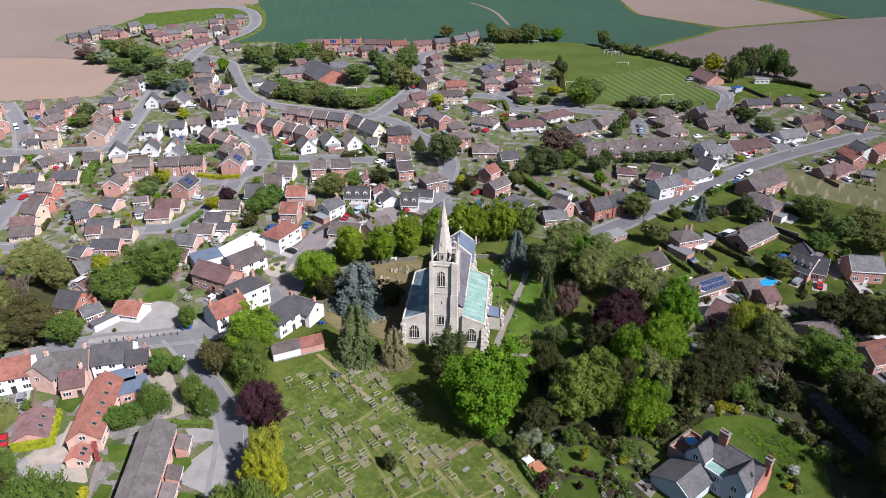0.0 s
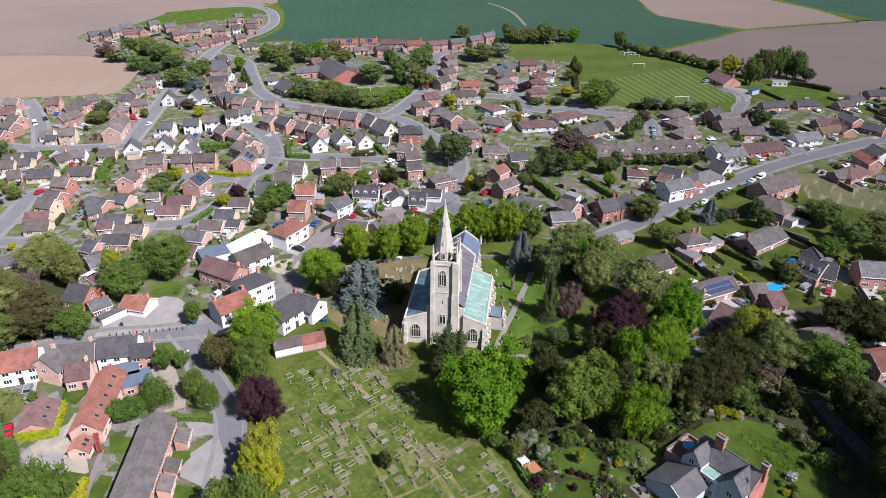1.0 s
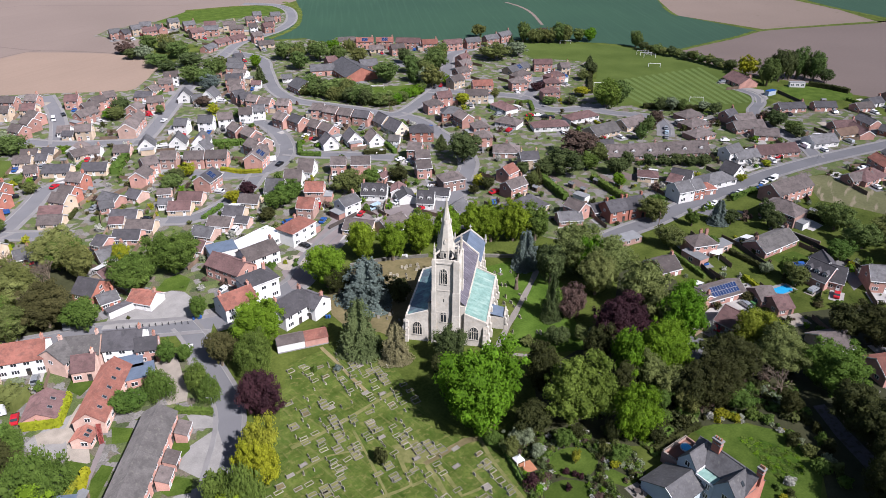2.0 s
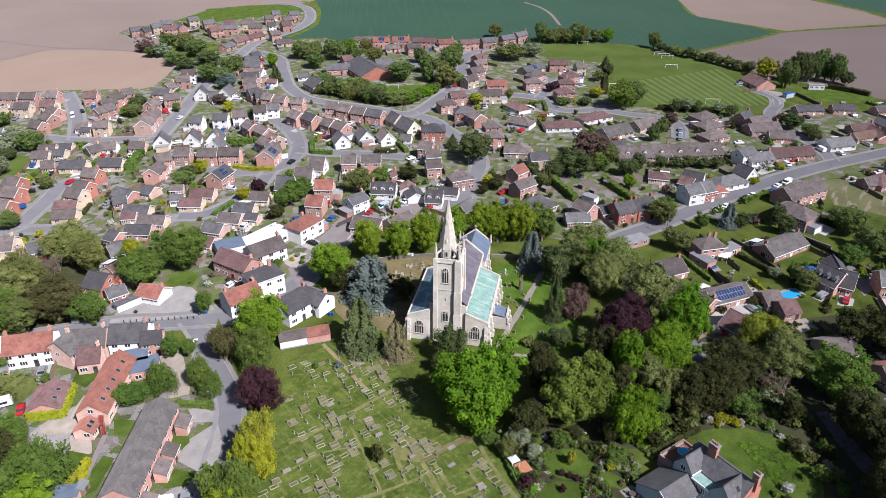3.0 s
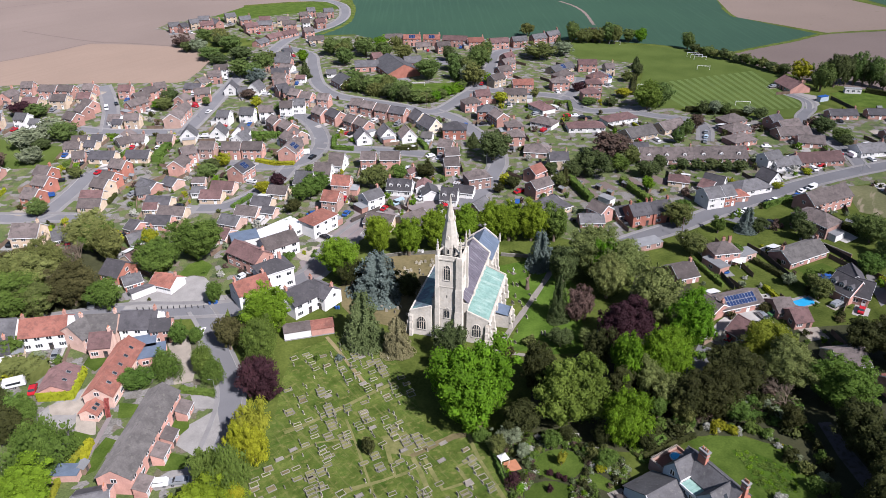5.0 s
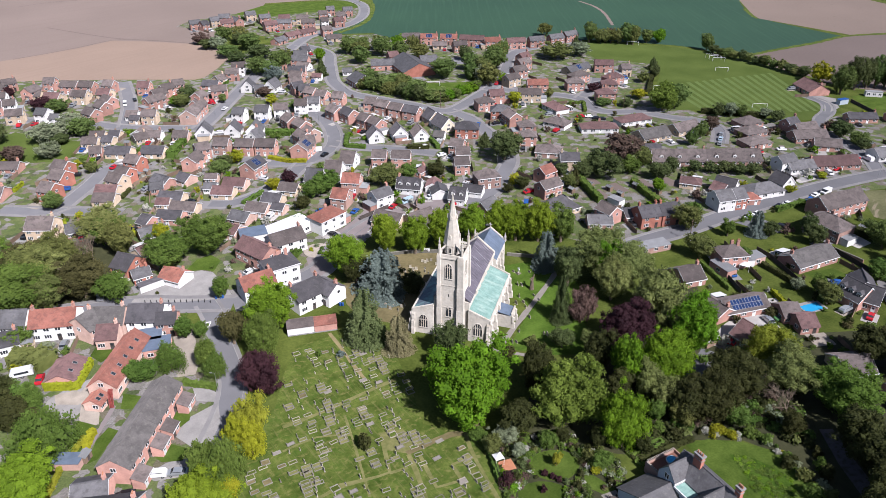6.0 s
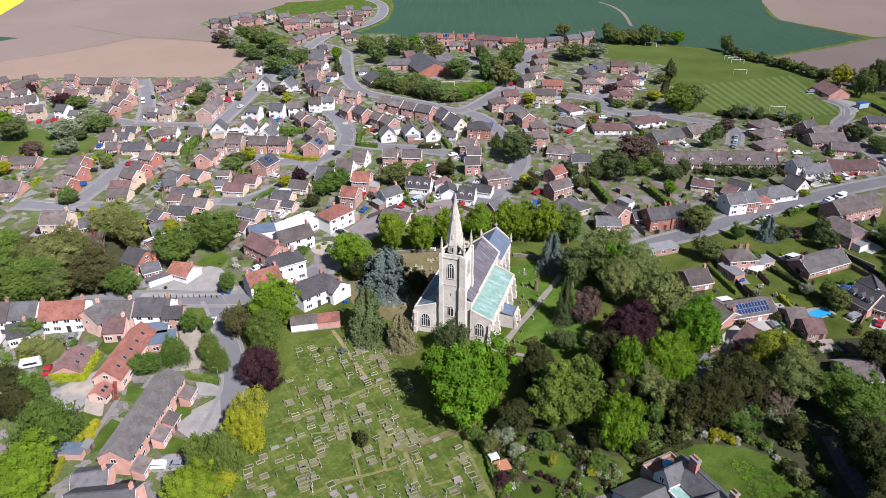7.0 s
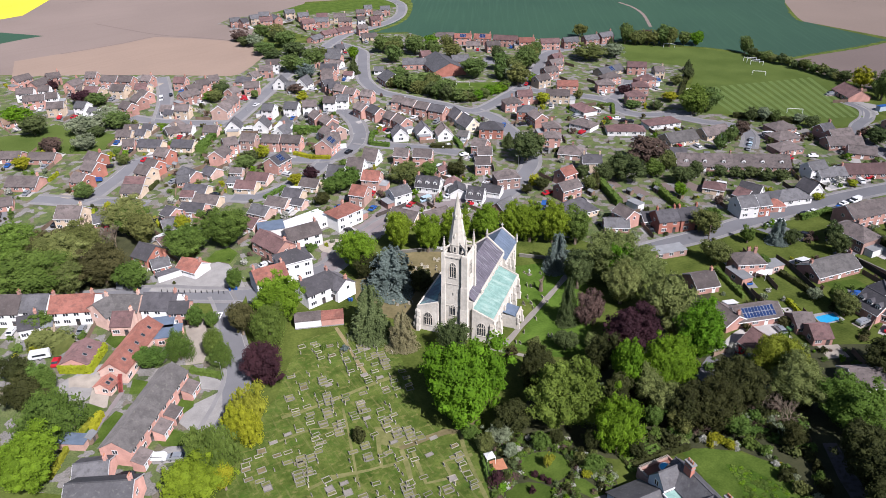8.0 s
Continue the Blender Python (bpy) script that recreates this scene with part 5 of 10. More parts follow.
for k, (sx, sy, turn) in enumerate(((-1, 0, -90), (0, -1, 0), (0, 1, 180), (1, 0, 90))):
    off = TH + 0.01
    side = 0.55 if sx == -1 else 0.0
    at = lambda z: pose(TX + sx * off, TY + sy * off + side, z, 0, 0, turn)
    arch_window("belfry_window", 1.75, 4.6, church, at(19.3), 3)
    if sx == -1:
        arch_window("west_window", 1.5, 3.4, church, at(7.0), 2)
        part("door", Build().box(-0.8, 0.8, -0.05, 0.1, 0, 2.6).mesh("door", [darktimber]), church, "dark oak west door", pose(TX + sx * (TH + 0.27), TY + side, 0.3, 0, 0, turn))
        part("slit", Build().box(-0.12, 0.12, -0.02, 0.1, 0, 0.9).mesh("slit", [glass]), church, m=at(13.5))
# spire: an octagon with an open drum of arches at its foot
SX, SY = 4.2, 0.65
b = Build().taper(8, SX, SY, TOP - 0.5, TOP + 2.2, 2.3, 2.3, turn=math.pi / 8).taper(8, SX, SY, TOP + 2.2, TOP + 2.4, 2.5, 2.45, turn=math.pi / 8)
spire = part("spire", b.taper(8, SX, SY, TOP + 2.4, 42.6, 2.4, 0.12, turn=math.pi / 8).taper(6, SX, SY, 42.6, 43.0, 0.2, 0.05).mesh("spire", [stone]), church)
for i in range(8):
    arch_window("lancet", 0.6, 1.7, spire, pose(SX, SY, TOP + 0.2, 0, 0, 45 * i) @ pose(0, -2.14, 0), 1)
for i in range(4):
    for z, q in ((TOP + 4.3, 2.1), (TOP + 9.6, 1.25)):
        part("lucarne", Build().prism([(-0.26, -0.2, 0), (0.26, -0.2, 0), (0.26, -0.2, 0.75), (0, -0.2, 1.25), (-0.26, -0.2, 0.75)][::-1], (0, 0.6, 0)).mesh("lucarne", [stone]), spire, m=pose(SX, SY, z, 0, 0, 90 * i) @ pose(0, -q * 0.93, 0))
    fly = Build().prism([(-0.14, -4.1, TOP + 1.4), (-0.14, -2.2, TOP + 2.3), (-0.14, -2.2, TOP + 1.8), (-0.14, -4.1, TOP + 0.8)], (0.28, 0, 0))
    part("flying_buttress", fly.mesh("flying_buttress", [stone]), church, m=pose(SX - 0.15, SY - 0.25, 0, 0, 0, 45 + 90 * i))
# nave with its clerestory
NE, NR, NX = 12.3, 16.6, 30.0
part("nave_wall", Build().prism([(TX + TH, 5.1, -0.4), (TX + TH, -5.1, -0.4), (TX + TH, -5.1, NE), (TX + TH, 0, NR), (TX + TH, 5.1, NE)], (NX - TX - TH, 0, 0)).mesh("nave_wall", [stone]), church)
part("nave_west_wall", Build().box(1.0, TX + TH, -5.1, -TH, -0.4, NE - 0.1).box(1.0, TX + TH, TH, 5.1, -0.4, NE - 0.1).mesh("nave_west_wall", [stone]), church)
for s in (-1, 1):
    r = part("nave_roof", sloped(1.2, NX - 0.3, 0, NR + 0.05, s * 5.35, NE - 0.1, 0.14, lead), church, "grey lead sheet nave roof with rolls")
    seams(r, 1.6, NX - 0.7, 0, NR + 0.17, s * 5.3, NE + 0.04, 0.62, lead)
    part("parapet", Build().box(TX + TH, NX, min(s * 5.3, s * 5.55), max(s * 5.3, s * 5.55), NE - 0.75, NE + 0.2).mesh("parapet", [stone]), church)
    for i in range(6):
        arch_window("clerestory_window", 1.5, 1.6, church, pose(9.4 + i * 3.6, s * 5.11, 10.3, 0, 0, 0 if s < 0 else 180), 3)
    part("coping", Build().prism([(NX - 0.35, 0, NR + 0.1), (NX - 0.35, s * 5.5, NE), (NX - 0.35, s * 5.5, NE + 0.45), (NX - 0.35, 0, NR + 0.6)], (0.5, 0, 0)).mesh("coping", [stone]), church)
part("cross", cross_mesh(), church, m=pose(NX - 0.1, 0, NR + 0.5))
# chancel
CE, CR, CX, CY = 9.6, 13.4, 43.2, -1.0
part("chancel_wall", Build().prism([(NX, CY + 4.9, -0.4), (NX, CY - 4.9, -0.4), (NX, CY - 4.9, CE), (NX, CY, CR), (NX, CY + 4.9, CE)], (CX - NX, 0, 0)).mesh("chancel_wall", [stone]), church)
for s in (-1, 1):
    r = part("chancel_roof", sloped(NX + 0.1, CX - 0.3, CY, CR + 0.05, CY + s * 5.1, CE - 0.05, 0.14, bluelead), church, "blue-grey slate chancel roof")
    seams(r, NX + 0.5, CX - 0.8, CY, CR + 0.17, CY + s * 5.05, CE + 0.09, 1.1, bluelead)
    part("coping", Build().prism([(CX - 0.35, CY, CR + 0.1), (CX - 0.35, CY + s * 5.3, CE - 0.2), (CX - 0.35, CY + s * 5.3, CE + 0.3), (CX - 0.35, CY, CR + 0.6)], (0.5, 0, 0)).mesh("coping", [stone]), church)
    for i in range(3):
        arch_window("chancel_window", 1.9, 4.6, church, pose(NX + 2.4 + i * 3.9, CY + s * 4.91, 3.2, 0, 0, 0 if s < 0 else 180), 3)
        buttress(church, NX + 0.5 + i * 3.9, CY + s * 4.9, 0 if s < 0 else 180, 8.2)
    part("pinnacle", pinnacle_mesh(2.8, 0.38), church, m=pose(CX - 0.3, CY + s * 5.0, CE))
    buttress(church, CX, CY + s * 4.3, 90, 8.6)
arch_window("east_window", 4.4, 6.6, church, pose(CX + 0.01, CY, 3.0, 0, 0, 90), 5)
part("cross", cross_mesh(1.1), church, m=pose(CX - 0.1, CY, CR + 0.5))
# aisles
AX, AV, AE, AT = 26.0, 11.3, 7.5, 9.9
for s, cover, word in ((-1, copper, "pale green verdigris copper aisle roof with seams"), (1, greenlead, "blue-grey lead aisle roof with green stains and seams")):
    o = [(0.3, s * 5.0, -0.4), (0.3, s * AV, -0.4), (0.3, s * AV, AE), (0.3, s * 5.0, AT)]
    part("aisle_wall", Build().prism(o if s < 0 else o[::-1], (AX - 0.3, 0, 0)).mesh("aisle_wall", [stone]), church)
    r = part("aisle_roof", sloped(0.75, AX - 0.35, s * 5.12, AT + 0.12, s * (AV - 0.3), AE + 0.12, 0.12, cover), church, word)
    seams(r, 1.2, AX - 0.8, s * 5.2, AT + 0.2, s * (AV - 0.4), AE + 0.25, 1.25, cover)
    part("parapet", Build().box(0.3, AX, min(s * (AV - 0.3), s * (AV + 0.12)), max(s * (AV - 0.3), s * (AV + 0.12)), AE - 0.4, AE + 0.42).mesh("parapet", [stone]), church)
    for x in (0.25, AX - 0.4):
        o = [(x, s * 5.1, AT), (x, s * AV, AE), (x, s * AV, AE + 0.5), (x, s * 5.1, AT + 0.5)]
        part("coping", Build().prism(o if s > 0 else o[::-1], (0.5, 0, 0)).mesh("coping", [stone]), church)
    for i in range(5):
        if not (s < 0 and i == 2):
            arch_window("aisle_window", 2.3, 3.7, church, pose(2.9 + i * 5.0, s * (AV + 0.01), 2.3, 0, 0, 0 if s < 0 else 180), 3)
        buttress(church, 0.6 + i * 5.0, s * AV, 0 if s < 0 else 180, 6.9)
    buttress(church, AX - 0.6, s * AV, 0 if s < 0 else 180, 6.9)
    arch_window("aisle_west_window", 2.5, 4.2, church, pose(0.29, s * 7.9 + 0.1, 2.2, 0, 0, -90), 4)
    arch_window("aisle_east_window", 2.5, 4.2, church, pose(AX + 0.01, s * 8.3, 2.2, 0, 0, 90), 4)
    buttress(church, 0.3, s * (AV - 0.45), -90, 6.6)
    part("plinth", Build().box(0.1, AX + 0.2, min(s * (AV - 0.1), s * (AV + 0.2)), max(s * (AV - 0.1), s * (AV + 0.2)), -0.4, 0.9).mesh("plinth", [stone]), church)
# south porch with a low lead roof
part("porch", Build().box(9.6, 14.2, -15.6, -AV, -0.4, 4.1).box(9.6, 14.2, -15.6, -15.2, 4.1, 4.9).mesh("porch", [stone]), church)
part("porch_roof", sloped(9.4, 14.4, -AV, 5.0, -15.2, 4.3, 0.12, bluelead), church, "blue-grey lead porch roof")
part("porch_arch", Build().prism([(-0.9, -0.05, 0), (0.9, -0.05, 0), (0.9, -0.05, 1.9), (0, -0.05, 3.1), (-0.9, -0.05, 1.9)][::-1], (0, 0.12, 0)).mesh("porch_arch", [darktimber]), church, m=pose(11.9, -15.62, 0.2))
for x in (9.8, 14.0):
    buttress(church, x, -15.6, 0, 3.9, 0.7, 0.8, 2)

# ---- ground and fields ----
sheet("ground", [(-1500, -1200), (2200, -1200), (2200, 2400), (-1500, 2400)], 0.0, grass, "grassy village ground with worn patches", "ground")
sheet("ploughed_field", [(-165.2, 533.7), (-39.6, 484.4), (14.6, 461.9), (56.0, 439.9), (95.0, 418.2), (104.3, 427.1), (123.6, 456.4), (124.5, 470.3), (110.5, 506.7), (152.4, 533.1), (170.7, 566.3), (193.8, 619.0), (268.5, 902.7), (-343.4, 1284.2)], 0.0165, soil, "bare pale brown ploughed field", "field")
sheet("ploughed_field", [(-26.6, 514.3), (18.9, 526.4), (39.0, 532.1), (62.8, 543.8), (87.0, 526.8), (108.8, 507.7), (122.1, 488.9), (124.5, 470.3), (122.4, 457.1), (110.8, 435.7), (99.2, 419.5), (93.4, 417.9), (55.9, 438.7), (14.4, 459.4), (-26.2, 474.8)], 0.021, soil_warm, "smooth tan ploughed field beside the houses", "field")
sheet("hamlet_ground", [(109.8, 566.0), (121.9, 580.5), (160.4, 592.2), (178.8, 570.9), (215.7, 570.4), (260.8, 566.2), (252.9, 539.5), (229.5, 511.2), (195.8, 493.7), (166.5, 480.9), (154.6, 519.4), (128.8, 543.6)], 0.03, gardens, "mixed garden ground of the far houses", "gardens")
sheet("gardens", [(-115.6, 508.3), (-39.6, 483.1), (14.5, 460.6), (94.8, 417.0), (124.8, 455.6), (149.6, 477.0), (185.4, 488.2), (245.5, 466.8), (360.6, 403.3), (329.2, 341.1), (351.8, 314.1), (305.2, 265.8), (307.6, 230.3), (348.1, 192.7), (378.1, 197.2), (394.7, 167.7), (409.1, 126.0), (371.3, 108.7), (295.5, 131.3), (265.0, 135.6), (239.8, 137.1), (204.1, 137.9), (175.5, 142.0), (167.6, 156.6), (142.1, 183.8), (109.8, 192.7), (84.2, 173.1), (59.7, 171.4), (39.8, 178.5), (-3.3, 195.5), (-43.1, 205.1), (-85.7, 324.7)], 0.012, gardens, "mixed garden ground between the houses", "gardens")
sheet("gardens", [(-14.3, 198.5), (40.9, 164.1), (44.8, 147.5), (41.9, 131.0), (32.9, 114.6), (24.9, 94.7), (-16.3, 120.4)], 0.012, gardens, "mixed garden ground between the houses", "gardens")
sheet("crop_field", [(286.1, 602.7), (272.9, 566.9), (247.1, 523.4), (227.6, 503.5), (202.7, 487.3), (231.7, 475.4), (238.0, 451.5), (280.0, 429.2), (319.1, 408.8), (335.4, 410.7), (349.3, 386.0), (362.2, 380.0), (378.0, 362.3), (396.7, 343.0), (403.6, 331.3), (406.8, 316.6), (425.0, 300.0), (438.2, 300.6), (461.6, 300.7), (486.1, 300.7), (508.3, 302.9), (520.9, 303.4), (519.3, 310.7), (517.7, 333.8), (515.9, 358.3), (517.0, 380.0), (533.8, 404.2), (555.2, 428.8), (779.8, 641.8), (409.2, 872.8)], 0.0185, crop, "dark green young wheat field", "field")
sheet("paddock", [(160.6, 589.6), (192.3, 614.3), (230.4, 610.4), (248.8, 604.9), (269.3, 589.1), (260.0, 566.7), (241.5, 562.1), (214.9, 568.3), (191.4, 567.9), (177.5, 566.8)], 0.035, lawn, "green grass paddock behind the far houses", "field")
sheet("ploughed_field", [(559.3, 432.4), (514.6, 376.4), (528.3, 303.0), (591.4, 281.1), (696.8, 238.4), (599.7, 196.4), (627.1, 270.1), (648.2, 313.8), (657.1, 371.5), (789.8, 577.7), (779.8, 641.8)], 0.0205, tufted, "bare pale ploughed field with dark tufts", "field")
sheet("ploughed_field", [(425.0, 300.0), (438.2, 300.6), (461.6, 300.7), (486.1, 300.7), (508.3, 302.9), (520.9, 303.4), (587.7, 279.0), (704.2, 233.7), (452.5, 108.1), (422.0, 183.5), (427.9, 199.2), (415.5, 222.4), (411.0, 235.9), (413.7, 245.5), (412.0, 258.2), (412.0, 275.0), (412.2, 289.3)], 0.025, soil_dark, "bare brown ploughed field", "field")
sheet("crop_field", [(673.7, 376.8), (652.7, 316.4), (639.0, 251.4), (617.0, 203.9), (1073.1, 401.1), (801.2, 570.7)], 0.0245, crop, "dark green wheat field beyond the bank", "field")
sheet("rape_field", [(-117.3, 644.5), (-43.9, 661.9), (-28.1, 670.6), (-8.9, 735.8), (1.1, 910.1), (-183.8, 1052.7)], 0.04, rape, "bright yellow oilseed rape field", "field")
sheet("crop_field", [(-113.9, 623.3), (-40.8, 610.4), (-10.6, 583.5), (-24.5, 578.9), (-38.4, 571.0), (-106.1, 575.3)], 0.045, crop, "dark green strip of wheat", "field")
sheet("playing_field", [(346.1, 382.2), (358.9, 376.1), (374.6, 358.7), (393.3, 339.6), (400.1, 328.0), (402.2, 312.5), (412.2, 289.3), (412.0, 275.0), (412.0, 258.2), (406.8, 245.5), (385.9, 227.8), (384.0, 216.7), (379.1, 207.9), (372.7, 202.8), (358.6, 198.5), (346.2, 197.9), (339.4, 206.3), (333.2, 215.4), (323.6, 225.7), (315.7, 233.9), (301.7, 240.5), (294.9, 250.2), (303.6, 262.0), (339.5, 294.6), (353.9, 312.8), (338.8, 330.2), (328.3, 340.0), (331.0, 351.7), (331.2, 363.7)], 0.03, pitch_turf, "mown green playing field with a football pitch", "field")
sheet("bowling_green", [(400.7, 212.4), (417.4, 209.5), (431.3, 199.6), (425.2, 181.5), (412.8, 174.5), (394.3, 188.2), (390.1, 195.3)], 0.04, lawn, "short mown bowling green", "field")
sheet("churchyard", [(64.0, 141.8), (75.8, 141.7), (80.1, 132.7), (86.2, 124.5), (84.3, 112.1), (80.7, 97.5), (87.6, 91.0), (90.0, 85.2), (88.3, 74.2), (80.0, 60.3), (32.6, 89.9), (38.9, 108.9), (51.2, 120.5), (56.9, 131.8)], 0.03, meadow, "rough churchyard grass with worn paths", "churchyard")
sheet("churchyard", [(86.9, 165.5), (101.1, 175.0), (113.3, 174.0), (127.6, 166.4), (122.9, 157.1), (107.2, 141.7), (94.1, 131.6), (90.9, 139.9), (84.3, 146.7), (83.8, 155.3)], 0.036, parched, "dry churchyard grass beside the church", "churchyard")
sheet("undergrowth", [(114.2, 100.1), (131.9, 101.3), (145.7, 102.6), (177.2, 127.5), (189.9, 119.6), (166.8, 86.3), (191.7, 78.7), (219.3, 66.6), (226.2, 49.2), (154.4, 14.0), (131.4, 28.3), (142.5, 36.7), (149.5, 47.0), (143.9, 57.0), (133.2, 63.0), (119.8, 64.5), (110.5, 71.3), (100.7, 84.0)], 0.028, litter, "ivy and leaf litter with tree shade painted into its colour", "undergrowth")
sheet("undergrowth", [(-19.5, 245.9), (6.0, 235.1), (25.2, 235.8), (33.1, 228.5), (24.7, 210.2), (17.2, 192.7), (5.5, 196.5), (-19.7, 208.9)], 0.028, litter, "ivy and leaf litter with tree shade painted into its colour", "undergrowth")
sheet("green", [(-25.7, 362.4), (-12.2, 360.7), (-1.5, 370.3), (9.2, 355.2), (25.0, 342.1), (25.3, 324.1), (13.5, 320.0), (-5.3, 327.2), (-24.4, 338.1)], 0.03, pitch_turf, "open mown green with a few trees", "green")
sheet("ploughed_field", [(172.7, 664.2), (194.5, 621.4), (232.2, 615.2), (273.4, 598.4), (288.3, 607.6), (409.2, 872.8), (277.1, 955.2)], 0.0145, soil, "bare pale ploughed field beyond the far lane", "field")

# ---- roads ----
road("road", [(178.6, 141.1), (191.4, 141.8), (210.9, 141.4), (230.3, 142.5), (256.8, 142.6), (281.3, 142.2), (308.6, 139.7), (337.8, 134.9), (376.2, 127.6)], 6.4, 1.4, "grey asphalt village road", 0.03)
road("road", [(53.7, 171.6), (59.6, 171.1), (73.3, 174.4), (83.9, 178.1), (93.5, 187.7), (107.9, 197.9), (119.6, 203.1)], 6.5, 1.7, "grey asphalt village road", 0.031)
road("road", [(-11.6, 197.5), (5.0, 191.9), (26.2, 186.0), (39.8, 178.5), (53.7, 171.6)], 6, 1.7, "grey asphalt village road", 0.032)
road("road", [(46.5, 175.7), (47.0, 167.4), (45.8, 157.9), (45.5, 149.3), (44.9, 138.7), (42.9, 130.4), (39.3, 122.9), (34.5, 115.2), (29.9, 106.9), (26.6, 100.1)], 5.5, 1.2, "grey asphalt village road", 0.033)
road("road", [(148.4, 197.6), (162.6, 201.3), (177.1, 213.9), (188.7, 226.3), (195.7, 243.5), (198.6, 264.6), (200.3, 282.8), (196.7, 297.4)], 6, 1.7, "grey asphalt village road", 0.031)
road("road", [(174.2, 468.8), (182.7, 439.1), (174.8, 412.1), (165.2, 382.4), (162.4, 367.2), (163.3, 349.5), (172.6, 333.2), (184.1, 315.9), (196.7, 297.4), (223.8, 311.7), (244.4, 326.4), (264.9, 348.4), (286.0, 374.7), (301.3, 382.4), (317.4, 383.2), (341.1, 385.3)], 6, 1.7, "grey asphalt village road", 0.03)
road("road", [(244.2, 619.7), (255.8, 609.4), (264.7, 597.9), (264.8, 571.9), (250.0, 536.3), (231.8, 514.3), (211.5, 500.5), (191.2, 490.5), (178.1, 477.4), (161.7, 455.6), (135.8, 421.6), (116.4, 393.3), (97.5, 362.3), (84.4, 341.4), (77.0, 331.3)], 6, 1.7, "grey asphalt village road", 0.032)
road("road", [(129.0, 335.4), (135.0, 323.5), (134.7, 304.4), (129.4, 284.8), (120.3, 272.8), (109.1, 267.7), (95.9, 273.0), (85.2, 281.9)], 6, 1.7, "grey asphalt village road", 0.033)
road("road", [(109.1, 267.7), (96.4, 253.5), (81.5, 244.0), (70.8, 241.3), (62.4, 245.5)], 5.5, 1.7, "grey asphalt village road", 0.034)
road("road", [(127.8, 282.4), (137.5, 271.5), (149.9, 262.2), (164.1, 248.6)], 5.5, 1.7, "grey asphalt village road", 0.035)
road("road", [(-4.7, 391.3), (23.2, 373.9), (45.3, 352.0), (65.8, 339.1), (77.9, 332.5)], 6, 1.7, "grey asphalt village road", 0.034)
road("road", [(55.7, 433.7), (54.6, 407.9), (52.2, 382.2), (46.5, 352.1)], 5.5, 1.7, "grey asphalt village road", 0.036)
road("road", [(-8.7, 277.8), (8.9, 267.9), (16.9, 276.1), (25.3, 288.8), (32.3, 300.1), (41.9, 302.4)], 6, 1.7, "grey asphalt village road", 0.031)
road("road", [(8.9, 267.9), (21.2, 260.2), (31.6, 252.6)], 5, 1.7, "grey asphalt village road", 0.036)
road("road", [(231.7, 324.0), (244.9, 309.5), (260.5, 293.6), (268.8, 280.2), (265.1, 265.5), (268.3, 255.8), (282.1, 249.4), (294.8, 245.9)], 5.5, 1.7, "grey asphalt village road", 0.036)
road("road", [(268.8, 280.2), (286.9, 292.1), (301.8, 306.8)], 5, 1.7, "grey asphalt village road", 0.037)
road("road", [(282.7, 248.0), (290.5, 233.6), (300.6, 220.2), (297.3, 208.6), (284.5, 196.6)], 5, 1.7, "grey asphalt village road", 0.038)
road("road", [(379.6, 224.3), (377.7, 211.1), (367.3, 201.7), (352.3, 195.1), (339.2, 182.5), (334.1, 167.5), (327.2, 151.6), (318.0, 140.4)], 5, 1.2, "grey asphalt village road", 0.036)
sheet("square", [(82.0, 186.9), (94.2, 196.5), (107.0, 205.6), (116.7, 213.9), (134.3, 217.1), (144.3, 212.1), (152.9, 200.7), (144.6, 187.6), (132.0, 189.0), (111.3, 195.7), (99.5, 189.4), (90.7, 181.4), (83.5, 171.5), (80.3, 175.5)], 0.05, setts, "reddish paved village square used for parking", "square")
sheet("car_park", [(26.4, 186.9), (33.2, 197.1), (49.4, 196.0), (52.4, 192.9), (54.0, 184.1), (54.6, 174.6), (40.1, 179.7)], 0.05, hardcore, "pale grey open car park", "car park")
sheet("drive", [(162.6, 51.0), (165.6, 49.6), (161.6, 41.9), (157.0, 31.0), (154.5, 22.1), (149.4, 22.2), (152.8, 32.6), (157.0, 41.8)], 0.05, lane, "tarmac drive with dappled tree shade painted into its colour", "drive")

# ---- houses ----
house(199.3, 151.8, -13, 7.9, 8, 2, "dark", "orange", trim=False, chimney=2)
house(207.5, 149.8, -13, 8.1, 8, 2, "dark", "orange", trim=False, chimney=2)
house(233.8, 148.3, -12, 8.1, 8, 2, "grey", "white", chimney=0)
house(239.5, 147.0, -11, 5.0, 8, 2, "grey", "orange", chimney=0)
house(246.2, 146.7, -21, 7.5, 6, 1, "red", "red", hip=True, chimney=0, pitch=30)
house(256.9, 149.4, -10, 15.2, 9, 1, "grey", "white", hip=True, chimney=0, pitch=30)
house(245.6, 157.3, -65, 8.1, 7, 1.5, "dark", "white", chimney=0, pitch=45)
house(242.8, 157.7, -73, 5.5, 7, 1, "plum", "red", chimney=0, pitch=30)
house(237.5, 167.9, -49, 8.0, 6.5, 1, "plum", "buff", hip=True, chimney=0, pitch=30)
house(250.4, 115.0, -88, 13.7, 9, 2, "brown", "brown", hip=True)
house(203.6, 116.8, -20, 9.0, 7.5, 2, "brown", "red", hip=True, chimney=2)
house(227.2, 104.9, -3, 17.7, 9, 1, "taupe", "red", chimney=2, pitch=30)
house(185.7, 95.8, -12, 14.4, 8, 1, "brown", "red", solar=20, chimney=0, pitch=30)
house(177.2, 97.5, -89, 8.3, 8, 1, "brown", "red", pitch=30)
house(194.7, 87.0, -19, 5.7, 7.5, 1, "brown", "red", trim=False, chimney=0, pitch=30)
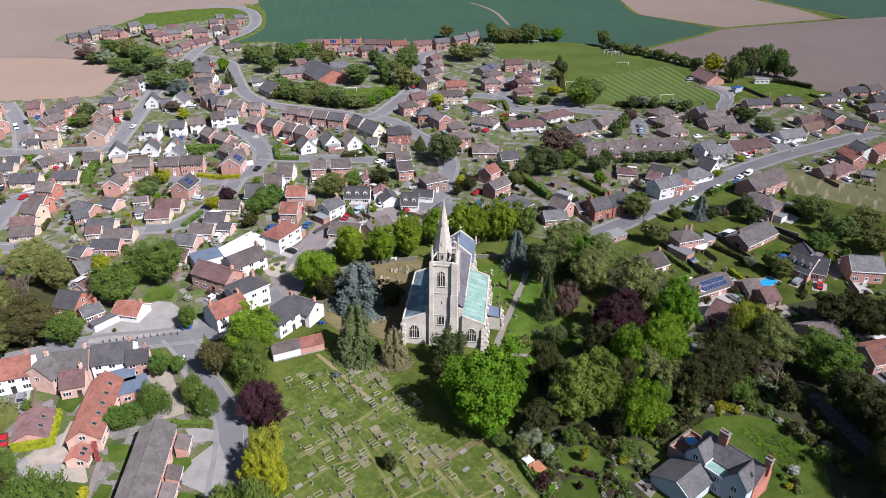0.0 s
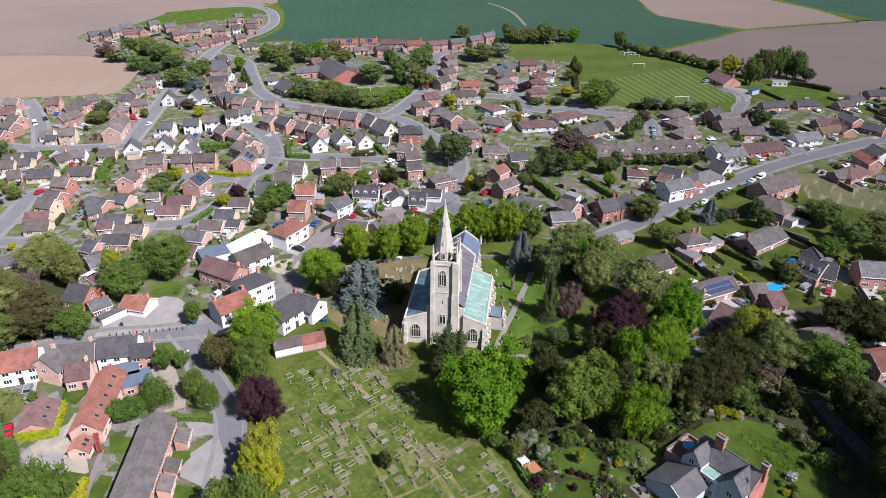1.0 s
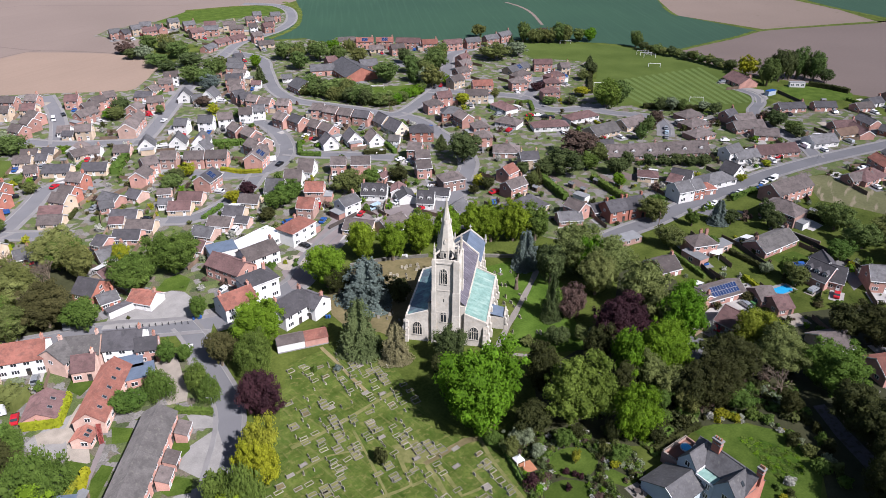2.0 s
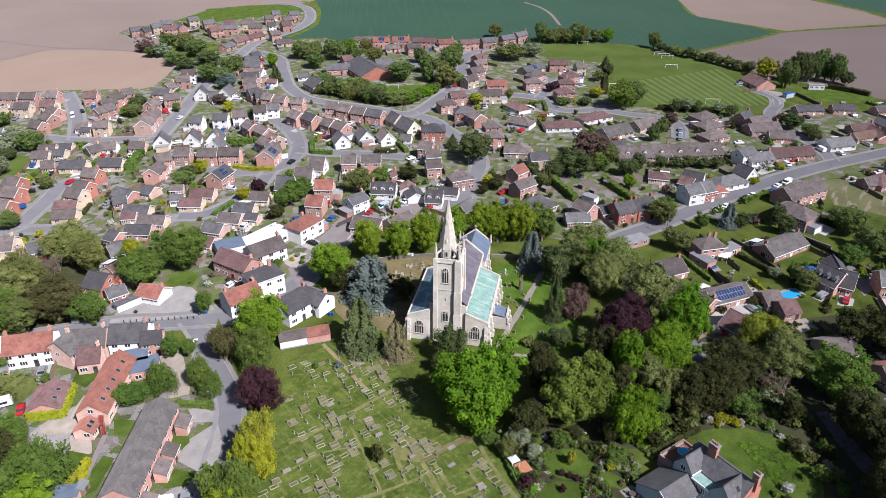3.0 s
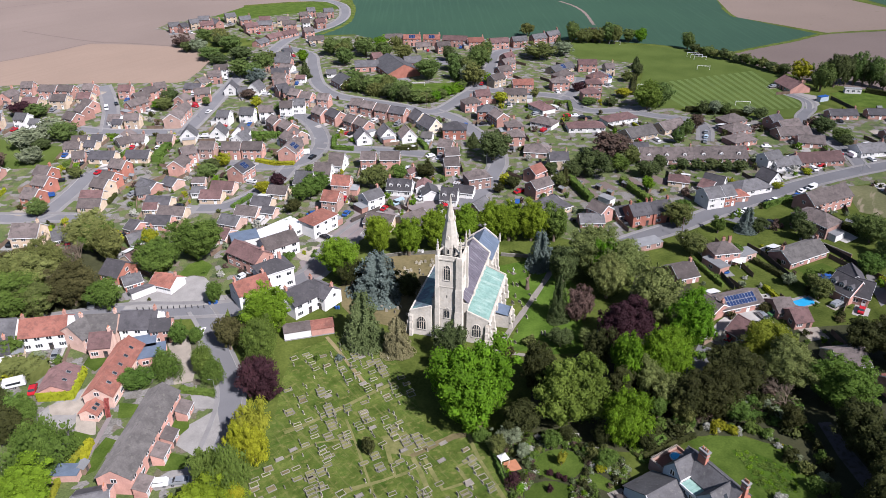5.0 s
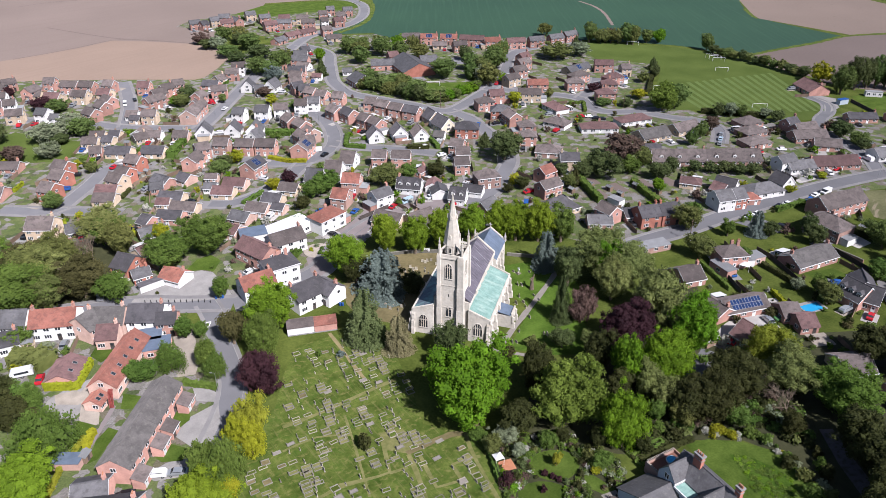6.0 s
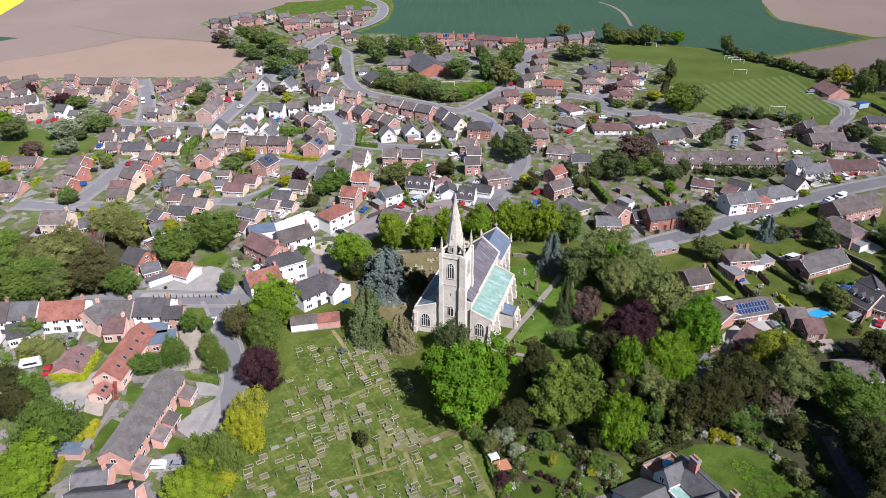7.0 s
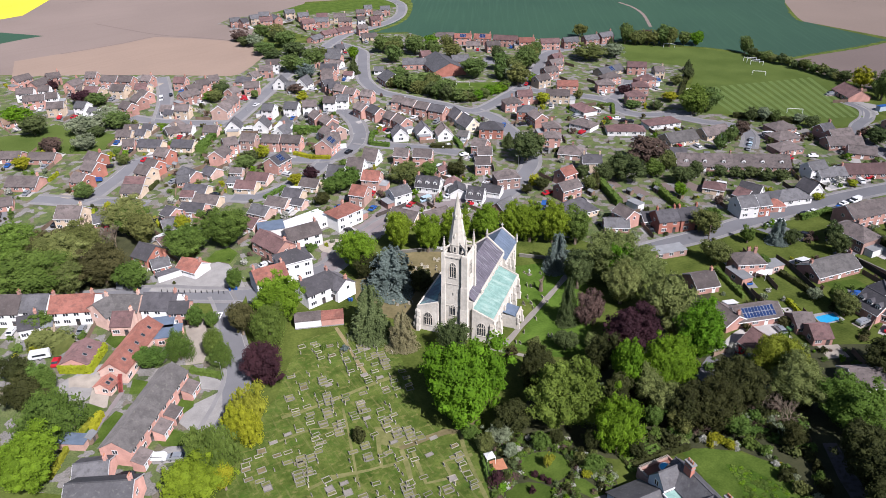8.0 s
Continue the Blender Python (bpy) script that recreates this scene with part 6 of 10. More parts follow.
house(194.5, 81.2, -19, 5.6, 7.5, 1, "plum", "red", trim=False, chimney=0, pitch=30)
house(175.7, 84.0, -87, 5.7, 9, 1, "plum", "red", pitch=36, chimney=0)
house(219.5, 82.5, -89, 8.0, 9, 1.5, "dark", "red", pitch=40, eaves=3.2, dormer=3, chimney=0)
house(221.7, 78.6, -66, 5.0, 8, 1.5, "dark", "red", pitch=42, eaves=3.2, chimney=0)
house(226.5, 85.2, -134, 8.1, 7, 1.5, "dark", "red", pitch=38, eaves=3, chimney=0)
house(29.0, 207.7, -52, 7.3, 9, 1.5, "dark", "orange", trim=False, chimney=0, fine=True)
house(18.5, 437.2, -25, 6.2, 6.8, 2, "brown", "red", chimney=0)
house(27.9, 424.5, -36, 9.7, 6.8, 2, "brown", "red", chimney=0)
house(36.4, 419.6, -36, 8.5, 6.8, 2, "brown", "red", chimney=0)
house(47.3, 415.6, -38, 6.2, 6.8, 2, "brown", "red")
house(18.2, 405.1, -36, 8.7, 6.8, 2, "plum", "buff", chimney=0)
house(31.5, 403.1, -32, 7.6, 6.8, 2, "brown", "buff", chimney=0)
house(43.4, 399.7, -32, 6.4, 6.8, 2, "plum", "buff", chimney=0)
house(43.3, 386.3, -62, 6.9, 6.8, 2, "brown", "red")
house(39.5, 378.0, -64, 6.8, 6.8, 2, "brown", "red", chimney=0)
house(33.5, 369.0, -58, 7.2, 6.8, 2, "brown", "red", chimney=0)
house(12.3, 379.9, -38, 6.2, 6.8, 2, "grey", "white", chimney=0)
house(17.2, 377.2, -32, 5.0, 5.5, 1, "grey", "white", chimney=0, pitch=30)
house(63.9, 403.4, -29, 6.7, 6.8, 2, "plum", "red")
house(76.5, 344.2, 61, 9.0, 8, 2, "brown", "pink", chimney=0)
house(83.2, 357.5, 35, 6.2, 6.8, 2, "brown", "red", chimney=0)
house(86.7, 370.7, 39, 6.2, 6.8, 2, "brown", "red")
house(33.2, 339.3, -26, 7.0, 7.0, 1, "brown", "buff", chimney=0, pitch=30)
house(40.6, 337.6, -29, 5.1, 6, 1, "dark", "buff", chimney=0, pitch=30)
house(29.4, 332.8, -25, 7.0, 7.0, 1, "brown", "buff", pitch=30)
house(36.8, 331.1, -32, 5.0, 6, 1, "dark", "buff", chimney=0, pitch=30)
house(51.8, 334.8, 54, 8.0, 7, 1, "brown", "white", pitch=30)
house(56.8, 327.4, -26, 6.2, 7.0, 1, "brown", "white", pitch=30)
house(67.6, 321.4, -28, 7.0, 7.0, 1, "brown", "pink", pitch=30)
house(30.2, 319.2, -13, 5.0, 7.0, 1, "brown", "red", chimney=0, pitch=30)
house(39.5, 313.4, -31, 10.8, 7.5, 1, "dark", "buff", chimney=0, pitch=30)
house(53.0, 306.6, -32, 10.2, 7.5, 1, "dark", "buff", chimney=0, pitch=30)
house(43.4, 300.9, -27, 5.0, 7.0, 1, "brown", "pink", chimney=0, pitch=30)
house(51.8, 362.8, -27, 5.8, 7.0, 1, "brown", "white", chimney=0, pitch=30)
house(59.9, 358.2, -29, 5.0, 7.0, 1, "brown", "buff", chimney=0, pitch=30)
house(52.1, 355.9, -32, 5.0, 5, 1, "dark", "buff", chimney=0, pitch=30)
house(105.4, 405.7, 22, 6.0, 7.0, 1, "brown", "buff", pitch=30)
house(98.4, 396.4, -36, 9.4, 7.0, 1, "dark", "red", chimney=0, pitch=30)
house(98.5, 376.7, -16, 8.2, 6.8, 2, "brown", "red", chimney=0)
house(115.4, 381.4, 66, 8.0, 7.2, 1.5, "grey", "white", chimney=0, pitch=45)
house(127.4, 375.3, 46, 9.0, 7.2, 1.5, "grey", "white", chimney=0, pitch=45)
house(144.2, 382.4, -43, 7.5, 6.8, 2, "brown", "red")
house(140.2, 371.8, -20, 6.4, 6.8, 2, "brown", "red", chimney=0)
house(137.7, 361.7, 3, 6.2, 6.8, 2, "dark", "red", chimney=0)
house(139.5, 355.7, -19, 6.2, 6.8, 2, "dark", "red", chimney=0)
house(141.2, 349.1, -55, 6.3, 6.8, 2, "brown", "red", chimney=0)
house(144.6, 341.2, -49, 6.2, 6.8, 2, "brown", "red", chimney=0)
house(151.1, 333.9, -41, 6.2, 6.8, 2, "brown", "red", chimney=0)
house(98.4, 333.7, -37, 6.2, 6.8, 2, "grey", "white", chimney=0)
house(109.5, 331.3, -34, 7.1, 6.8, 2, "grey", "white", chimney=0)
house(118.4, 330.5, -16, 7.1, 6.8, 2, "brown", "white", chimney=0)
house(129.8, 332.0, -27, 6.4, 6.8, 2, "brown", "white", chimney=0)
house(136.5, 332.3, -23, 6.2, 6.8, 2, "grey", "white", chimney=0)
house(77.9, 320.4, 69, 8.0, 7.2, 1.5, "grey", "white", chimney=0, pitch=45)
house(90.6, 315.8, 62, 8.0, 7.2, 1.5, "grey", "white", chimney=0, pitch=45)
house(99.9, 311.5, 61, 8.0, 7.2, 1.5, "grey", "white", chimney=0, pitch=45)
house(80.6, 295.4, -32, 6.6, 6.8, 2, "brown", "brown", chimney=0)
house(89.5, 289.3, -32, 8.2, 6.8, 2, "brown", "red", chimney=0)
house(97.6, 284.8, -32, 8.9, 6.8, 2, "brown", "red", chimney=0)
house(71.4, 294.1, 5, 6.2, 6.8, 2, "brown", "red", chimney=0)
house(117.3, 311.8, -83, 8.0, 6.8, 2, "brown", "red")
house(120.1, 302.5, -79, 8.0, 6.8, 2, "brown", "red")
house(120.2, 290.3, -79, 7.0, 6.8, 2, "brown", "pink", chimney=0)
house(115.6, 287.3, -79, 8.0, 6.8, 2, "brown", "red")
house(111.1, 274.7, 47, 9.0, 8, 2, "brown", "red", chimney=0, solar=8)
house(141.3, 314.0, -76, 8.0, 6.8, 2, "brown", "red", chimney=0)
house(145.9, 306.7, -75, 8.0, 6.8, 2, "dark", "red", chimney=0)
house(124.8, 254.1, -43, 6.4, 8, 1.5, "brown", "white", chimney=0, pitch=45)
house(146.6, 276.3, -103, 8.0, 7.2, 1.5, "dark", "white", chimney=0, pitch=45)
house(158.0, 274.7, -102, 8.5, 7.2, 1.5, "dark", "white", chimney=0, pitch=45)
house(165.7, 268.2, -103, 8.5, 7.2, 1.5, "brown", "white", chimney=0, pitch=45)
house(162.5, 317.2, -42, 6.2, 6.8, 2, "brown", "red", chimney=0)
house(166.1, 309.7, -59, 7.5, 6.8, 2, "brown", "red", chimney=0)
house(170.1, 302.0, -55, 7.1, 6.8, 2, "brown", "red", chimney=0)
house(174.9, 294.7, -54, 8.2, 6.8, 2, "dark", "red", chimney=0)
house(152.4, 287.3, -78, 7.6, 6.8, 2, "brown", "red", chimney=0)
house(149.9, 295.0, -71, 6.2, 6.8, 2, "brown", "red", chimney=0)
house(181.6, 286.3, -89, 8.0, 7.2, 1.5, "dark", "buff", chimney=0, pitch=45)
house(181.6, 274.5, -86, 10.0, 8, 1.5, "dark", "cream", chimney=0, pitch=45)
house(173.6, 263.2, -40, 5.0, 6, 1, "taupe", "white", chimney=0, pitch=30)
house(187.1, 260.9, -32, 11.0, 8, 2, "dark", "orange", hip=True, chimney=0)
house(214.3, 289.9, -11, 8.9, 6.8, 2, "brown", "red", hip=True)
house(225.9, 297.3, -16, 8.0, 6.8, 2, "plum", "red")
house(214.5, 274.5, -32, 9.9, 7.5, 2, "grey", "orange", hip=True, chimney=0)
house(214.7, 264.7, -96, 9.0, 6.8, 2, "brown", "red", chimney=0)
house(213.3, 249.9, -20, 8.0, 6.8, 2, "brown", "red", hip=True)
house(206.5, 238.7, -32, 7.8, 6.8, 2, "brown", "red", hip=True, chimney=0)
house(172.3, 243.8, -46, 6.2, 6.8, 2, "brown", "red")
house(169.7, 234.6, -24, 6.1, 6.8, 2, "brown", "red")
house(163.6, 224.8, -23, 6.2, 6.8, 2, "brown", "red", chimney=0)
house(136.6, 248.4, -32, 6.2, 6.8, 2, "brown", "red", chimney=0)
house(144.5, 243.5, -32, 8.0, 6.8, 2, "brown", "red", chimney=0)
house(246.1, 236.4, -27, 17.7, 7.5, 1, "plum", "white", hip=True, pitch=30)
house(267.8, 237.0, -8, 17.4, 7.5, 1, "plum", "white", hip=True, chimney=0, pitch=30)
house(261.2, 216.6, -4, 15.6, 10, 1, "taupe", "buff", chimney=0, pitch=30)
house(280.9, 216.0, 0, 14.4, 9, 1, "brown", "buff", chimney=0, pitch=30)
house(245.6, 270.7, -91, 13.1, 8, 1, "plum", "white", hip=True, chimney=0, pitch=30)
house(232.6, 251.1, -65, 11.7, 8, 1, "brown", "white", hip=True, pitch=30)
house(207.6, 223.4, -39, 11.6, 9, 1, "brown", "brown", hip=True, pitch=30)
house(205.9, 206.8, -26, 8.0, 7, 2, "dark", "buff", chimney=2)
house(276.4, 295.1, -22, 9.8, 6.8, 2, "brown", "red", hip=True, chimney=0)
house(291.3, 283.6, -32, 8.6, 6.8, 2, "plum", "red", hip=True)
house(278.3, 271.2, -23, 9.6, 6.8, 2, "plum", "red", hip=True)
house(314.2, 207.2, -8, 11.8, 9, 1, "brown", "red", hip=True, chimney=0, pitch=30)
house(305.5, 197.3, -6, 12.4, 9, 1, "brown", "red", hip=True, chimney=0, pitch=30)
house(295.9, 186.8, -8, 12.5, 9, 1, "brown", "red", hip=True, chimney=0, pitch=30)
house(16.0, 301.0, -46, 6.7, 7.5, 2, "brown", "orange")
house(14.4, 290.6, -47, 6.6, 7.5, 2, "brown", "orange", chimney=0)
house(9.9, 279.2, -46, 6.3, 7.5, 2, "brown", "orange", chimney=0)
house(43.4, 293.2, -48, 6.9, 6.8, 2, "brown", "orange")
house(37.9, 281.9, -51, 6.2, 6.8, 2, "brown", "orange", chimney=0)
house(34.3, 276.4, -50, 6.9, 6.8, 2, "brown", "buff", chimney=0)
house(29.9, 272.2, -30, 8.4, 7.0, 1, "plum", "buff", chimney=0, pitch=30)
house(28.2, 264.5, -29, 8.4, 7.0, 1, "brown", "buff", chimney=0, pitch=30)
house(6.0, 253.1, -34, 9.2, 8, 1, "brown", "buff", chimney=0, pitch=30)
house(50.7, 271.4, -61, 8.8, 7.0, 1, "grey", "red", chimney=0, pitch=30)
house(47.4, 266.3, -10, 5.0, 6, 1, "grey", "red", chimney=0, pitch=30)
house(59.3, 269.3, -57, 6.0, 7.0, 1, "dark", "pink", chimney=0, pitch=30)
house(51.2, 253.7, -35, 9.4, 7.0, 1, "dark", "buff", chimney=0, pitch=30)
house(47.4, 250.3, -29, 5.1, 5, 1, "plum", "buff", chimney=0, pitch=30)
house(53.6, 242.0, -36, 9.9, 7.0, 1, "brown", "buff", chimney=0, pitch=30)
house(47.7, 237.0, -35, 9.2, 7.0, 1, "dark", "red", chimney=0, pitch=30)
house(39.6, 237.1, -59, 5.0, 7.0, 1, "dark", "red", chimney=0, pitch=30)
house(40.6, 228.0, -15, 7.8, 7.0, 1, "brown", "red", chimney=0, pitch=30)
house(65.3, 283.0, 51, 8.0, 6.8, 2, "brown", "red", chimney=0)
house(86.0, 264.3, 38, 9.0, 7.5, 2, "dark", "red", chimney=0, solar=6)
house(76.1, 255.0, -36, 9.1, 7.0, 1, "plum", "pink", chimney=0, pitch=30)
house(69.9, 249.1, -33, 8.3, 7.0, 1, "plum", "buff", chimney=0, pitch=30)
house(66.4, 256.1, -26, 5.0, 5, 1, "grey", "white", chimney=0, pitch=30)
house(68.9, 265.5, -26, 5.0, 4.5, 1, "brown", "pink", chimney=0, pitch=30)
house(93.7, 239.7, -42, 7.7, 7.0, 1, "brown", "buff", chimney=0, pitch=30)
house(85.0, 233.1, -42, 7.5, 7.0, 1, "dark", "buff", chimney=0, pitch=30)
house(77.7, 228.0, -43, 8.5, 7.0, 1, "brown", "pink", chimney=0, pitch=30)
house(84.8, 224.8, -46, 5.0, 5, 1, "dark", "pink", chimney=0, pitch=30)
house(70.3, 223.8, -50, 7.7, 7.0, 1, "grey", "pink", chimney=0, pitch=30)
house(64.7, 215.5, -52, 7.0, 7.0, 1, "plum", "pink", chimney=0, pitch=30)
house(105.7, 242.9, -42, 7.1, 8, 1.5, "grey", "white", chimney=0, pitch=45)
house(115.4, 246.8, -39, 7.1, 8, 1.5, "brown", "white", chimney=0, pitch=45)
house(116.6, 230.4, -36, 7.1, 7.5, 2, "red", "brown", chimney=0)
house(107.6, 219.0, -43, 6.3, 7.5, 2, "red", "brown", chimney=0)
house(120.9, 212.6, 12, 7.8, 6.5, 2, "grey", "white")
house(136.0, 217.9, -39, 9.7, 6.6, 1.5, "dark", "white", dormer=3, chimney=2, pitch=45)
house(145.3, 215.4, 55, 7.0, 5.5, 1, "plum", "white", chimney=0, pitch=30)
house(144.5, 209.1, -110, 8.0, 6.5, 1, "grey", "white", chimney=0, pitch=30)
house(148.3, 200.4, -41, 6.4, 7, 1.5, "dark", "white", dormer=2, chimney=0, pitch=45)
house(156.8, 203.4, -44, 7.9, 6, 1, "dark", "white", chimney=0, pitch=30)
house(117.4, 196.7, -50, 10.6, 9, 1, "brown", "buff", pitch=28, chimney=0)
house(126.8, 191.0, 9, 10.1, 11, 1, "brown", "buff", pitch=30, chimney=0)
house(152.1, 185.4, 21, 7.7, 9.5, 1, "grey", "red", eaves=3, pitch=38, chimney=0)
house(166.0, 208.5, -12, 9.5, 7.5, 2, "brown", "brown", hip=True, chimney=0)
house(121.4, 550.0, -2, 7.5, 6.5, 2, "grey", "red", chimney=0, trim=False)
house(126.9, 544.4, 17, 5.5, 6.5, 2, "dark", "red", chimney=0, trim=False)
house(136.6, 553.8, 3, 6.6, 6.5, 2, "grey", "buff", chimney=0, trim=False)
house(143.0, 540.9, -9, 9.5, 6.5, 2, "plum", "red", trim=False)
house(145.8, 560.8, -18, 8.1, 6.5, 2, "grey", "red", chimney=0, trim=False)
house(151.1, 544.9, -79, 10.6, 6.5, 2, "dark", "red", trim=False)
house(166.0, 561.4, 0, 7.8, 6.5, 2, "grey", "buff", chimney=0, trim=False)
house(172.7, 545.2, -4, 8.4, 6.5, 2, "grey", "red", trim=False)
house(185.3, 536.1, -18, 8.2, 6.5, 2, "plum", "red", chimney=0, trim=False)
house(169.3, 519.1, 3, 9.7, 6.5, 2, "plum", "red", chimney=0, trim=False)
house(180.2, 521.0, -22, 11.3, 6.5, 2, "grey", "red", chimney=0, trim=False)
house(197.2, 528.8, -19, 9.1, 6.5, 2, "brown", "buff", trim=False)
house(196.5, 513.1, -21, 10.1, 6.5, 2, "brown", "red", chimney=0, trim=False)
house(163.2, 478.2, 34, 10.4, 7, 1, "grey", "red", pitch=30, chimney=0, trim=False)
house(176.1, 489.5, 23, 12.4, 7, 1, "plum", "red", pitch=30, trim=False)
house(188.6, 493.8, 21, 13.1, 7, 1, "plum", "red", pitch=30, trim=False)
house(216.3, 536.1, -13, 6.5, 6.5, 2, "brown", "red", chimney=0, trim=False)
house(227.4, 549.5, -11, 6.3, 6.5, 2, "grey", "red", chimney=0, trim=False)
house(238.5, 540.0, -15, 7.5, 6.5, 2, "grey", "red", chimney=0, trim=False)
house(226.7, 524.7, -14, 6.9, 6.5, 2, "brown", "red", chimney=0, trim=False)
house(208.8, 512.2, -11, 5.5, 6.5, 2, "brown", "white", chimney=0, trim=False)
house(218.1, 507.6, -1, 7.5, 6.5, 2, "plum", "red", chimney=0, trim=False)
house(199.9, 484.1, -2, 7.1, 6.5, 2, "brown", "red", chimney=0, trim=False)
house(199.1, 467.2, -14, 10.5, 7, 1, "brown", "buff", pitch=30, chimney=0, trim=False)
house(170.3, 445.0, 1, 5.5, 7, 1, "dark", "white", pitch=30, trim=False)
house(243.6, 435.6, -23, 17.7, 6.5, 2, "brown", "buff", hip=True, chimney=0, trim=False)
house(253.1, 426.8, -32, 11.5, 6.5, 2, "red", "red", solar=8, trim=False)
house(264.5, 419.7, -32, 11.5, 6.5, 2, "red", "red", solar=8, trim=False)
house(276.7, 409.2, -38, 16.5, 6.5, 2, "plum", "red", chimney=0, trim=False)
house(253.9, 413.3, -23, 9.5, 7, 1, "brown", "buff", pitch=30, trim=False)
house(261.4, 399.2, -12, 9.0, 6.5, 2, "brown", "red", chimney=0, trim=False)
house(286.1, 397.6, -23, 10.4, 6.5, 2, "red", "red", trim=False)
house(298.7, 388.8, -17, 12.7, 6.5, 2, "plum", "red", chimney=0, trim=False)
house(313.0, 385.6, -14, 10.3, 6.5, 2, "grey", "red", chimney=0, trim=False)
house(328.5, 384.7, -4, 10.6, 6.5, 2, "grey", "red", trim=False)
house(342.1, 387.2, 7, 11.1, 6.5, 2, "grey", "red", trim=False)
house(19.1, 414.4, -38, 9.4, 7, 1, "brown", "buff", pitch=30, chimney=0)
house(31.6, 412.2, -26, 9.7, 7, 1, "brown", "buff", pitch=30, chimney=0)
house(43.8, 408.1, -25, 8.3, 7, 1, "brown", "buff", pitch=30, chimney=0)
house(81.0, 399.1, 0, 5.9, 6.5, 2, "brown", "red", chimney=0)
house(73.8, 393.4, 22, 7.4, 6.5, 2, "brown", "red")
house(68.5, 386.2, 16, 7.7, 6.5, 2, "brown", "red", chimney=0)
house(64.4, 375.5, 26, 10.7, 6.5, 2, "brown", "red", chimney=0)
house(119.7, 418.2, -14, 8.0, 6.5, 2, "brown", "white", chimney=0, trim=False)
house(113.1, 406.9, -14, 7.4, 6.5, 2, "brown", "red", trim=False)
house(81.1, 351.6, 53, 10.4, 6.5, 2, "brown", "red")
house(145.7, 416.0, -18, 5.5, 6.5, 2, "brown", "red", chimney=0, trim=False)
house(161.3, 426.6, -22, 8.3, 6.5, 2, "grey", "red", chimney=0, trim=False)
house(157.3, 414.8, -39, 10.6, 6.5, 2, "grey", "red", chimney=0, trim=False)
house(154.3, 399.5, -50, 7.9, 6.5, 2, "brown", "white", chimney=0, trim=False)
house(147.8, 392.9, -25, 10.0, 6.5, 2, "dark", "red", chimney=0)
house(156.5, 383.0, -32, 5.5, 5, 1, "plum", "white", pitch=30, chimney=0)
house(119.7, 375.4, -8, 5.5, 7, 1, "grey", "buff", pitch=30, chimney=0)
house(58.6, 352.1, -25, 7.1, 6.5, 2, "brown", "buff", chimney=0)
house(97.1, 301.7, 44, 6.7, 6.6, 1.5, "grey", "white", pitch=45)
house(50.0, 327.5, 12, 6.1, 7, 1, "brown", "buff", pitch=30)
house(115.0, 280.2, -7, 6.6, 6.5, 2, "brown", "red")
house(96.3, 204.7, 22, 11.5, 7.6, 2, "red", "white", hip=True, eaves=5.4)
house(147.1, 230.3, 21, 5.5, 4, 1, "plum", "red", pitch=30)
house(281.6, 354.0, 13, 7.9, 6.5, 2, "plum", "red", trim=False)
house(273.8, 343.0, 6, 8.6, 6.5, 2, "brown", "red", trim=False)
house(262.5, 330.6, 2, 8.8, 6.5, 2, "brown", "red")
house(249.5, 318.5, 9, 8.8, 6.5, 2, "brown", "buff", chimney=0)
house(256.2, 302.5, -26, 11.4, 6.5, 2, "red", "red", chimney=0)
house(242.6, 290.5, -32, 12.4, 6.5, 2, "brown", "buff")
house(299.0, 322.6, 8, 17.9, 8, 1, "grey", "buff", pitch=30, solar=6, chimney=0, trim=False)
house(286.5, 305.0, 7, 12.1, 6.5, 2, "brown", "red", hip=True, chimney=0)
house(314.1, 316.3, -32, 11.0, 6.5, 2, "plum", "red", chimney=0, trim=False)
house(319.5, 303.2, -19, 5.8, 6.5, 2, "brown", "buff", trim=False)
house(301.2, 292.4, -1, 11.1, 6.5, 2, "plum", "red", hip=True)
house(189.2, 200.7, 12, 6.8, 6.5, 2, "red", "red", chimney=0)
house(182.4, 188.8, 5, 9.1, 6.5, 2, "brown", "red")
house(176.0, 175.1, 2, 16.1, 10, 1, "dark", "buff", hip=True, pitch=38)
house(188.7, 160.3, -83, 7.3, 6.5, 2, "brown", "red", chimney=0)
house(183.4, 158.7, -29, 8.7, 7, 1, "grey", "red", pitch=30, chimney=0)
house(196.8, 157.9, -13, 5.8, 7, 1, "dark", "red", pitch=30, chimney=0)
house(250.7, 189.3, -29, 23.1, 10, 1, "brown", "brown", pitch=36, dormer=3)
house(271.6, 178.3, -27, 23.5, 10, 1, "brown", "brown", pitch=36, dormer=3)
house(248.2, 202.6, -37, 8.0, 7, 1, "dark", "brown", pitch=30, chimney=0)
house(325.4, 192.2, -3, 6.8, 6.5, 2, "dark", "red")
house(325.1, 184.1, -11, 11.5, 6.5, 2, "brown", "red", chimney=0)
house(323.5, 180.1, -23, 15.9, 9, 1, "brown", "red", pitch=30)
house(321.6, 168.7, -43, 11.3, 8, 1, "brown", "red", pitch=30, chimney=0)
house(284.5, 161.8, -5, 8.5, 6.5, 2, "grey", "white", chimney=0)
house(289.2, 158.0, -16, 11.9, 8, 1, "grey", "white", pitch=30)
house(305.5, 153.9, -23, 20.4, 9, 1, "plum", "red", pitch=30, chimney=0)
house(334.8, 148.9, -20, 13.4, 9, 1, "grey", "white", pitch=30)
house(354.1, 147.7, -15, 12.7, 7, 1, "tan", "buff", pitch=30, chimney=0)
house(368.3, 184.8, -28, 14.2, 7, 1, "dark", "red", pitch=30)
house(384.6, 175.7, -36, 11.4, 7, 1, "dark", "red", pitch=30, chimney=0)
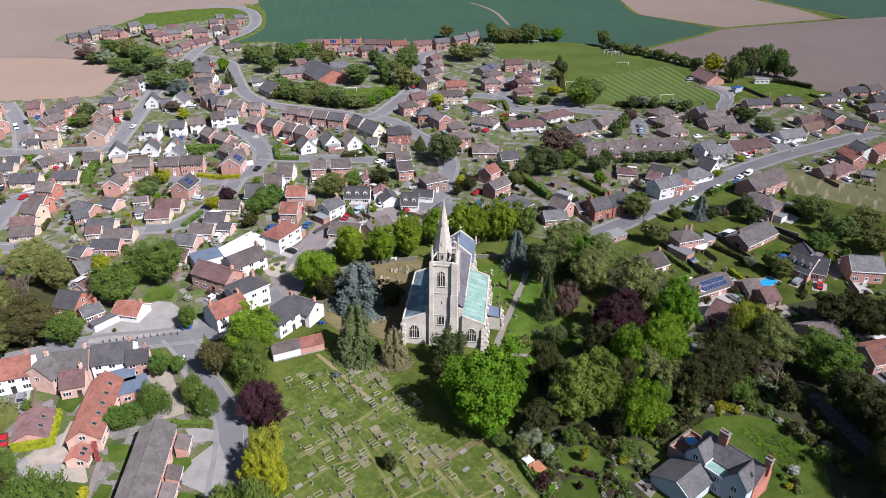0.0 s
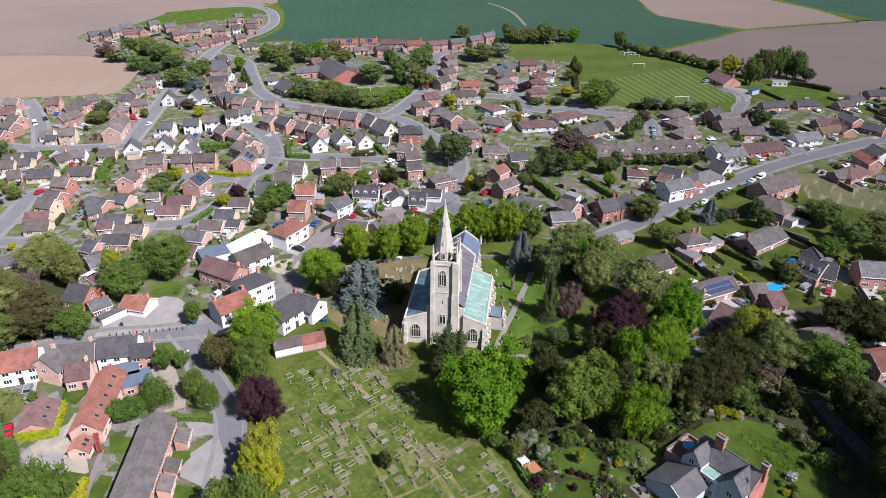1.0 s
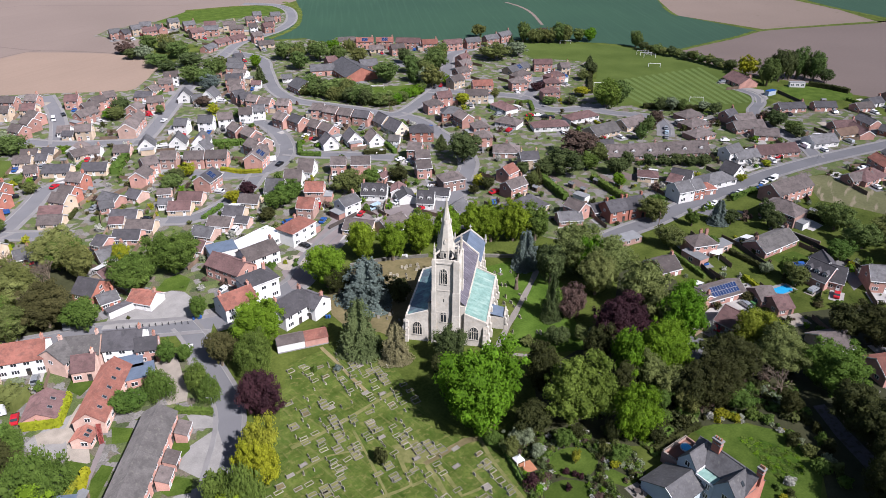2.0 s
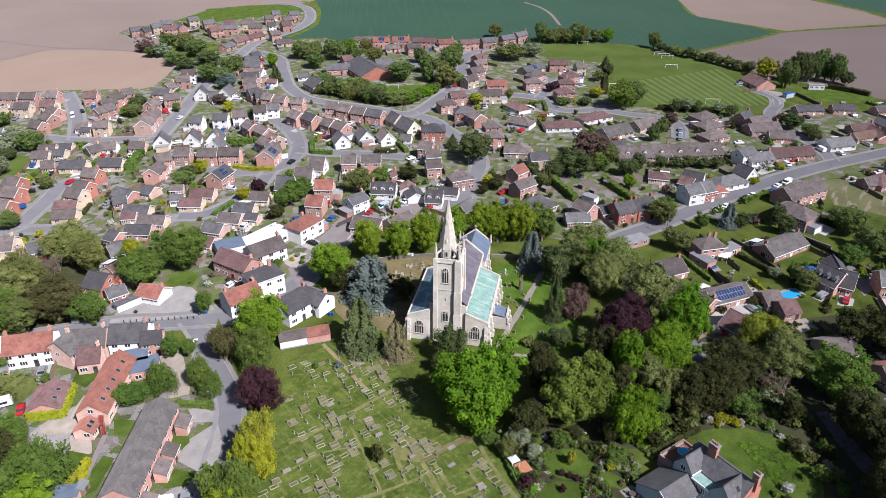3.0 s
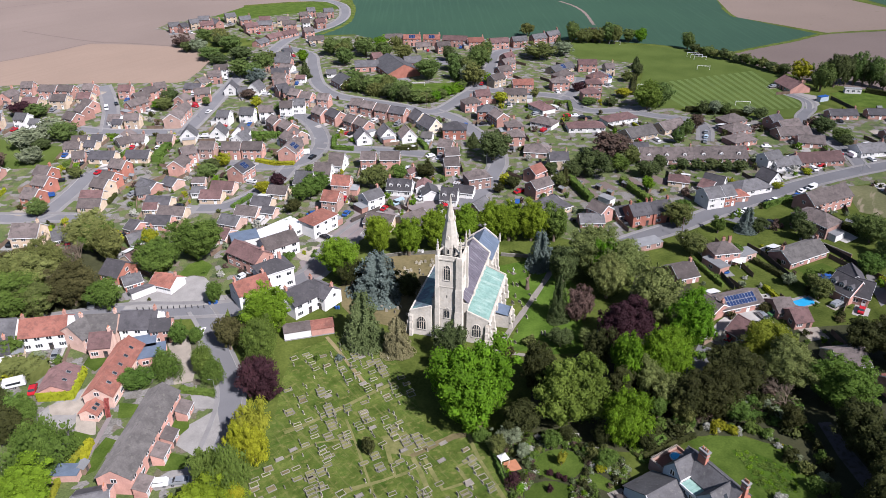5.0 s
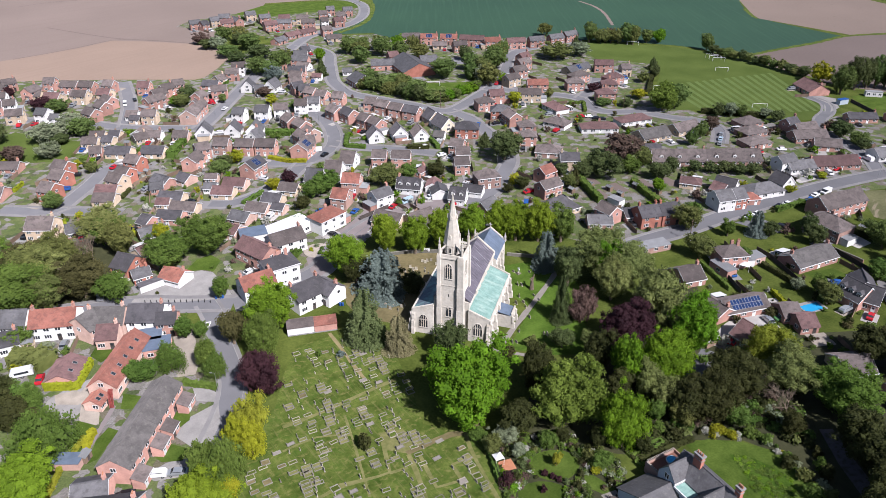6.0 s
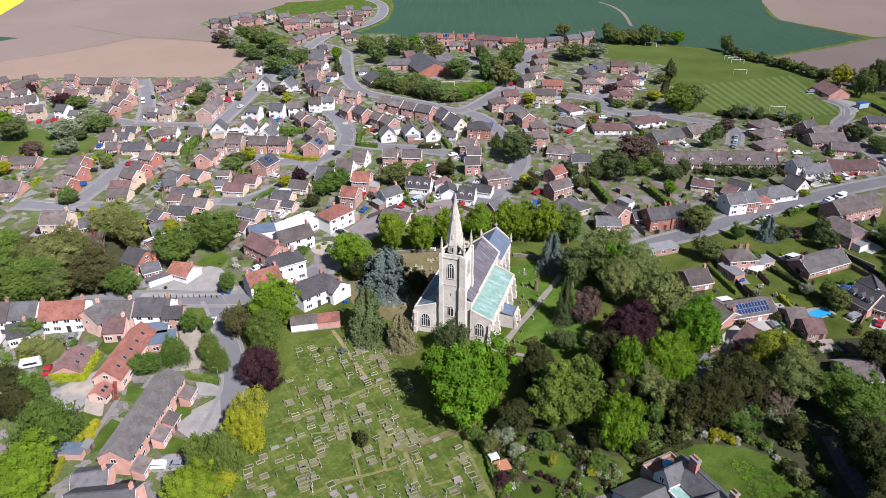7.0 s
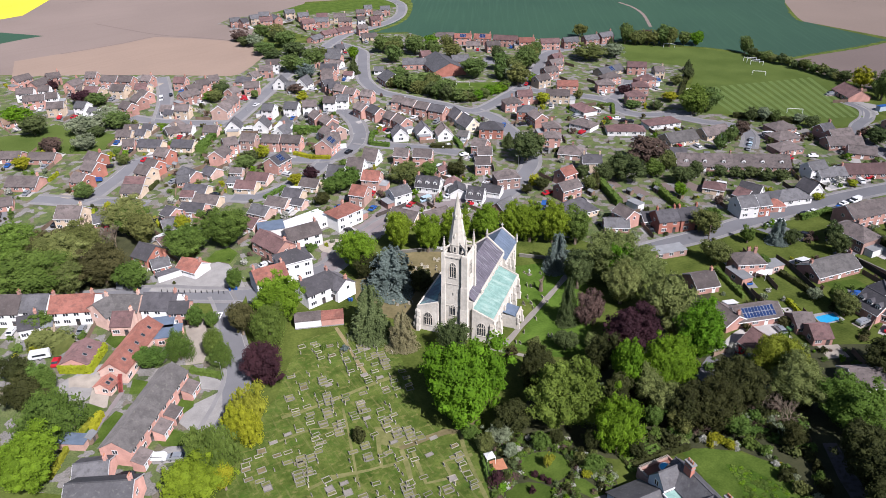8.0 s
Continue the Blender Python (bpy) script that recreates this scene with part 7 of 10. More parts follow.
house(388.6, 228.8, -110, 16.0, 12, 1, "plum", "red", pitch=30, trim=False)
house(269.0, 150.0, -93, 7.4, 6.6, 1.5, "dark", "white", pitch=45, chimney=0)
house(268.9, 125.4, -5, 20.7, 9.5, 2, "brown", "red", chimney=0)
house(306.7, 116.0, -21, 11.3, 7, 1, "brown", "red", pitch=30)
house(184.1, 115.9, -11, 7.8, 9, 1, "brown", "red", pitch=30)
house(188.8, 61.9, -22, 8.7, 9, 1, "brown", "buff", pitch=30, chimney=0)
house(-18.6, 448.3, 32, 9.4, 6.5, 2, "brown", "red", chimney=0, trim=False)
house(-9.2, 433.7, 46, 10.4, 6.5, 2, "brown", "red", chimney=0, trim=False)
house(-2.2, 445.9, 13, 7.3, 6.5, 2, "brown", "red", trim=False)
house(8.4, 424.5, 50, 9.0, 6.5, 2, "brown", "red", trim=False)
house(9.5, 422.9, -18, 7.3, 7, 1, "brown", "buff", pitch=30, chimney=0, trim=False)
house(-15.5, 419.6, -12, 8.5, 6.5, 2, "brown", "white", chimney=0, trim=False)
house(-6.1, 420.2, -15, 5.5, 6.5, 2, "brown", "white", chimney=0, trim=False)
house(-10.6, 403.4, -10, 10.4, 6.5, 2, "brown", "red", chimney=0)
house(-2.3, 404.2, -7, 6.1, 6.5, 2, "brown", "white")
house(-0.2, 385.2, -13, 8.1, 6.5, 2, "brown", "buff", chimney=0)
house(-22.0, 376.7, 22, 6.8, 7, 1, "tan", "red", pitch=30, chimney=0)
house(-21.4, 327.3, -23, 16.8, 7, 1, "brown", "red", pitch=30, chimney=0)
house(-5.1, 318.4, -26, 11.8, 7, 1, "brown", "red", pitch=30)
house(-11.5, 291.4, -26, 12.8, 9, 1, "brown", "red", pitch=30)
house(-18.2, 273.3, -1, 6.2, 7, 1, "brown", "red", pitch=30, chimney=0)
house(-10.0, 188.2, -22, 6.2, 10, 2, "brown", "white", trim=False)
house(-3.5, 186.0, -23, 7.5, 9, 2, "grey", "white", trim=False, chimney=0)
house(-5.9, 178.4, -3, 5.5, 6.6, 1.5, "dark", "white", pitch=36, eaves=3.4, trim=False)
house(8.8, 110.5, -15, 7.2, 8, 1, "grey", "red", pitch=30, eaves=3)
house(10.6, 101.4, -20, 13.8, 9, 2, "grey", "red", eaves=4.4)
house(399.9, 163.3, -20, 9.9, 7, 1, "brown", "red", pitch=30, chimney=0)
house(412.9, 164.2, -12, 9.6, 7, 1, "dark", "white", pitch=30, trim=False)
house(432.6, 162.4, -27, 11.4, 7, 1, "dark", "red", pitch=30, chimney=0, trim=False)
house(444.3, 158.3, -17, 9.3, 7, 1, "brown", "red", pitch=30, chimney=0, trim=False)
house(427.4, 146.5, -27, 11.0, 7, 1, "dark", "red", pitch=30, chimney=0, trim=False)
house(409.6, 142.4, -21, 10.1, 7, 1, "dark", "red", pitch=30, chimney=0)
house(399.1, 133.0, -24, 11.2, 7, 1, "dark", "red", pitch=30, chimney=0)
house(378.7, 149.5, -110, 11.2, 7, 1, "dark", "red", pitch=30, chimney=0)
house(363.5, 154.0, -25, 12.1, 7, 1, "plum", "red", pitch=30)
house(362.4, 144.8, -122, 13.4, 7, 1, "plum", "red", pitch=30)
house(374.1, 135.6, -81, 9.8, 7, 1, "dark", "orange", pitch=30, chimney=0)
house(325.1, 115.7, -119, 11.4, 6.5, 2, "red", "red")
house(336.8, 116.6, -121, 9.8, 6.5, 2, "grey", "white", chimney=0)
house(342.0, 111.6, -1, 13.9, 6.5, 2, "red", "red", chimney=0)
house(311.6, 115.0, -6, 14.9, 9, 1, "plum", "red", hip=True, pitch=30, chimney=0)
house(316.2, 104.0, -65, 5.5, 5, 1, "grey", "red", pitch=30, chimney=0)
house(232.8, 69.7, -45, 10.1, 9, 2, "grey", "red", eaves=4.4)
house(192.2, 45.5, -24, 14.6, 9, 1, "red", "red", pitch=30, eaves=3.4, solar=8, chimney=0)
house(6.1, 246.6, -27, 9.2, 9, 2, "brown", "buff", fine=True)
house(15.4, 242.8, -2, 5.5, 7, 1, "grey", "red", pitch=30, fine=True)
house(39.5, 226.7, 6, 9.3, 8, 1, "grey", "red", pitch=30, fine=True)
house(34.7, 213.8, 26, 5.6, 7, 1, "plum", "buff", pitch=30, fine=True)
house(31.5, 199.5, 5, 5.5, 6, 1, "grey", "orange", pitch=30, fine=True)
house(41.1, 193.2, -51, 8.0, 7, 1, "red", "white", pitch=30, fine=True)
house(6.4, 181.2, -19, 12.2, 9, 2, "red", "white", chimney=2, trim=False, fine=True)
house(13.9, 174.6, 35, 5.6, 9, 2, "taupe", "pink", trim=False, fine=True)
house(20.1, 174.8, -25, 9.5, 9, 2, "taupe", "pink", trim=False, fine=True)
house(29.9, 171.1, -27, 9.9, 9, 2, "dark", "white", trim=False, fine=True)
house(34.3, 166.2, -21, 5.5, 6, 2, "dark", "red", eaves=4.5, trim=False, fine=True)
house(78.3, 196.0, 7, 11.8, 8, 2, "brown", "white", trim=False, fine=True)
house(67.8, 193.1, -66, 13.8, 8, 2, "plum", "red", trim=False, fine=True)
house(70.5, 177.3, 5, 10.4, 7.6, 2, "dark", "white", hip=True, eaves=6.8, chimney=2, fine=True)
house(61.8, 173.3, 5, 10.2, 8, 2, "red", "white", trim=False, chimney=2, fine=True)
house(73.2, 161.2, 16, 10.4, 9, 2, "dark", "white", trim=False, chimney=2, fine=True)
house(80.1, 160.3, -67, 8.2, 7, 2, "dark", "white", eaves=4.3, trim=False, fine=True)
outhouse(67.2, 148.4, -15, 7.5, 4.5, 2.7, 1.3, "brown", "white", "low whitewashed outhouse with a brown tiled roof and no windows")
outhouse(74.0, 146.6, -15, 6.4, 4.5, 2.5, 1.3, "red", "red", "low red brick outhouse with a red tiled roof")
house(19.0, 169.0, -22, 5.7, 8, 1, "plum", "pink", pitch=30, eaves=3.4, trim=False, fine=True)
house(6.9, 157.7, 66, 9.4, 8, 1, "plum", "red", pitch=26, eaves=2.3, chimney=0, trim=False, skylight=2, fine=True)
house(19.8, 153.4, 59, 21.3, 7.2, 1.5, "red", "pink", pitch=36, eaves=3.6, trim=False, chimney=0, skylight=5, fine=True)
house(25.0, 130.7, 57, 14.5, 7.5, 2, "taupe", "red", pitch=32, chimney=0, trim=False, fine=True)
house(17.2, 118.8, 57, 13.6, 7.5, 2, "taupe", "red", pitch=32, chimney=0, trim=False, fine=True)
house(12.6, 142.0, 53, 4.1, 4.6, 1, "red", "pink", pitch=30, eaves=2.2, trim=False, chimney=0, skylight=2, fine=True)

# ---- trees ----
tree(91.8, 94.6, 10.0, 20.0, "bright", "big", base=0.02)
tree(111.2, 81.6, 8.8, 19, "moss", "big", base=0.05)
tree(112.2, 95.9, 5.0, 13, "dark", "big", base=0.05)
tree(117.6, 69.6, 5.4, 15.5, "bright", "big", base=0.03)
tree(132.4, 85.8, 5.1, 15, "bright", "mid", base=0.05)
tree(142.6, 81.8, 7.2, 16, "bright", "big", base=0.05)
tree(159.5, 89.7, 7.3, 16, "bright", "big", base=0.05)
tree(160.9, 104.7, 7.2, 16, "grey", "mid")
tree(157.4, 93.5, 5.3, 13, "grey", "mid")
tree(142.9, 97.7, 7.7, 15, "purple", "big", base=0.05)
tree(141.1, 113.8, 4.5, 11, "plum", "mid", base=0.05)
tree(135.2, 116.6, 3.4, 16.5, "deep", "fir")
tree(160.8, 132.5, 8.5, 15, "grey", "big")
tree(164.7, 122.5, 8.4, 15, "grey", "big")
tree(155.5, 118.5, 6.4, 14, "grey", "big")
tree(160.2, 124.8, 4.2, 15.5, "bright", "mid")
tree(148.6, 131.2, 5.6, 14, "deep", "mid")
tree(149.2, 143.8, 4.8, 14, "blue", "cedar")
tree(107.2, 177.5, 5.3, 14, "lime", "big")
tree(115.7, 172.2, 4.9, 14, "lime", "big")
tree(125.3, 170.9, 5.7, 14, "lime", "big")
tree(137.5, 171.1, 5.5, 14, "lime", "big")
tree(145.7, 166.9, 5.5, 14, "lime", "big")
tree(150.6, 163.7, 5.9, 14, "lime", "big")
tree(157.3, 159.6, 5.9, 14, "lime", "big")
tree(163.9, 155.4, 5.9, 13, "green", "mid")
tree(90.1, 170.0, 6.8, 14, "lime", "big")
tree(96.5, 156.6, 8.8, 15, "blue", "cedar")
tree(91.1, 164.2, 3.9, 9, "dark", "yew")
tree(82.0, 135.6, 6.6, 17.5, "fern", "fir")
tree(88.2, 127.2, 4.5, 11.8, "bronze", "fir")
tree(60.5, 152.9, 6.8, 15, "lime", "big")
tree(54.9, 142.9, 6.2, 12, "green", "weep")
tree(48.9, 151.1, 4.3, 10, "rust", "mid")
tree(50.2, 127.5, 5.5, 12, "purple", "big", base=0.05)
tree(42.8, 111.3, 4.5, 13, "acid", "mid", base=0.05)
tree(42.2, 107.0, 3.7, 10, "yellow", "mid", base=0.05)
tree(39.9, 110.0, 3.6, 10, "yellow", "mid", base=0.05)
tree(31.1, 103.5, 4.3, 11, "green", "mid", base=0.08)
tree(34.6, 99.6, 4.8, 14, "green", "weep")
tree(40.2, 144.6, 3.4, 9, "green", "weep")
tree(41.4, 138.2, 3.2, 8, "green", "weep")
tree(37.6, 160.6, 3.0, 7, "green", "mid")
tree(31.3, 147.1, 4.1, 9, "green", "weep")
tree(23.6, 146.8, 4.5, 6, "green", "mid")
tree(65.4, 97.1, 1.9, 4, "dark", "bush")
tree(99.0, 116.9, 4.6, 11, "deep", "yew")
tree(113.4, 110.4, 1.9, 3.2, "rust", "bush")
tree(93.9, 115.2, 2.3, 6, "dark", "yew")
tree(9.0, 214.5, 8.6, 14, "olive", "big")
tree(3.3, 210.3, 9.9, 14, "grey", "big")
tree(14.9, 196.7, 8.3, 13, "rust", "big")
tree(3.7, 194.8, 6.7, 12, "olive", "big")
tree(25.6, 227.6, 5.9, 12, "green", "mid")
tree(28.3, 219.0, 6.1, 12, "olive", "mid")
tree(40.7, 202.8, 7.7, 12, "green", "big")
tree(54.1, 206.4, 8.3, 13, "green", "big")
tree(41.8, 222.7, 2.9, 7, "yellow", "mid")
tree(22.7, 189.2, 5.1, 10, "green", "mid")
tree(51.5, 176.7, 3.2, 7, "green", "mid")
tree(0.7, 127.6, 8.0, 13, "green", "weep")
tree(-1.8, 146.6, 4.1, 8, "green", "weep")
tree(-5.4, 141.1, 5.2, 10, "dark", "mid")
tree(154.0, 69.8, 6.8, 13, "dark", "big")
tree(142.4, 67.1, 6.8, 12, "dark", "big", base=0.03)
bare_tree(158.7, 65.7, 6.3, 11)
bare_tree(158.5, 57.6, 6.2, 12)
tree(172.0, 52.6, 8.2, 13, "moss", "big", base=0.1)
tree(154.2, 52.9, 2.7, 7, "dark", "yew")
tree(222.5, 349.4, 8.1, 12, "green", "small")
tree(195.0, 429.7, 6.9, 11, "green", "small")
tree(192.9, 402.9, 7.3, 11, "green", "small")
tree(212.1, 413.2, 7.6, 12, "green", "small")
tree(221.4, 405.3, 6.0, 10, "green", "small")
tree(230.1, 394.9, 6.7, 10, "olive", "small")
tree(189.0, 345.1, 11.7, 8, "green", "small")
tree(182.3, 349.2, 8.5, 8, "dark", "small")
tree(195.5, 330.6, 8.3, 7, "green", "small")
tree(200.7, 314.9, 8.0, 6, "green", "small")
tree(129.4, 409.6, 7.1, 11, "green", "small")
tree(144.7, 414.5, 6.5, 11, "green", "small")
tree(161.7, 389.4, 4.2, 11, "dark", "conifer")
tree(170.9, 417.9, 3.7, 9, "bright", "small")
tree(133.2, 390.8, 5.5, 9, "blue", "small")
tree(140.9, 470.4, 8.0, 11, "green", "small")
tree(140.5, 492.5, 6.7, 11, "olive", "small")
tree(121.8, 481.8, 6.5, 9, "pale", "small")
tree(132.0, 506.7, 6.0, 9, "green", "small")
tree(115.4, 500.8, 5.9, 8, "plum", "small")
tree(244.5, 356.8, 5.6, 11, "green", "small")
tree(260.4, 353.1, 7.8, 13, "green", "small")
tree(238.5, 325.7, 7.3, 12, "olive", "small")
tree(245.9, 346.3, 4.9, 10, "dark", "small")
tree(305.7, 352.7, 10.6, 10, "olive", "small")
tree(323.0, 351.1, 6.9, 9, "pale", "small")
tree(333.0, 368.2, 4.0, 9, "dark", "conifer")
tree(358.0, 381.6, 4.2, 9, "bright", "small")
tree(367.3, 374.4, 6.7, 8, "plum", "small")
tree(380.0, 365.3, 6.7, 10, "green", "small")
tree(385.2, 356.7, 5.0, 9, "green", "small")
tree(391.9, 352.5, 5.9, 9, "bright", "small")
tree(293.3, 243.6, 8.6, 14, "moss", "mid")
tree(302.8, 244.7, 7.6, 12, "green", "small")
tree(187.0, 227.6, 8.5, 12, "dark", "mid")
tree(230.5, 202.0, 8.7, 12, "plum", "small")
tree(211.8, 192.6, 8.7, 11, "dark", "mid")
tree(204.3, 194.4, 4.8, 8, "dark", "mid")
tree(103.6, 149.6, 4.9, 8.5, "dark", "yew")
tree(137.6, 68.8, 5.0, 11, "dark", "mid")
tree(145.7, 62.4, 3.9, 6, "green", "mid")
tree(134.7, 68.5, 3.8, 7, "olive", "mid")
tree(134.7, 73.8, 4.1, 10, "grey", "mid")
tree(130.6, 71.8, 2.3, 6, "green", "mid")
tree(98.7, 84.0, 4.6, 9, "dark", "mid")
tree(95.6, 83.0, 3.0, 5, "pale", "mid")
tree(90.7, 81.8, 2.4, 5, "olive", "mid")
tree(102.2, 76.7, 2.4, 5, "green", "mid")
tree(89.2, 86.4, 2.2, 4, "green", "mid")
tree(106.5, 76.8, 1.9, 4, "dark", "mid")
tree(94.8, 77.7, 1.9, 4, "pale", "mid")
tree(109.9, 66.3, 2.7, 4, "green", "mid")
tree(108.4, 69.2, 1.9, 3, "olive", "bush")
tree(107.5, 65.5, 1.1, 2.2, "yellow", "bush")
tree(139.5, 61.8, 2.1, 2.5, "yellow", "bush")
tree(142.1, 58.7, 1.2, 2, "yellow", "bush")
tree(146.2, 57.4, 2.1, 3, "green", "bush")
tree(148.1, 54.2, 1.8, 2.6, "green", "bush")
tree(146.1, 46.7, 2.1, 3, "dark", "bush")
tree(146.2, 42.6, 2.0, 3, "olive", "bush")
tree(143.7, 38.1, 2.3, 3.5, "green", "bush")
tree(72.9, 131.6, 1.2, 2, "blue", "bush")
tree(67.8, 134.8, 0.9, 2, "green", "bush")
tree(41.5, 158.8, 2.3, 5, "green", "mid")
tree(210.3, 116.2, 2.9, 4, "green", "mid")
tree(198.1, 124.2, 5.2, 8, "olive", "mid")
tree(218.1, 130.6, 2.8, 6, "green", "mid")
tree(230.8, 123.2, 3.1, 6, "dark", "mid")
tree(191.5, 88.9, 2.2, 3, "rust", "bush")
tree(209.7, 95.0, 2.4, 4, "pale", "mid")
tree(211.0, 85.5, 4.3, 7, "olive", "mid")
tree(213.4, 90.8, 2.8, 6, "green", "mid")
tree(208.9, 140.9, 5.1, 9.5, "olive", "mid")
tree(213.8, 144.9, 4.4, 8, "green", "mid")
tree(231.0, 179.1, 4.9, 7, "dark", "mid")
tree(239.5, 181.0, 4.0, 7, "dark", "mid")
tree(249.6, 177.5, 3.1, 5, "dark", "small")
tree(254.7, 174.3, 3.3, 5, "dark", "small")
tree(259.8, 171.1, 3.6, 5, "dark", "small")
tree(263.9, 167.1, 3.6, 5, "dark", "small")
tree(269.0, 163.9, 3.6, 5, "dark", "small")
tree(235.2, 193.4, 4.6, 8, "olive", "small")
tree(225.3, 189.8, 4.9, 7, "green", "mid")
tree(244.5, 157.8, 2.4, 4, "green", "mid")
tree(221.5, 169.6, 2.8, 6, "bright", "mid")
tree(290.4, 147.6, 2.1, 3, "yellow", "small")
tree(267.8, 144.6, 2.3, 3, "yellow", "mid")
tree(312.0, 223.7, 3.7, 7, "dark", "small")
tree(316.9, 220.7, 3.8, 7, "pale", "small")
tree(321.7, 217.4, 3.1, 6, "green", "small")
tree(330.6, 210.4, 3.2, 5, "pale", "small")
tree(330.5, 203.5, 3.8, 6, "dark", "small")
tree(282.1, 206.0, 4.0, 8, "green", "small")
tree(292.9, 210.3, 4.1, 7, "plum", "small")
tree(271.1, 201.0, 3.3, 7, "green", "small")
tree(339.2, 175.0, 5.5, 8, "dark", "small")
tree(338.1, 165.2, 4.2, 6, "green", "small")
tree(340.9, 182.1, 3.7, 6, "plum", "small")
tree(334.9, 160.1, 3.6, 5, "dark", "small")
tree(129.8, 227.4, 6.8, 9, "olive", "mid")
tree(140.6, 228.6, 4.7, 7, "green", "mid")
tree(107.5, 234.9, 6.8, 8, "green", "mid")
tree(100.2, 231.4, 4.9, 7, "green", "mid")
tree(95.9, 247.9, 3.3, 6, "purple", "mid")
tree(89.1, 245.2, 3.2, 5, "yellow", "mid")
tree(93.5, 223.5, 3.5, 5, "dark", "mid")
tree(88.8, 211.4, 2.9, 4, "green", "mid")
tree(152.4, 226.0, 4.7, 6, "dark", "mid")
tree(188.0, 246.0, 3.7, 7, "dark", "conifer")
tree(177.1, 198.6, 3.2, 5, "dark", "mid")
tree(176.5, 203.5, 2.8, 5, "yellow", "bush")
tree(169.8, 198.0, 2.3, 4, "dark", "mid")
tree(197.9, 201.1, 3.4, 6, "dark", "mid")
tree(193.6, 190.3, 3.2, 6, "olive", "mid")
tree(197.6, 191.7, 3.3, 8, "dark", "conifer")
tree(77.2, 370.1, 4.4, 7, "olive", "small")
tree(83.0, 383.0, 4.9, 7, "dark", "small")
tree(18.2, 391.4, 5.3, 7, "green", "small")
tree(97.6, 366.4, 2.5, 5, "green", "small")
tree(75.3, 374.9, 3.9, 5, "bright", "small")
tree(26.7, 298.9, 3.1, 5, "olive", "small")
tree(9.8, 269.0, 4.3, 6, "green", "mid")
tree(76.9, 276.6, 4.0, 6, "dark", "mid")
tree(73.3, 271.9, 4.9, 6, "green", "mid")
tree(82.7, 280.1, 3.5, 6, "yellow", "small")
tree(140.3, 445.0, 8.4, 9, "dark", "small")
tree(134.2, 403.8, 7.0, 9, "green", "small")
tree(153.7, 430.9, 5.3, 8, "olive", "small")
tree(122.7, 458.3, 7.0, 8, "green", "small")
tree(125.4, 442.9, 6.1, 7, "dark", "small")
tree(115.2, 485.4, 4.9, 7, "dark", "small")
tree(253.3, 377.8, 5.2, 9, "dark", "small")
tree(248.0, 325.4, 3.3, 6, "bright", "small")
tree(334.6, 406.5, 5.1, 9, "olive", "small")
tree(180.3, 363.5, 6.7, 8, "green", "small")
tree(199.2, 421.5, 5.3, 9, "olive", "small")
tree(127.5, 338.8, 2.4, 4, "green", "small")
tree(120.1, 352.3, 3.7, 5, "yellow", "small")
tree(120.3, 366.9, 4.5, 5, "plum", "small")
tree(138.7, 489.3, 5.8, 9, "dark", "small")
tree(343.2, 304.9, 3.7, 8, "dark", "conifer")
tree(332.5, 291.4, 3.6, 7, "dark", "small")
tree(319.7, 287.4, 4.2, 6, "olive", "small")
tree(296.7, 265.3, 4.5, 5, "yellow", "small")
tree(282.4, 258.6, 4.4, 4, "dark", "small")
tree(272.2, 264.9, 4.4, 4, "green", "small")
tree(282.5, 286.4, 3.9, 5, "purple", "small")
tree(256.1, 290.6, 2.9, 5, "olive", "small")
tree(233.7, 290.9, 4.3, 6, "yellow", "small")
tree(12.6, 348.0, 8.6, 9, "pale", "small")
tree(23.0, 355.6, 8.1, 9, "pale", "small")
tree(26.8, 348.2, 7.4, 9, "green", "small")
tree(11.9, 324.9, 5.8, 8, "pale", "small")
tree(17.4, 341.4, 4.2, 5, "dark", "small")
tree(-17.9, 378.0, 7.5, 9, "bright", "small")
tree(-10.0, 356.0, 7.0, 10, "dark", "small")
tree(-2.2, 328.5, 5.9, 7, "plum", "small")
tree(18.9, 392.8, 6.1, 7, "green", "small")
tree(12.9, 397.8, 6.2, 7, "purple", "small")
tree(-2.4, 432.2, 3.0, 6, "purple", "small")
tree(-13.6, 312.1, 3.9, 6, "yellow", "small")
tree(10.5, 268.9, 4.0, 6, "green", "mid")
tree(-4.3, 197.8, 11.5, 15, "green", "big")
tree(-13.7, 223.5, 10.0, 13, "moss", "big")
tree(1.6, 216.3, 8.4, 13, "rust", "big")
tree(24.3, 230.4, 9.2, 13, "grey", "big")
bare_tree(19.2, 216.0, 5.5, 16)
tree(-3.8, 114.0, 7.5, 13, "lime", "big")
tree(28.4, 96.5, 7.4, 10.5, "lime", "big", base=0.03)
tree(34.3, 95.6, 2.6, 7.5, "yellow", "mid")
tree(-7.7, 153.0, 4.4, 9, "dark", "mid")
tree(-2.9, 150.1, 3.7, 7, "green", "mid")
tree(-3.5, 178.1, 3.7, 6, "green", "mid")
tree(200.0, 54.5, 8.5, 12, "dark", "big")
tree(196.0, 61.7, 5.9, 10, "dark", "mid")
tree(257.8, 98.9, 6.6, 10, "green", "mid")
tree(252.1, 85.7, 6.8, 9, "green", "mid")
tree(264.1, 83.4, 7.0, 10, "olive", "mid")
tree(237.6, 86.3, 5.2, 7, "green", "mid")
tree(252.3, 72.4, 6.7, 9, "olive", "mid")
tree(227.4, 126.4, 4.0, 10, "blue", "fir")
tree(243.1, 117.2, 3.7, 8, "dark", "mid")
tree(239.1, 111.4, 3.6, 8, "dark", "mid")
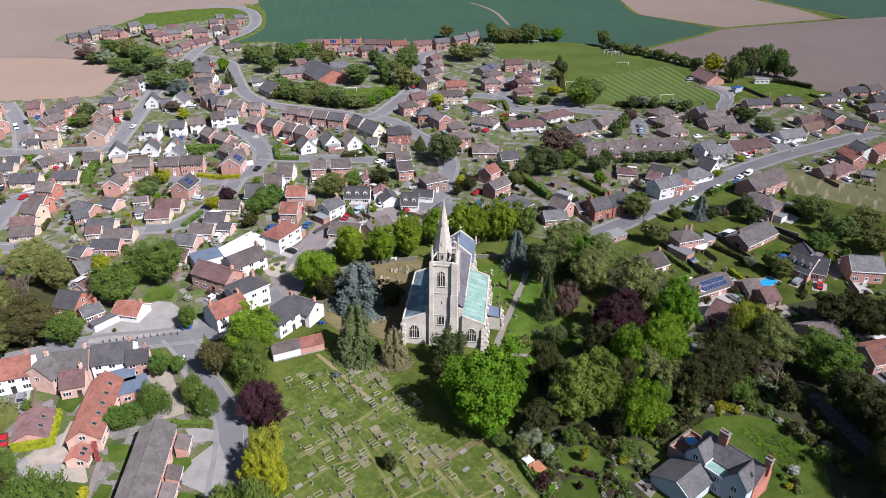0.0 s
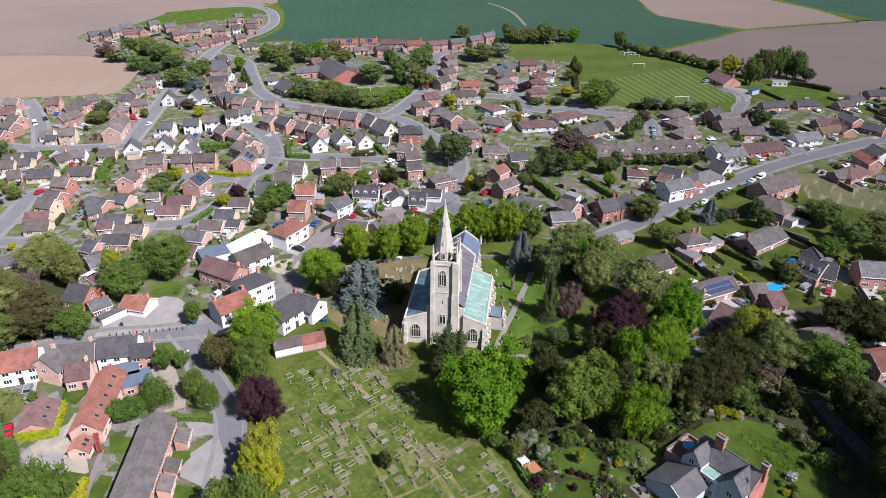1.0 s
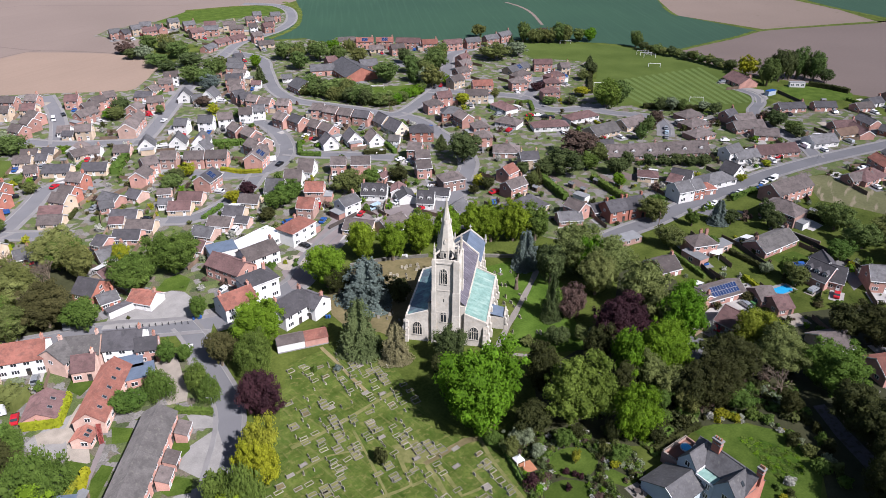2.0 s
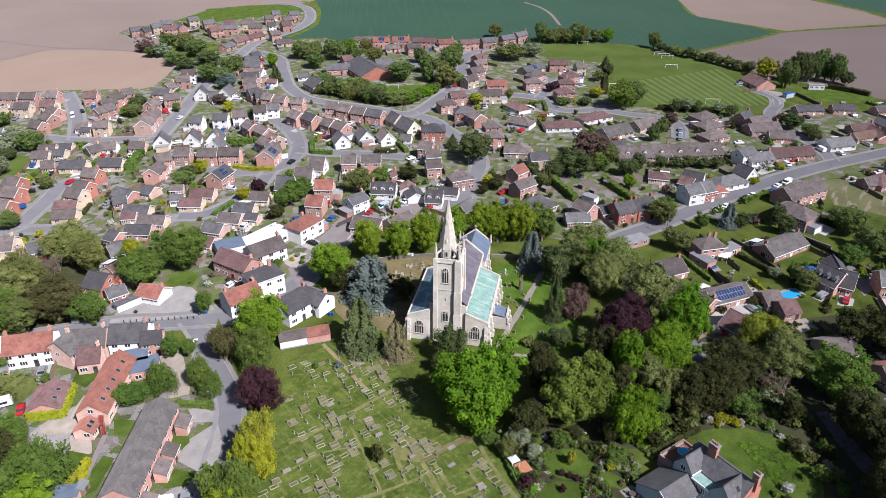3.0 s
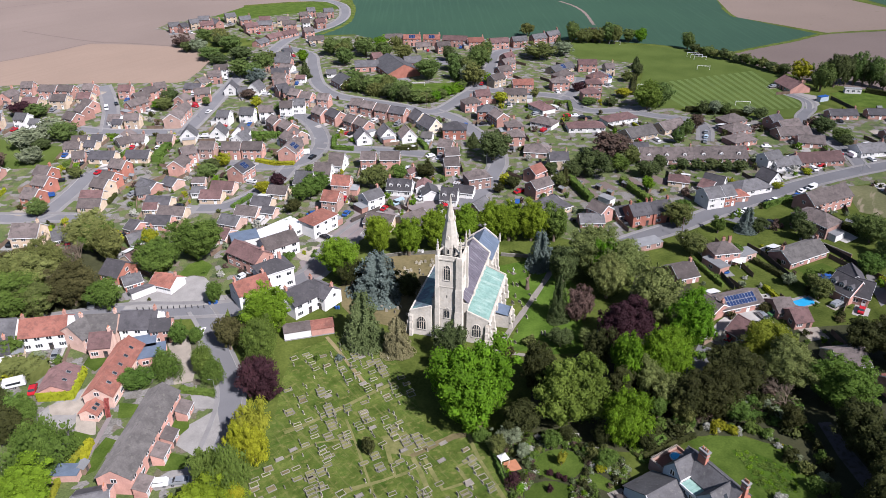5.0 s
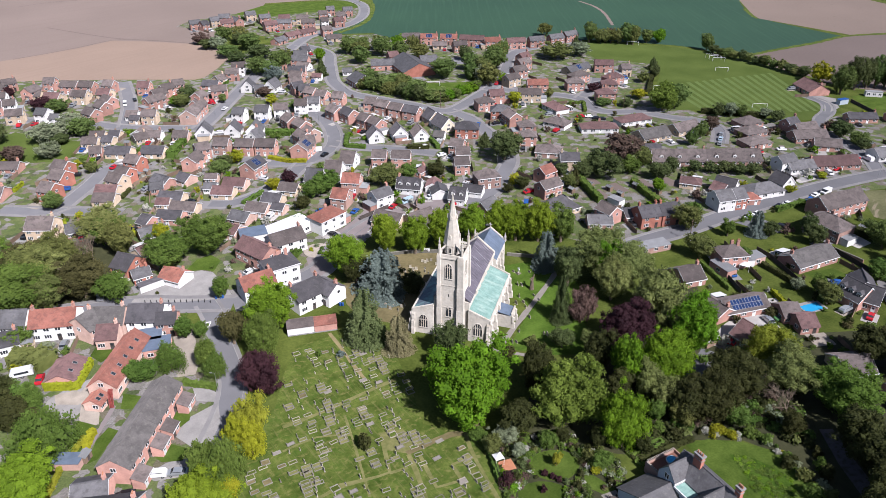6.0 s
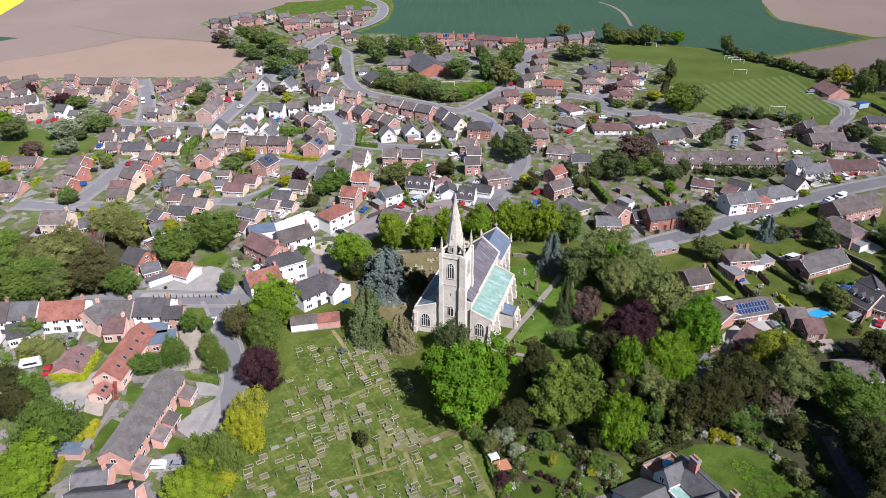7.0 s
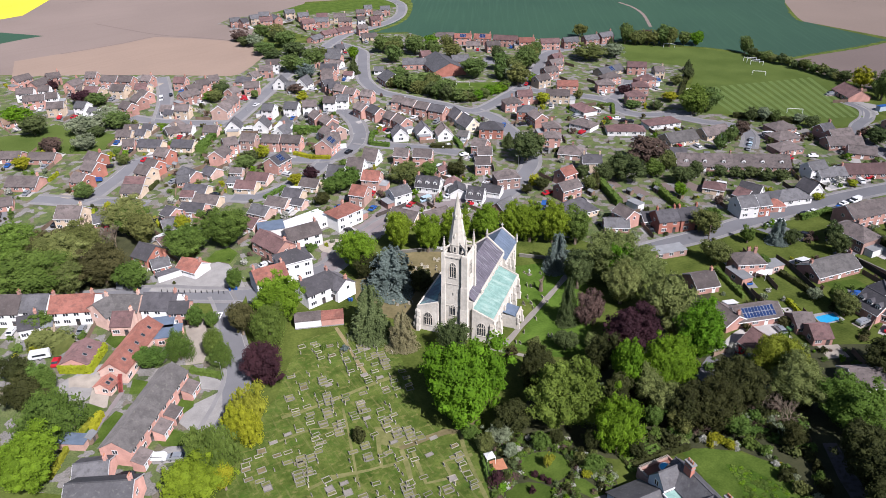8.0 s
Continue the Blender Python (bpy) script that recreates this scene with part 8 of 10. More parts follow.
tree(160.4, 35.9, 7.8, 13, "dark", "big")
tree(167.2, 64.0, 7.8, 13, "grey", "big")
tree(171.0, 73.4, 6.6, 12, "acid", "big")
tree(146.2, 25.2, 7.0, 14, "dark", "big")
tree(142.8, 20.0, 6.8, 14, "dark", "big")
tree(162.5, 31.2, 6.9, 13, "green", "big")
tree(135.7, 71.4, 3.5, 9, "dark", "mid")
tree(124.5, 79.4, 4.3, 11, "dark", "mid")
tree(130.2, 93.7, 4.6, 12, "dark", "mid")
tree(133.9, 79.1, 4.2, 11, "grey", "mid")
tree(112.4, 71.9, 2.2, 6, "dark", "mid")
tree(120.3, 65.4, 2.2, 5, "dark", "mid")
bare_tree(17.0, 216.6, 5, 15)
bare_tree(12.3, 202.7, 5, 14)
bare_tree(10.6, 233.4, 5.1, 11)
tree(152.1, 43.0, 1.6, 3, "green", "bush")
tree(151.0, 40.5, 1.6, 3.2, "dark", "bush")
tree(146.6, 38.4, 1.7, 3, "pale", "bush")
tree(146.1, 35.7, 1.7, 3.4, "olive", "bush")
tree(154.7, 45.7, 1.5, 2.6, "dark", "bush")
tree(143.7, 32.9, 1.7, 3, "green", "bush")
tree(100.8, 71.5, 1.2, 4, "acid", "small")
tree(103.1, 72.7, 0.5, 2, "acid", "bush")
tree(88.3, 72.1, 2.1, 3.5, "purple", "bush")
tree(96.9, 70.4, 0.8, 1.6, "purple", "bush")
tree(97.9, 68.8, 0.8, 1.7, "purple", "bush")
tree(98.7, 67.6, 0.8, 1.6, "purple", "bush")
tree(94.1, 66.8, 0.9, 2, "purple", "bush")
tree(107.1, 65.7, 1.1, 2.2, "yellow", "bush")
tree(140.6, 61.6, 1.9, 2.6, "yellow", "bush")
tree(141.7, 60.3, 1.2, 2, "yellow", "bush")
tree(143.3, 58.3, 1.2, 1.8, "blossom", "bush")
tree(93.7, 83.5, 2.4, 4.5, "pale", "small")
tree(89.9, 82.9, 1.9, 4, "grey", "small")
tree(90.0, 88.5, 1.9, 2, "green", "bush")
tree(89.5, 91.5, 1.7, 2, "green", "bush")
# two trees added at and past the view's edge to shade the drive
tree(154.6, 27.4, 6.4, 14, "dark", "big")
tree(150.1, 19.5, 6.5, 14, "dark", "big")
tree(205.8, 74.7, 1.9, 1.5, "rust", "bush")
tree(124.3, 69.0, 1.7, 2.6, "olive", "bush")
tree(128.4, 68.5, 1.7, 3, "green", "bush")
tree(130.4, 65.0, 1.9, 3, "dark", "bush")
tree(121.2, 68.6, 1.4, 2, "plum", "bush")
tree(135.4, 66.0, 1.8, 3, "green", "bush")
tree(163.5, 43.4, 4.9, 12, "dark", "mid")
tree(403.3, 313.5, 4.2, 5.5, "deep", "small")
tree(402.6, 307.1, 3.6, 4.7, "olive", "small")
tree(403.0, 301.7, 4.6, 6.6, "green", "small")
tree(404.6, 297.4, 3.9, 5.1, "grey", "small")
tree(405.6, 291.9, 4.2, 7.0, "deep", "small")
tree(408.1, 288.6, 3.6, 5.5, "grey", "small")
tree(408.0, 282.3, 4.6, 4.7, "deep", "small")
tree(409.0, 276.9, 3.9, 6.6, "olive", "small")
tree(408.8, 270.8, 4.2, 5.1, "green", "small")
tree(408.7, 264.8, 3.6, 7.0, "grey", "small")
tree(408.6, 258.9, 4.6, 5.5, "deep", "small")
tree(408.4, 253.1, 3.9, 4.7, "grey", "small")
tree(409.5, 249.5, 4.2, 6.6, "deep", "small")
tree(404.9, 321.4, 4.5, 11, "green", "small")
tree(406.6, 237.3, 6.5, 12, "yellow", "small")
tree(398.1, 217.7, 6.5, 16, "green", "mid")
tree(412.2, 219.1, 6, 18, "dark", "mid")
tree(420.5, 217.9, 5, 16, "dark", "mid")
tree(425.5, 216.1, 6, 18, "green", "mid")
tree(428.9, 212.7, 4.5, 15, "dark", "mid")
tree(430.1, 208.0, 5.5, 17, "green", "mid")
tree(431.5, 202.0, 4.5, 8, "dark", "mid")
tree(351.5, 376.9, 4.6, 14, "green", "small")
tree(355.7, 372.4, 5, 9, "olive", "small")
tree(359.7, 369.9, 5, 10, "grey", "small")
tree(363.1, 367.8, 5, 9, "olive", "small")
tree(367.1, 365.3, 5, 10, "grey", "small")
tree(371.3, 360.8, 6, 14, "green", "small")
tree(373.5, 357.5, 4.5, 12, "olive", "small")
tree(173.5, 354.5, 4.1, 6.2, "olive", "small", base=0.03)
tree(175.9, 350.9, 4.4, 7.5, "green", "small", base=0.03)
tree(178.7, 347.9, 4.5, 7.0, "green", "small", base=0.03)
tree(180.5, 342.6, 4.3, 6.1, "green", "small", base=0.03)
tree(181.9, 336.9, 5.1, 7.1, "olive", "small", base=0.03)
tree(185.2, 334.3, 4.0, 6.8, "olive", "small", base=0.03)
tree(187.2, 329.6, 4.6, 7.4, "dark", "small", base=0.03)
tree(189.1, 324.2, 5.1, 7.9, "green", "small", base=0.03)
tree(190.6, 319.9, 4.5, 8.4, "dark", "small", base=0.03)
tree(194.0, 317.6, 3.8, 5.2, "green", "small", base=0.03)
tree(196.0, 314.8, 3.7, 5.8, "green", "small", base=0.03)
tree(198.8, 313.1, 3.8, 5.2, "olive", "small", base=0.03)
tree(202.0, 312.2, 4.0, 4.7, "olive", "small", base=0.03)
tree(205.2, 311.5, 3.7, 5.9, "bright", "small", base=0.03)
tree(210.8, 314.1, 3.9, 5.4, "green", "small", base=0.03)
tree(215.4, 317.4, 3.9, 5.9, "bright", "small", base=0.03)
tree(219.7, 317.6, 3.7, 4.5, "bright", "small", base=0.03)
tree(225.6, 321.4, 4.0, 4.6, "bright", "small", base=0.03)
tree(228.3, 322.1, 3.5, 5.3, "green", "small", base=0.03)
tree(246.2, 344.9, 6.3, 10.3, "olive", "small", base=0.03)
tree(254.0, 351.0, 5.5, 9.7, "green", "small", base=0.03)
tree(258.5, 354.8, 5.0, 11.2, "green", "small", base=0.03)
tree(268.1, 363.7, 6.4, 11.2, "olive", "small", base=0.03)
tree(275.6, 369.2, 5.1, 12.0, "green", "small", base=0.03)
tree(189.9, 337.7, 4, 10, "olive", "small", base=0.05)
tree(235.9, 341.0, 5.5, 11, "green", "small", base=0.05)
tree(205.1, 427.6, 5.0, 10, "green", "small", base=0.05)
tree(215.9, 430.4, 4.6, 9, "olive", "small", base=0.05)
tree(227.5, 422.3, 5.2, 10, "bright", "small", base=0.05)
tree(238.3, 421.2, 4.4, 8.5, "olive", "small", base=0.05)
tree(239.6, 334.6, 5.5, 9, "pale", "small", base=0.05)

# ---- field edges and tracks ----
track("verge", [(416.1, 305.6), (425.0, 300.0), (438.2, 300.6), (461.6, 300.7), (486.1, 300.7), (508.3, 302.9), (520.9, 303.4), (537.0, 299.7), (559.8, 292.0), (591.4, 281.1), (625.2, 269.0)], 4, 0.05, meadow, "grassy bank between two fields", "verge")
track("verge", [(661.1, 388.0), (659.8, 354.6), (650.4, 315.1), (643.8, 262.0)], 6, 0.0522, meadow, "grassy bank at the field edge", "verge")
track("verge", [(533.8, 404.2), (517.0, 380.0), (514.8, 373.7)], 3, 0.0544, meadow, "thin grass strip at the field edge", "verge")
track("farm_track", [(435.9, 497.1), (433.6, 475.2), (423.5, 448.7), (400.9, 411.1)], 2.5, 0.05, soil, "pale worn track across the crop", "track")
track("field_margin", [(24.6, 610.7), (43.8, 580.4), (62.3, 553.4), (71.7, 543.7)], 1.6, 0.05, soil_dark, "dark furrow across the ploughed field", "furrow")
track("field_margin", [(-0.0, 521.1), (18.9, 526.4), (39.1, 533.7), (64.6, 544.4), (87.6, 530.1), (112.1, 505.7), (117.4, 497.0)], 1.4, 0.05, soil_dark, "thin bare line across the ploughed field", "furrow")
track("field_margin", [(6.7, 708.5), (31.7, 717.2), (75.0, 716.1), (97.0, 711.4), (196.4, 643.4)], 1.2, 0.05, soil_dark, "thin bare line across the ploughed field", "furrow")
track("verge", [(276.8, 608.5), (274.3, 574.5), (251.1, 525.8), (233.4, 504.2), (210.9, 488.3)], 4, 0.0475, meadow, "grass verge along the far lane", "verge")
track("path", [(73.9, 143.2), (74.3, 134.8), (74.5, 124.8), (75.1, 117.8)], 1.0, 0.06, dry, "worn straight path through the churchyard", "path")
track("path", [(73.0, 90.9), (78.8, 91.2), (85.0, 91.8)], 1.3, 0.055, parched, "worn mown track between the graves", "path")
track("path", [(73.2, 90.4), (72.7, 85.8), (71.6, 80.3), (70.5, 75.3)], 1.1, 0.0562, worn, "worn mown track between the graves", "path")
track("path", [(75.5, 89.5), (74.8, 83.7), (74.4, 78.8), (77.9, 78.2), (80.2, 78.0), (80.4, 80.7), (80.5, 82.9), (83.4, 82.9), (87.4, 82.1)], 0.9, 0.0574, worn, "worn mown track between the graves", "path")
track("path", [(69.7, 96.9), (68.4, 92.0), (67.2, 87.5), (64.3, 87.7), (61.4, 88.2), (55.9, 89.4)], 0.9, 0.0586, worn, "worn mown track between the graves", "path")
track("path", [(67.1, 87.3), (71.4, 86.9)], 0.8, 0.0598, worn, "worn mown track between the graves", "path")
track("path", [(50.6, 112.7), (57.0, 112.9), (63.3, 113.4), (71.9, 114.7), (81.9, 115.8)], 1.1, 0.061, worn, "worn mown track between the graves", "path")
track("path", [(50.3, 88.0), (54.4, 88.8), (60.8, 88.2)], 0.8, 0.0622, worn, "worn mown track between the graves", "path")
track("path", [(65.2, 109.6), (63.8, 100.6), (62.1, 91.5), (60.6, 83.3)], 0.6, 0.0634, worn, "worn mown track between the graves", "path")
track("path", [(48.2, 105.0), (56.6, 105.6), (63.9, 102.6)], 0.6, 0.0646, worn, "worn mown track between the graves", "path")
sheet("worn_grass", [(70.0, 99.9), (75.6, 98.4), (77.4, 91.7), (73.0, 90.9), (69.3, 94.1)], 0.05, worn, "dry worn patch of churchyard grass", "grass")
track("path", [(113.8, 115.0), (123.3, 121.4), (134.3, 128.5), (145.3, 135.8), (150.8, 139.8)], 1.7, 0.061, flags, "grey flagged churchyard path", "path")
track("path", [(109.7, 115.7), (114.1, 111.2), (120.7, 104.7)], 1.4, 0.06, flags, "grey path beside the church", "path")
track("drive", [(10.0, 135.0), (10.4, 145.9), (7.0, 149.2), (3.3, 149.2)], 4, 0.06, gravel, "pale gravel drive", "drive")
track("drive", [(18.3, 150.7), (14.5, 155.6), (11.6, 149.9), (7.9, 146.3), (4.4, 148.5)], 3, 0.061, gravel, "pale gravel drive", "drive")
track("drive", [(37.0, 164.0), (36.8, 155.3), (34.3, 143.3)], 5, 0.06, gravel, "pale gravel yard between hedges", "drive")
track("drive", [(162.7, 85.7), (155.4, 81.4), (149.7, 79.3)], 4, 0.06, asphalt, "grey tarmac drive", "drive")
sheet("yard", [(164.0, 88.4), (175.3, 92.4), (183.6, 94.1), (190.8, 89.6), (189.2, 85.4), (173.5, 82.0), (167.1, 84.5)], 0.06, concrete, "pale concrete yard", "yard")
sheet("churchyard_grass", [(133.0, 152.0), (148.0, 149.0), (153.0, 133.0), (150.0, 122.0), (141.0, 113.0), (135.0, 99.0), (124.0, 104.5), (114.6, 112.6), (131.5, 126.4), (130.0, 136.0)], 0.046, lush, "lush green grass south of the church", "grass")
sheet("lawn", [(96.7, 76.8), (101.3, 76.4), (105.5, 73.4), (105.4, 69.4), (102.0, 67.5), (96.7, 68.9), (94.6, 72.2)], 0.06, lush, "round mown lawn", "lawn")
sheet("lawn", [(131.1, 62.8), (137.1, 61.2), (143.4, 56.6), (147.2, 51.7), (148.5, 46.6), (146.3, 40.9), (142.3, 36.8), (134.5, 32.9), (124.5, 39.1), (129.4, 48.6), (130.8, 57.6)], 0.06, lawn, "broad mown lawn", "lawn")
sheet("lawn", [(220.8, 100.4), (231.3, 98.2), (231.8, 91.4), (223.8, 90.1), (219.9, 96.6)], 0.06, lawn, "small mown lawn", "lawn")
sheet("pool_deck", [(203.0, 89.7), (210.2, 88.3), (209.5, 83.5), (201.0, 84.4)], 0.055, kerbstone, "pale stone pool surround", "paving")
sheet("swimming_pool", [(202.8, 88.3), (209.1, 87.5), (208.4, 84.1), (201.7, 85.0)], 0.07, water, "bright blue outdoor swimming pool", "pool")
sheet("waste_ground", [(295.5, 131.3), (315.6, 122.1), (335.8, 102.9), (289.9, 80.4), (282.7, 103.1), (277.2, 114.9), (283.9, 122.6)], 0.031, waste, "dry rough grass with bare earth", "ground")
sheet("yard", [(325.8, 159.0), (327.2, 151.6), (296.9, 147.7), (278.9, 148.4), (280.5, 158.0), (304.0, 158.2)], 0.05, concrete, "pale front yards", "yard")

# ---- mown stripes of the football pitch ----
sheet("mown_stripe", [(325.3, 277.0), (327.8, 276.6), (312.1, 225.0), (310.1, 225.8)], 0.045, stripe, "paler mown stripe of the pitch", "grass stripe")
sheet("mown_stripe", [(330.4, 276.2), (332.9, 275.8), (316.1, 223.5), (314.1, 224.2)], 0.045, stripe, "paler mown stripe of the pitch", "grass stripe")
sheet("mown_stripe", [(335.5, 275.3), (338.1, 274.9), (320.0, 221.9), (318.1, 222.7)], 0.045, stripe, "paler mown stripe of the pitch", "grass stripe")
sheet("mown_stripe", [(340.6, 274.5), (343.2, 274.1), (324.0, 220.4), (322.0, 221.2)], 0.045, stripe, "paler mown stripe of the pitch", "grass stripe")
sheet("mown_stripe", [(345.8, 273.7), (348.3, 273.2), (328.0, 218.9), (326.0, 219.6)], 0.045, stripe, "paler mown stripe of the pitch", "grass stripe")
sheet("mown_stripe", [(350.9, 272.8), (353.4, 272.4), (331.9, 217.3), (329.9, 218.1)], 0.045, stripe, "paler mown stripe of the pitch", "grass stripe")
sheet("mown_stripe", [(356.0, 272.0), (358.6, 271.6), (335.9, 215.8), (333.9, 216.6)], 0.045, stripe, "paler mown stripe of the pitch", "grass stripe")
sheet("mown_stripe", [(361.1, 271.2), (363.7, 270.7), (339.9, 214.3), (337.9, 215.0)], 0.045, stripe, "paler mown stripe of the pitch", "grass stripe")
sheet("mown_stripe", [(366.2, 270.3), (368.8, 269.9), (343.8, 212.7), (341.8, 213.5)], 0.045, stripe, "paler mown stripe of the pitch", "grass stripe")
sheet("mown_stripe", [(371.4, 269.5), (373.9, 269.1), (347.8, 211.2), (345.8, 211.9)], 0.045, stripe, "paler mown stripe of the pitch", "grass stripe")
sheet("mown_stripe", [(376.5, 268.6), (379.0, 268.2), (351.7, 209.6), (349.8, 210.4)], 0.045, stripe, "paler mown stripe of the pitch", "grass stripe")
sheet("mown_stripe", [(381.6, 267.8), (384.2, 267.4), (355.7, 208.1), (353.7, 208.9)], 0.045, stripe, "paler mown stripe of the pitch", "grass stripe")
sheet("mown_stripe", [(386.7, 267.0), (389.3, 266.5), (359.7, 206.6), (357.7, 207.3)], 0.045, stripe, "paler mown stripe of the pitch", "grass stripe")
sheet("mown_stripe", [(391.8, 266.1), (394.4, 265.7), (363.6, 205.0), (361.6, 205.8)], 0.045, stripe, "paler mown stripe of the pitch", "grass stripe")
sheet("mown_stripe", [(397.0, 265.3), (399.5, 264.9), (367.6, 203.5), (365.6, 204.3)], 0.045, stripe, "paler mown stripe of the pitch", "grass stripe")

# ---- hedges ----
hedge([(201.8, 196.4), (198.5, 183.8), (195.7, 173.1)], 2.5, 3, "green")
hedge([(218.9, 181.1), (216.3, 170.3), (214.4, 158.6)], 2.5, 2.5, "green")
hedge([(58.4, 300.2), (62.5, 307.4), (67.1, 314.9)], 3.5, 3, "green")
hedge([(104.2, 308.8), (114.3, 302.5), (118.4, 302.5)], 4, 2.5, "green")
hedge([(137.2, 287.7), (131.5, 275.3), (138.7, 269.2)], 2, 1.8, "green")
hedge([(155.5, 260.3), (164.0, 255.0)], 2.5, 1.8, "dark")
hedge([(96.5, 278.9), (102.7, 270.6), (109.7, 267.0)], 2, 1.5, "yellow")
hedge([(169.2, 267.4), (168.7, 259.1), (167.3, 252.6)], 2, 2, "green")
hedge([(418.8, 204.0), (422.5, 193.1), (423.7, 182.7)], 3, 2.5, "dark")
hedge([(351.6, 312.1), (323.9, 285.4), (304.0, 265.7)], 2.4, 2.2, "dark")
hedge([(308.8, 231.8), (319.8, 222.8), (331.0, 210.5)], 3, 2.5, "dark")
hedge([(118.0, 63.3), (128.1, 63.1), (133.4, 62.5)], 1.0, 1.3, "dark")
for x0, x1 in ((117.4, 121.2), (122.6, 127.6)):   # box-edged beds
    hedge([(x0, 64.6), (x1, 64.5), (x1, 67.2), (x0, 67.0), (x0, 64.6)], 0.6, 0.7, "dark", label="low clipped box hedge round a bed")
hedge([(90.1, 83.0), (89.1, 79.5), (87.3, 73.9)], 1.2, 1.5, "green")
hedge([(145.5, 337.9), (153.0, 344.4)], 1, 1, "green")
hedge([(26.5, 317.4), (23.0, 316.0)], 2, 1.5, "green")
hedge([(-5.9, 171.0), (-0.9, 169.0), (2.9, 164.5)], 7, 3.6, "olive")
hedge([(8.7, 131.0), (3.4, 124.0), (-0.6, 114.8)], 1.0, 1.5, "acid")
hedge([(33.0, 140.4), (36.2, 137.6), (40.2, 134.4)], 1.6, 1.4, "green")
hedge([(8.5, 127.0), (10.3, 131.5), (11.0, 132.1)], 1.6, 1.8, "yellow")
hedge([(74.3, 238.1), (84.2, 244.9)], 1.5, 1.5, "green")
hedge([(221.0, 111.7), (218.4, 104.3)], 1.5, 1.6, "dark")
hedge([(211.8, 110.3), (211.9, 103.8), (211.4, 95.0)], 1.5, 1.8, "dark")
hedge([(260.7, 116.1), (259.6, 108.7), (260.7, 102.8)], 2.5, 2.5, "dark")
hedge([(195.3, 121.0), (191.1, 104.7)], 1.2, 1.5, "green")
hedge([(202.5, 230.9), (213.3, 232.4)], 1, 1.4, "dark")
hedge([(257.9, 275.6), (265.6, 273.1), (257.7, 261.4)], 1.5, 1.5, "green")
hedge([(248.9, 135.5), (263.9, 135.2)], 1.8, 2, "green")
hedge([(274.3, 186.5), (287.3, 178.4)], 1.2, 1.2, "green")
sheet("lawn", [(44.5, 197.8), (49.6, 203.7), (54.5, 204.9), (56.5, 199.4), (52.9, 193.4), (49.4, 196.3)], 0.062, lawn, "grass bank above the car park", "lawn")

# ---- cars and vans in the streets ----
car(21.6, 111.1, -22, "white", "suv")
car(25.7, 109.5, -23, "silver", "car")
car(123.9, 207.7, 34, "red", "car")
car(130.6, 209.3, 12, "sky", "van")
car(140.2, 208.1, 15, "white", "suv")
car(145.1, 198.5, 5, "red", "car")
car(159.8, 212.7, -49, "white", "car")
car(176.6, 193.9, 1, "red", "suv")
car(168.9, 184.3, 53, "blue", "van")
car(212.3, 222.8, -32, "white", "suv")
car(189.5, 158.0, -5, "black", "car")
car(292.9, 203.5, -145, "silver", "car")
car(288.1, 199.3, -145, "sky", "car")
car(283.2, 195.3, -143, "silver", "car")
car(279.7, 137.3, 4, "white", "van")
car(273.5, 137.3, 7, "white", "car")
car(268.2, 135.6, 12, "blue", "car")
car(235.6, 136.4, 2, "white", "car")
car(240.3, 136.9, 5, "white", "car")
car(252.6, 137.4, 4, "black", "car")
car(257.4, 137.4, 1, "white", "car")
car(239.5, 125.7, -71, "black", "suv")
car(325.4, 150.7, -107, "white", "van")
car(304.0, 150.1, -9, "red", "car")
car(302.0, 176.7, -32, "white", "car")
car(250.7, 256.1, -32, "red", "car")
car(254.1, 253.9, -32, "white", "car")
car(255.6, 250.0, -32, "black", "car")
car(257.4, 247.8, -32, "black", "car")
car(243.4, 324.2, 44, "red", "car")
car(199.1, 270.4, 53, "blue", "car")
car(35.1, 299.9, 37, "red", "car")
car(20.0, 298.6, 0, "black", "car")
car(14.9, 285.0, -7, "blue", "suv")
car(18.7, 193.9, 80, "silver", "van")
car(169.6, 85.6, -67, "red", "car")
car(192.2, 86.5, -4, "green", "car")
car(0.4, 159.4, 76, "red", "car")
car(-3.5, 163.8, -7, "white", "caravan")
car(51.0, 387.8, 81, "white", "van")
car(56.5, 393.0, -89, "black", "car")
car(117.7, 276.2, -16, "white", "van")
car(119.2, 269.9, 33, "black", "car")
car(143.7, 289.3, -32, "red", "car")
car(148.5, 284.5, -12, "black", "car")
car(162.0, 256.6, -17, "white", "suv")
car(164.7, 244.6, 2, "white", "car")
car(98.5, 216.8, -10, "blue", "suv")
car(114.9, 213.9, -79, "black", "car")
car(109.6, 211.0, 40, "blue", "car")
car(92.0, 368.7, -86, "red", "van")
car(95.6, 354.8, 44, "white", "car")
car(204.1, 131.4, -60, "white", "car")
car(257.1, 212.4, -32, "red", "car")
car(298.7, 162.6, -102, "white", "car")
car(321.1, 153.4, 4, "red", "car")
car(51.7, 234.9, 45, "black", "car")
car(56.8, 249.5, -32, "black", "car")
car(148.2, 322.0, -32, "white", "car")
car(143.2, 321.0, -32, "red", "car")
car(148.4, 311.8, 8, "blue", "car")
car(14.7, 108.2, -12, "black", "car")

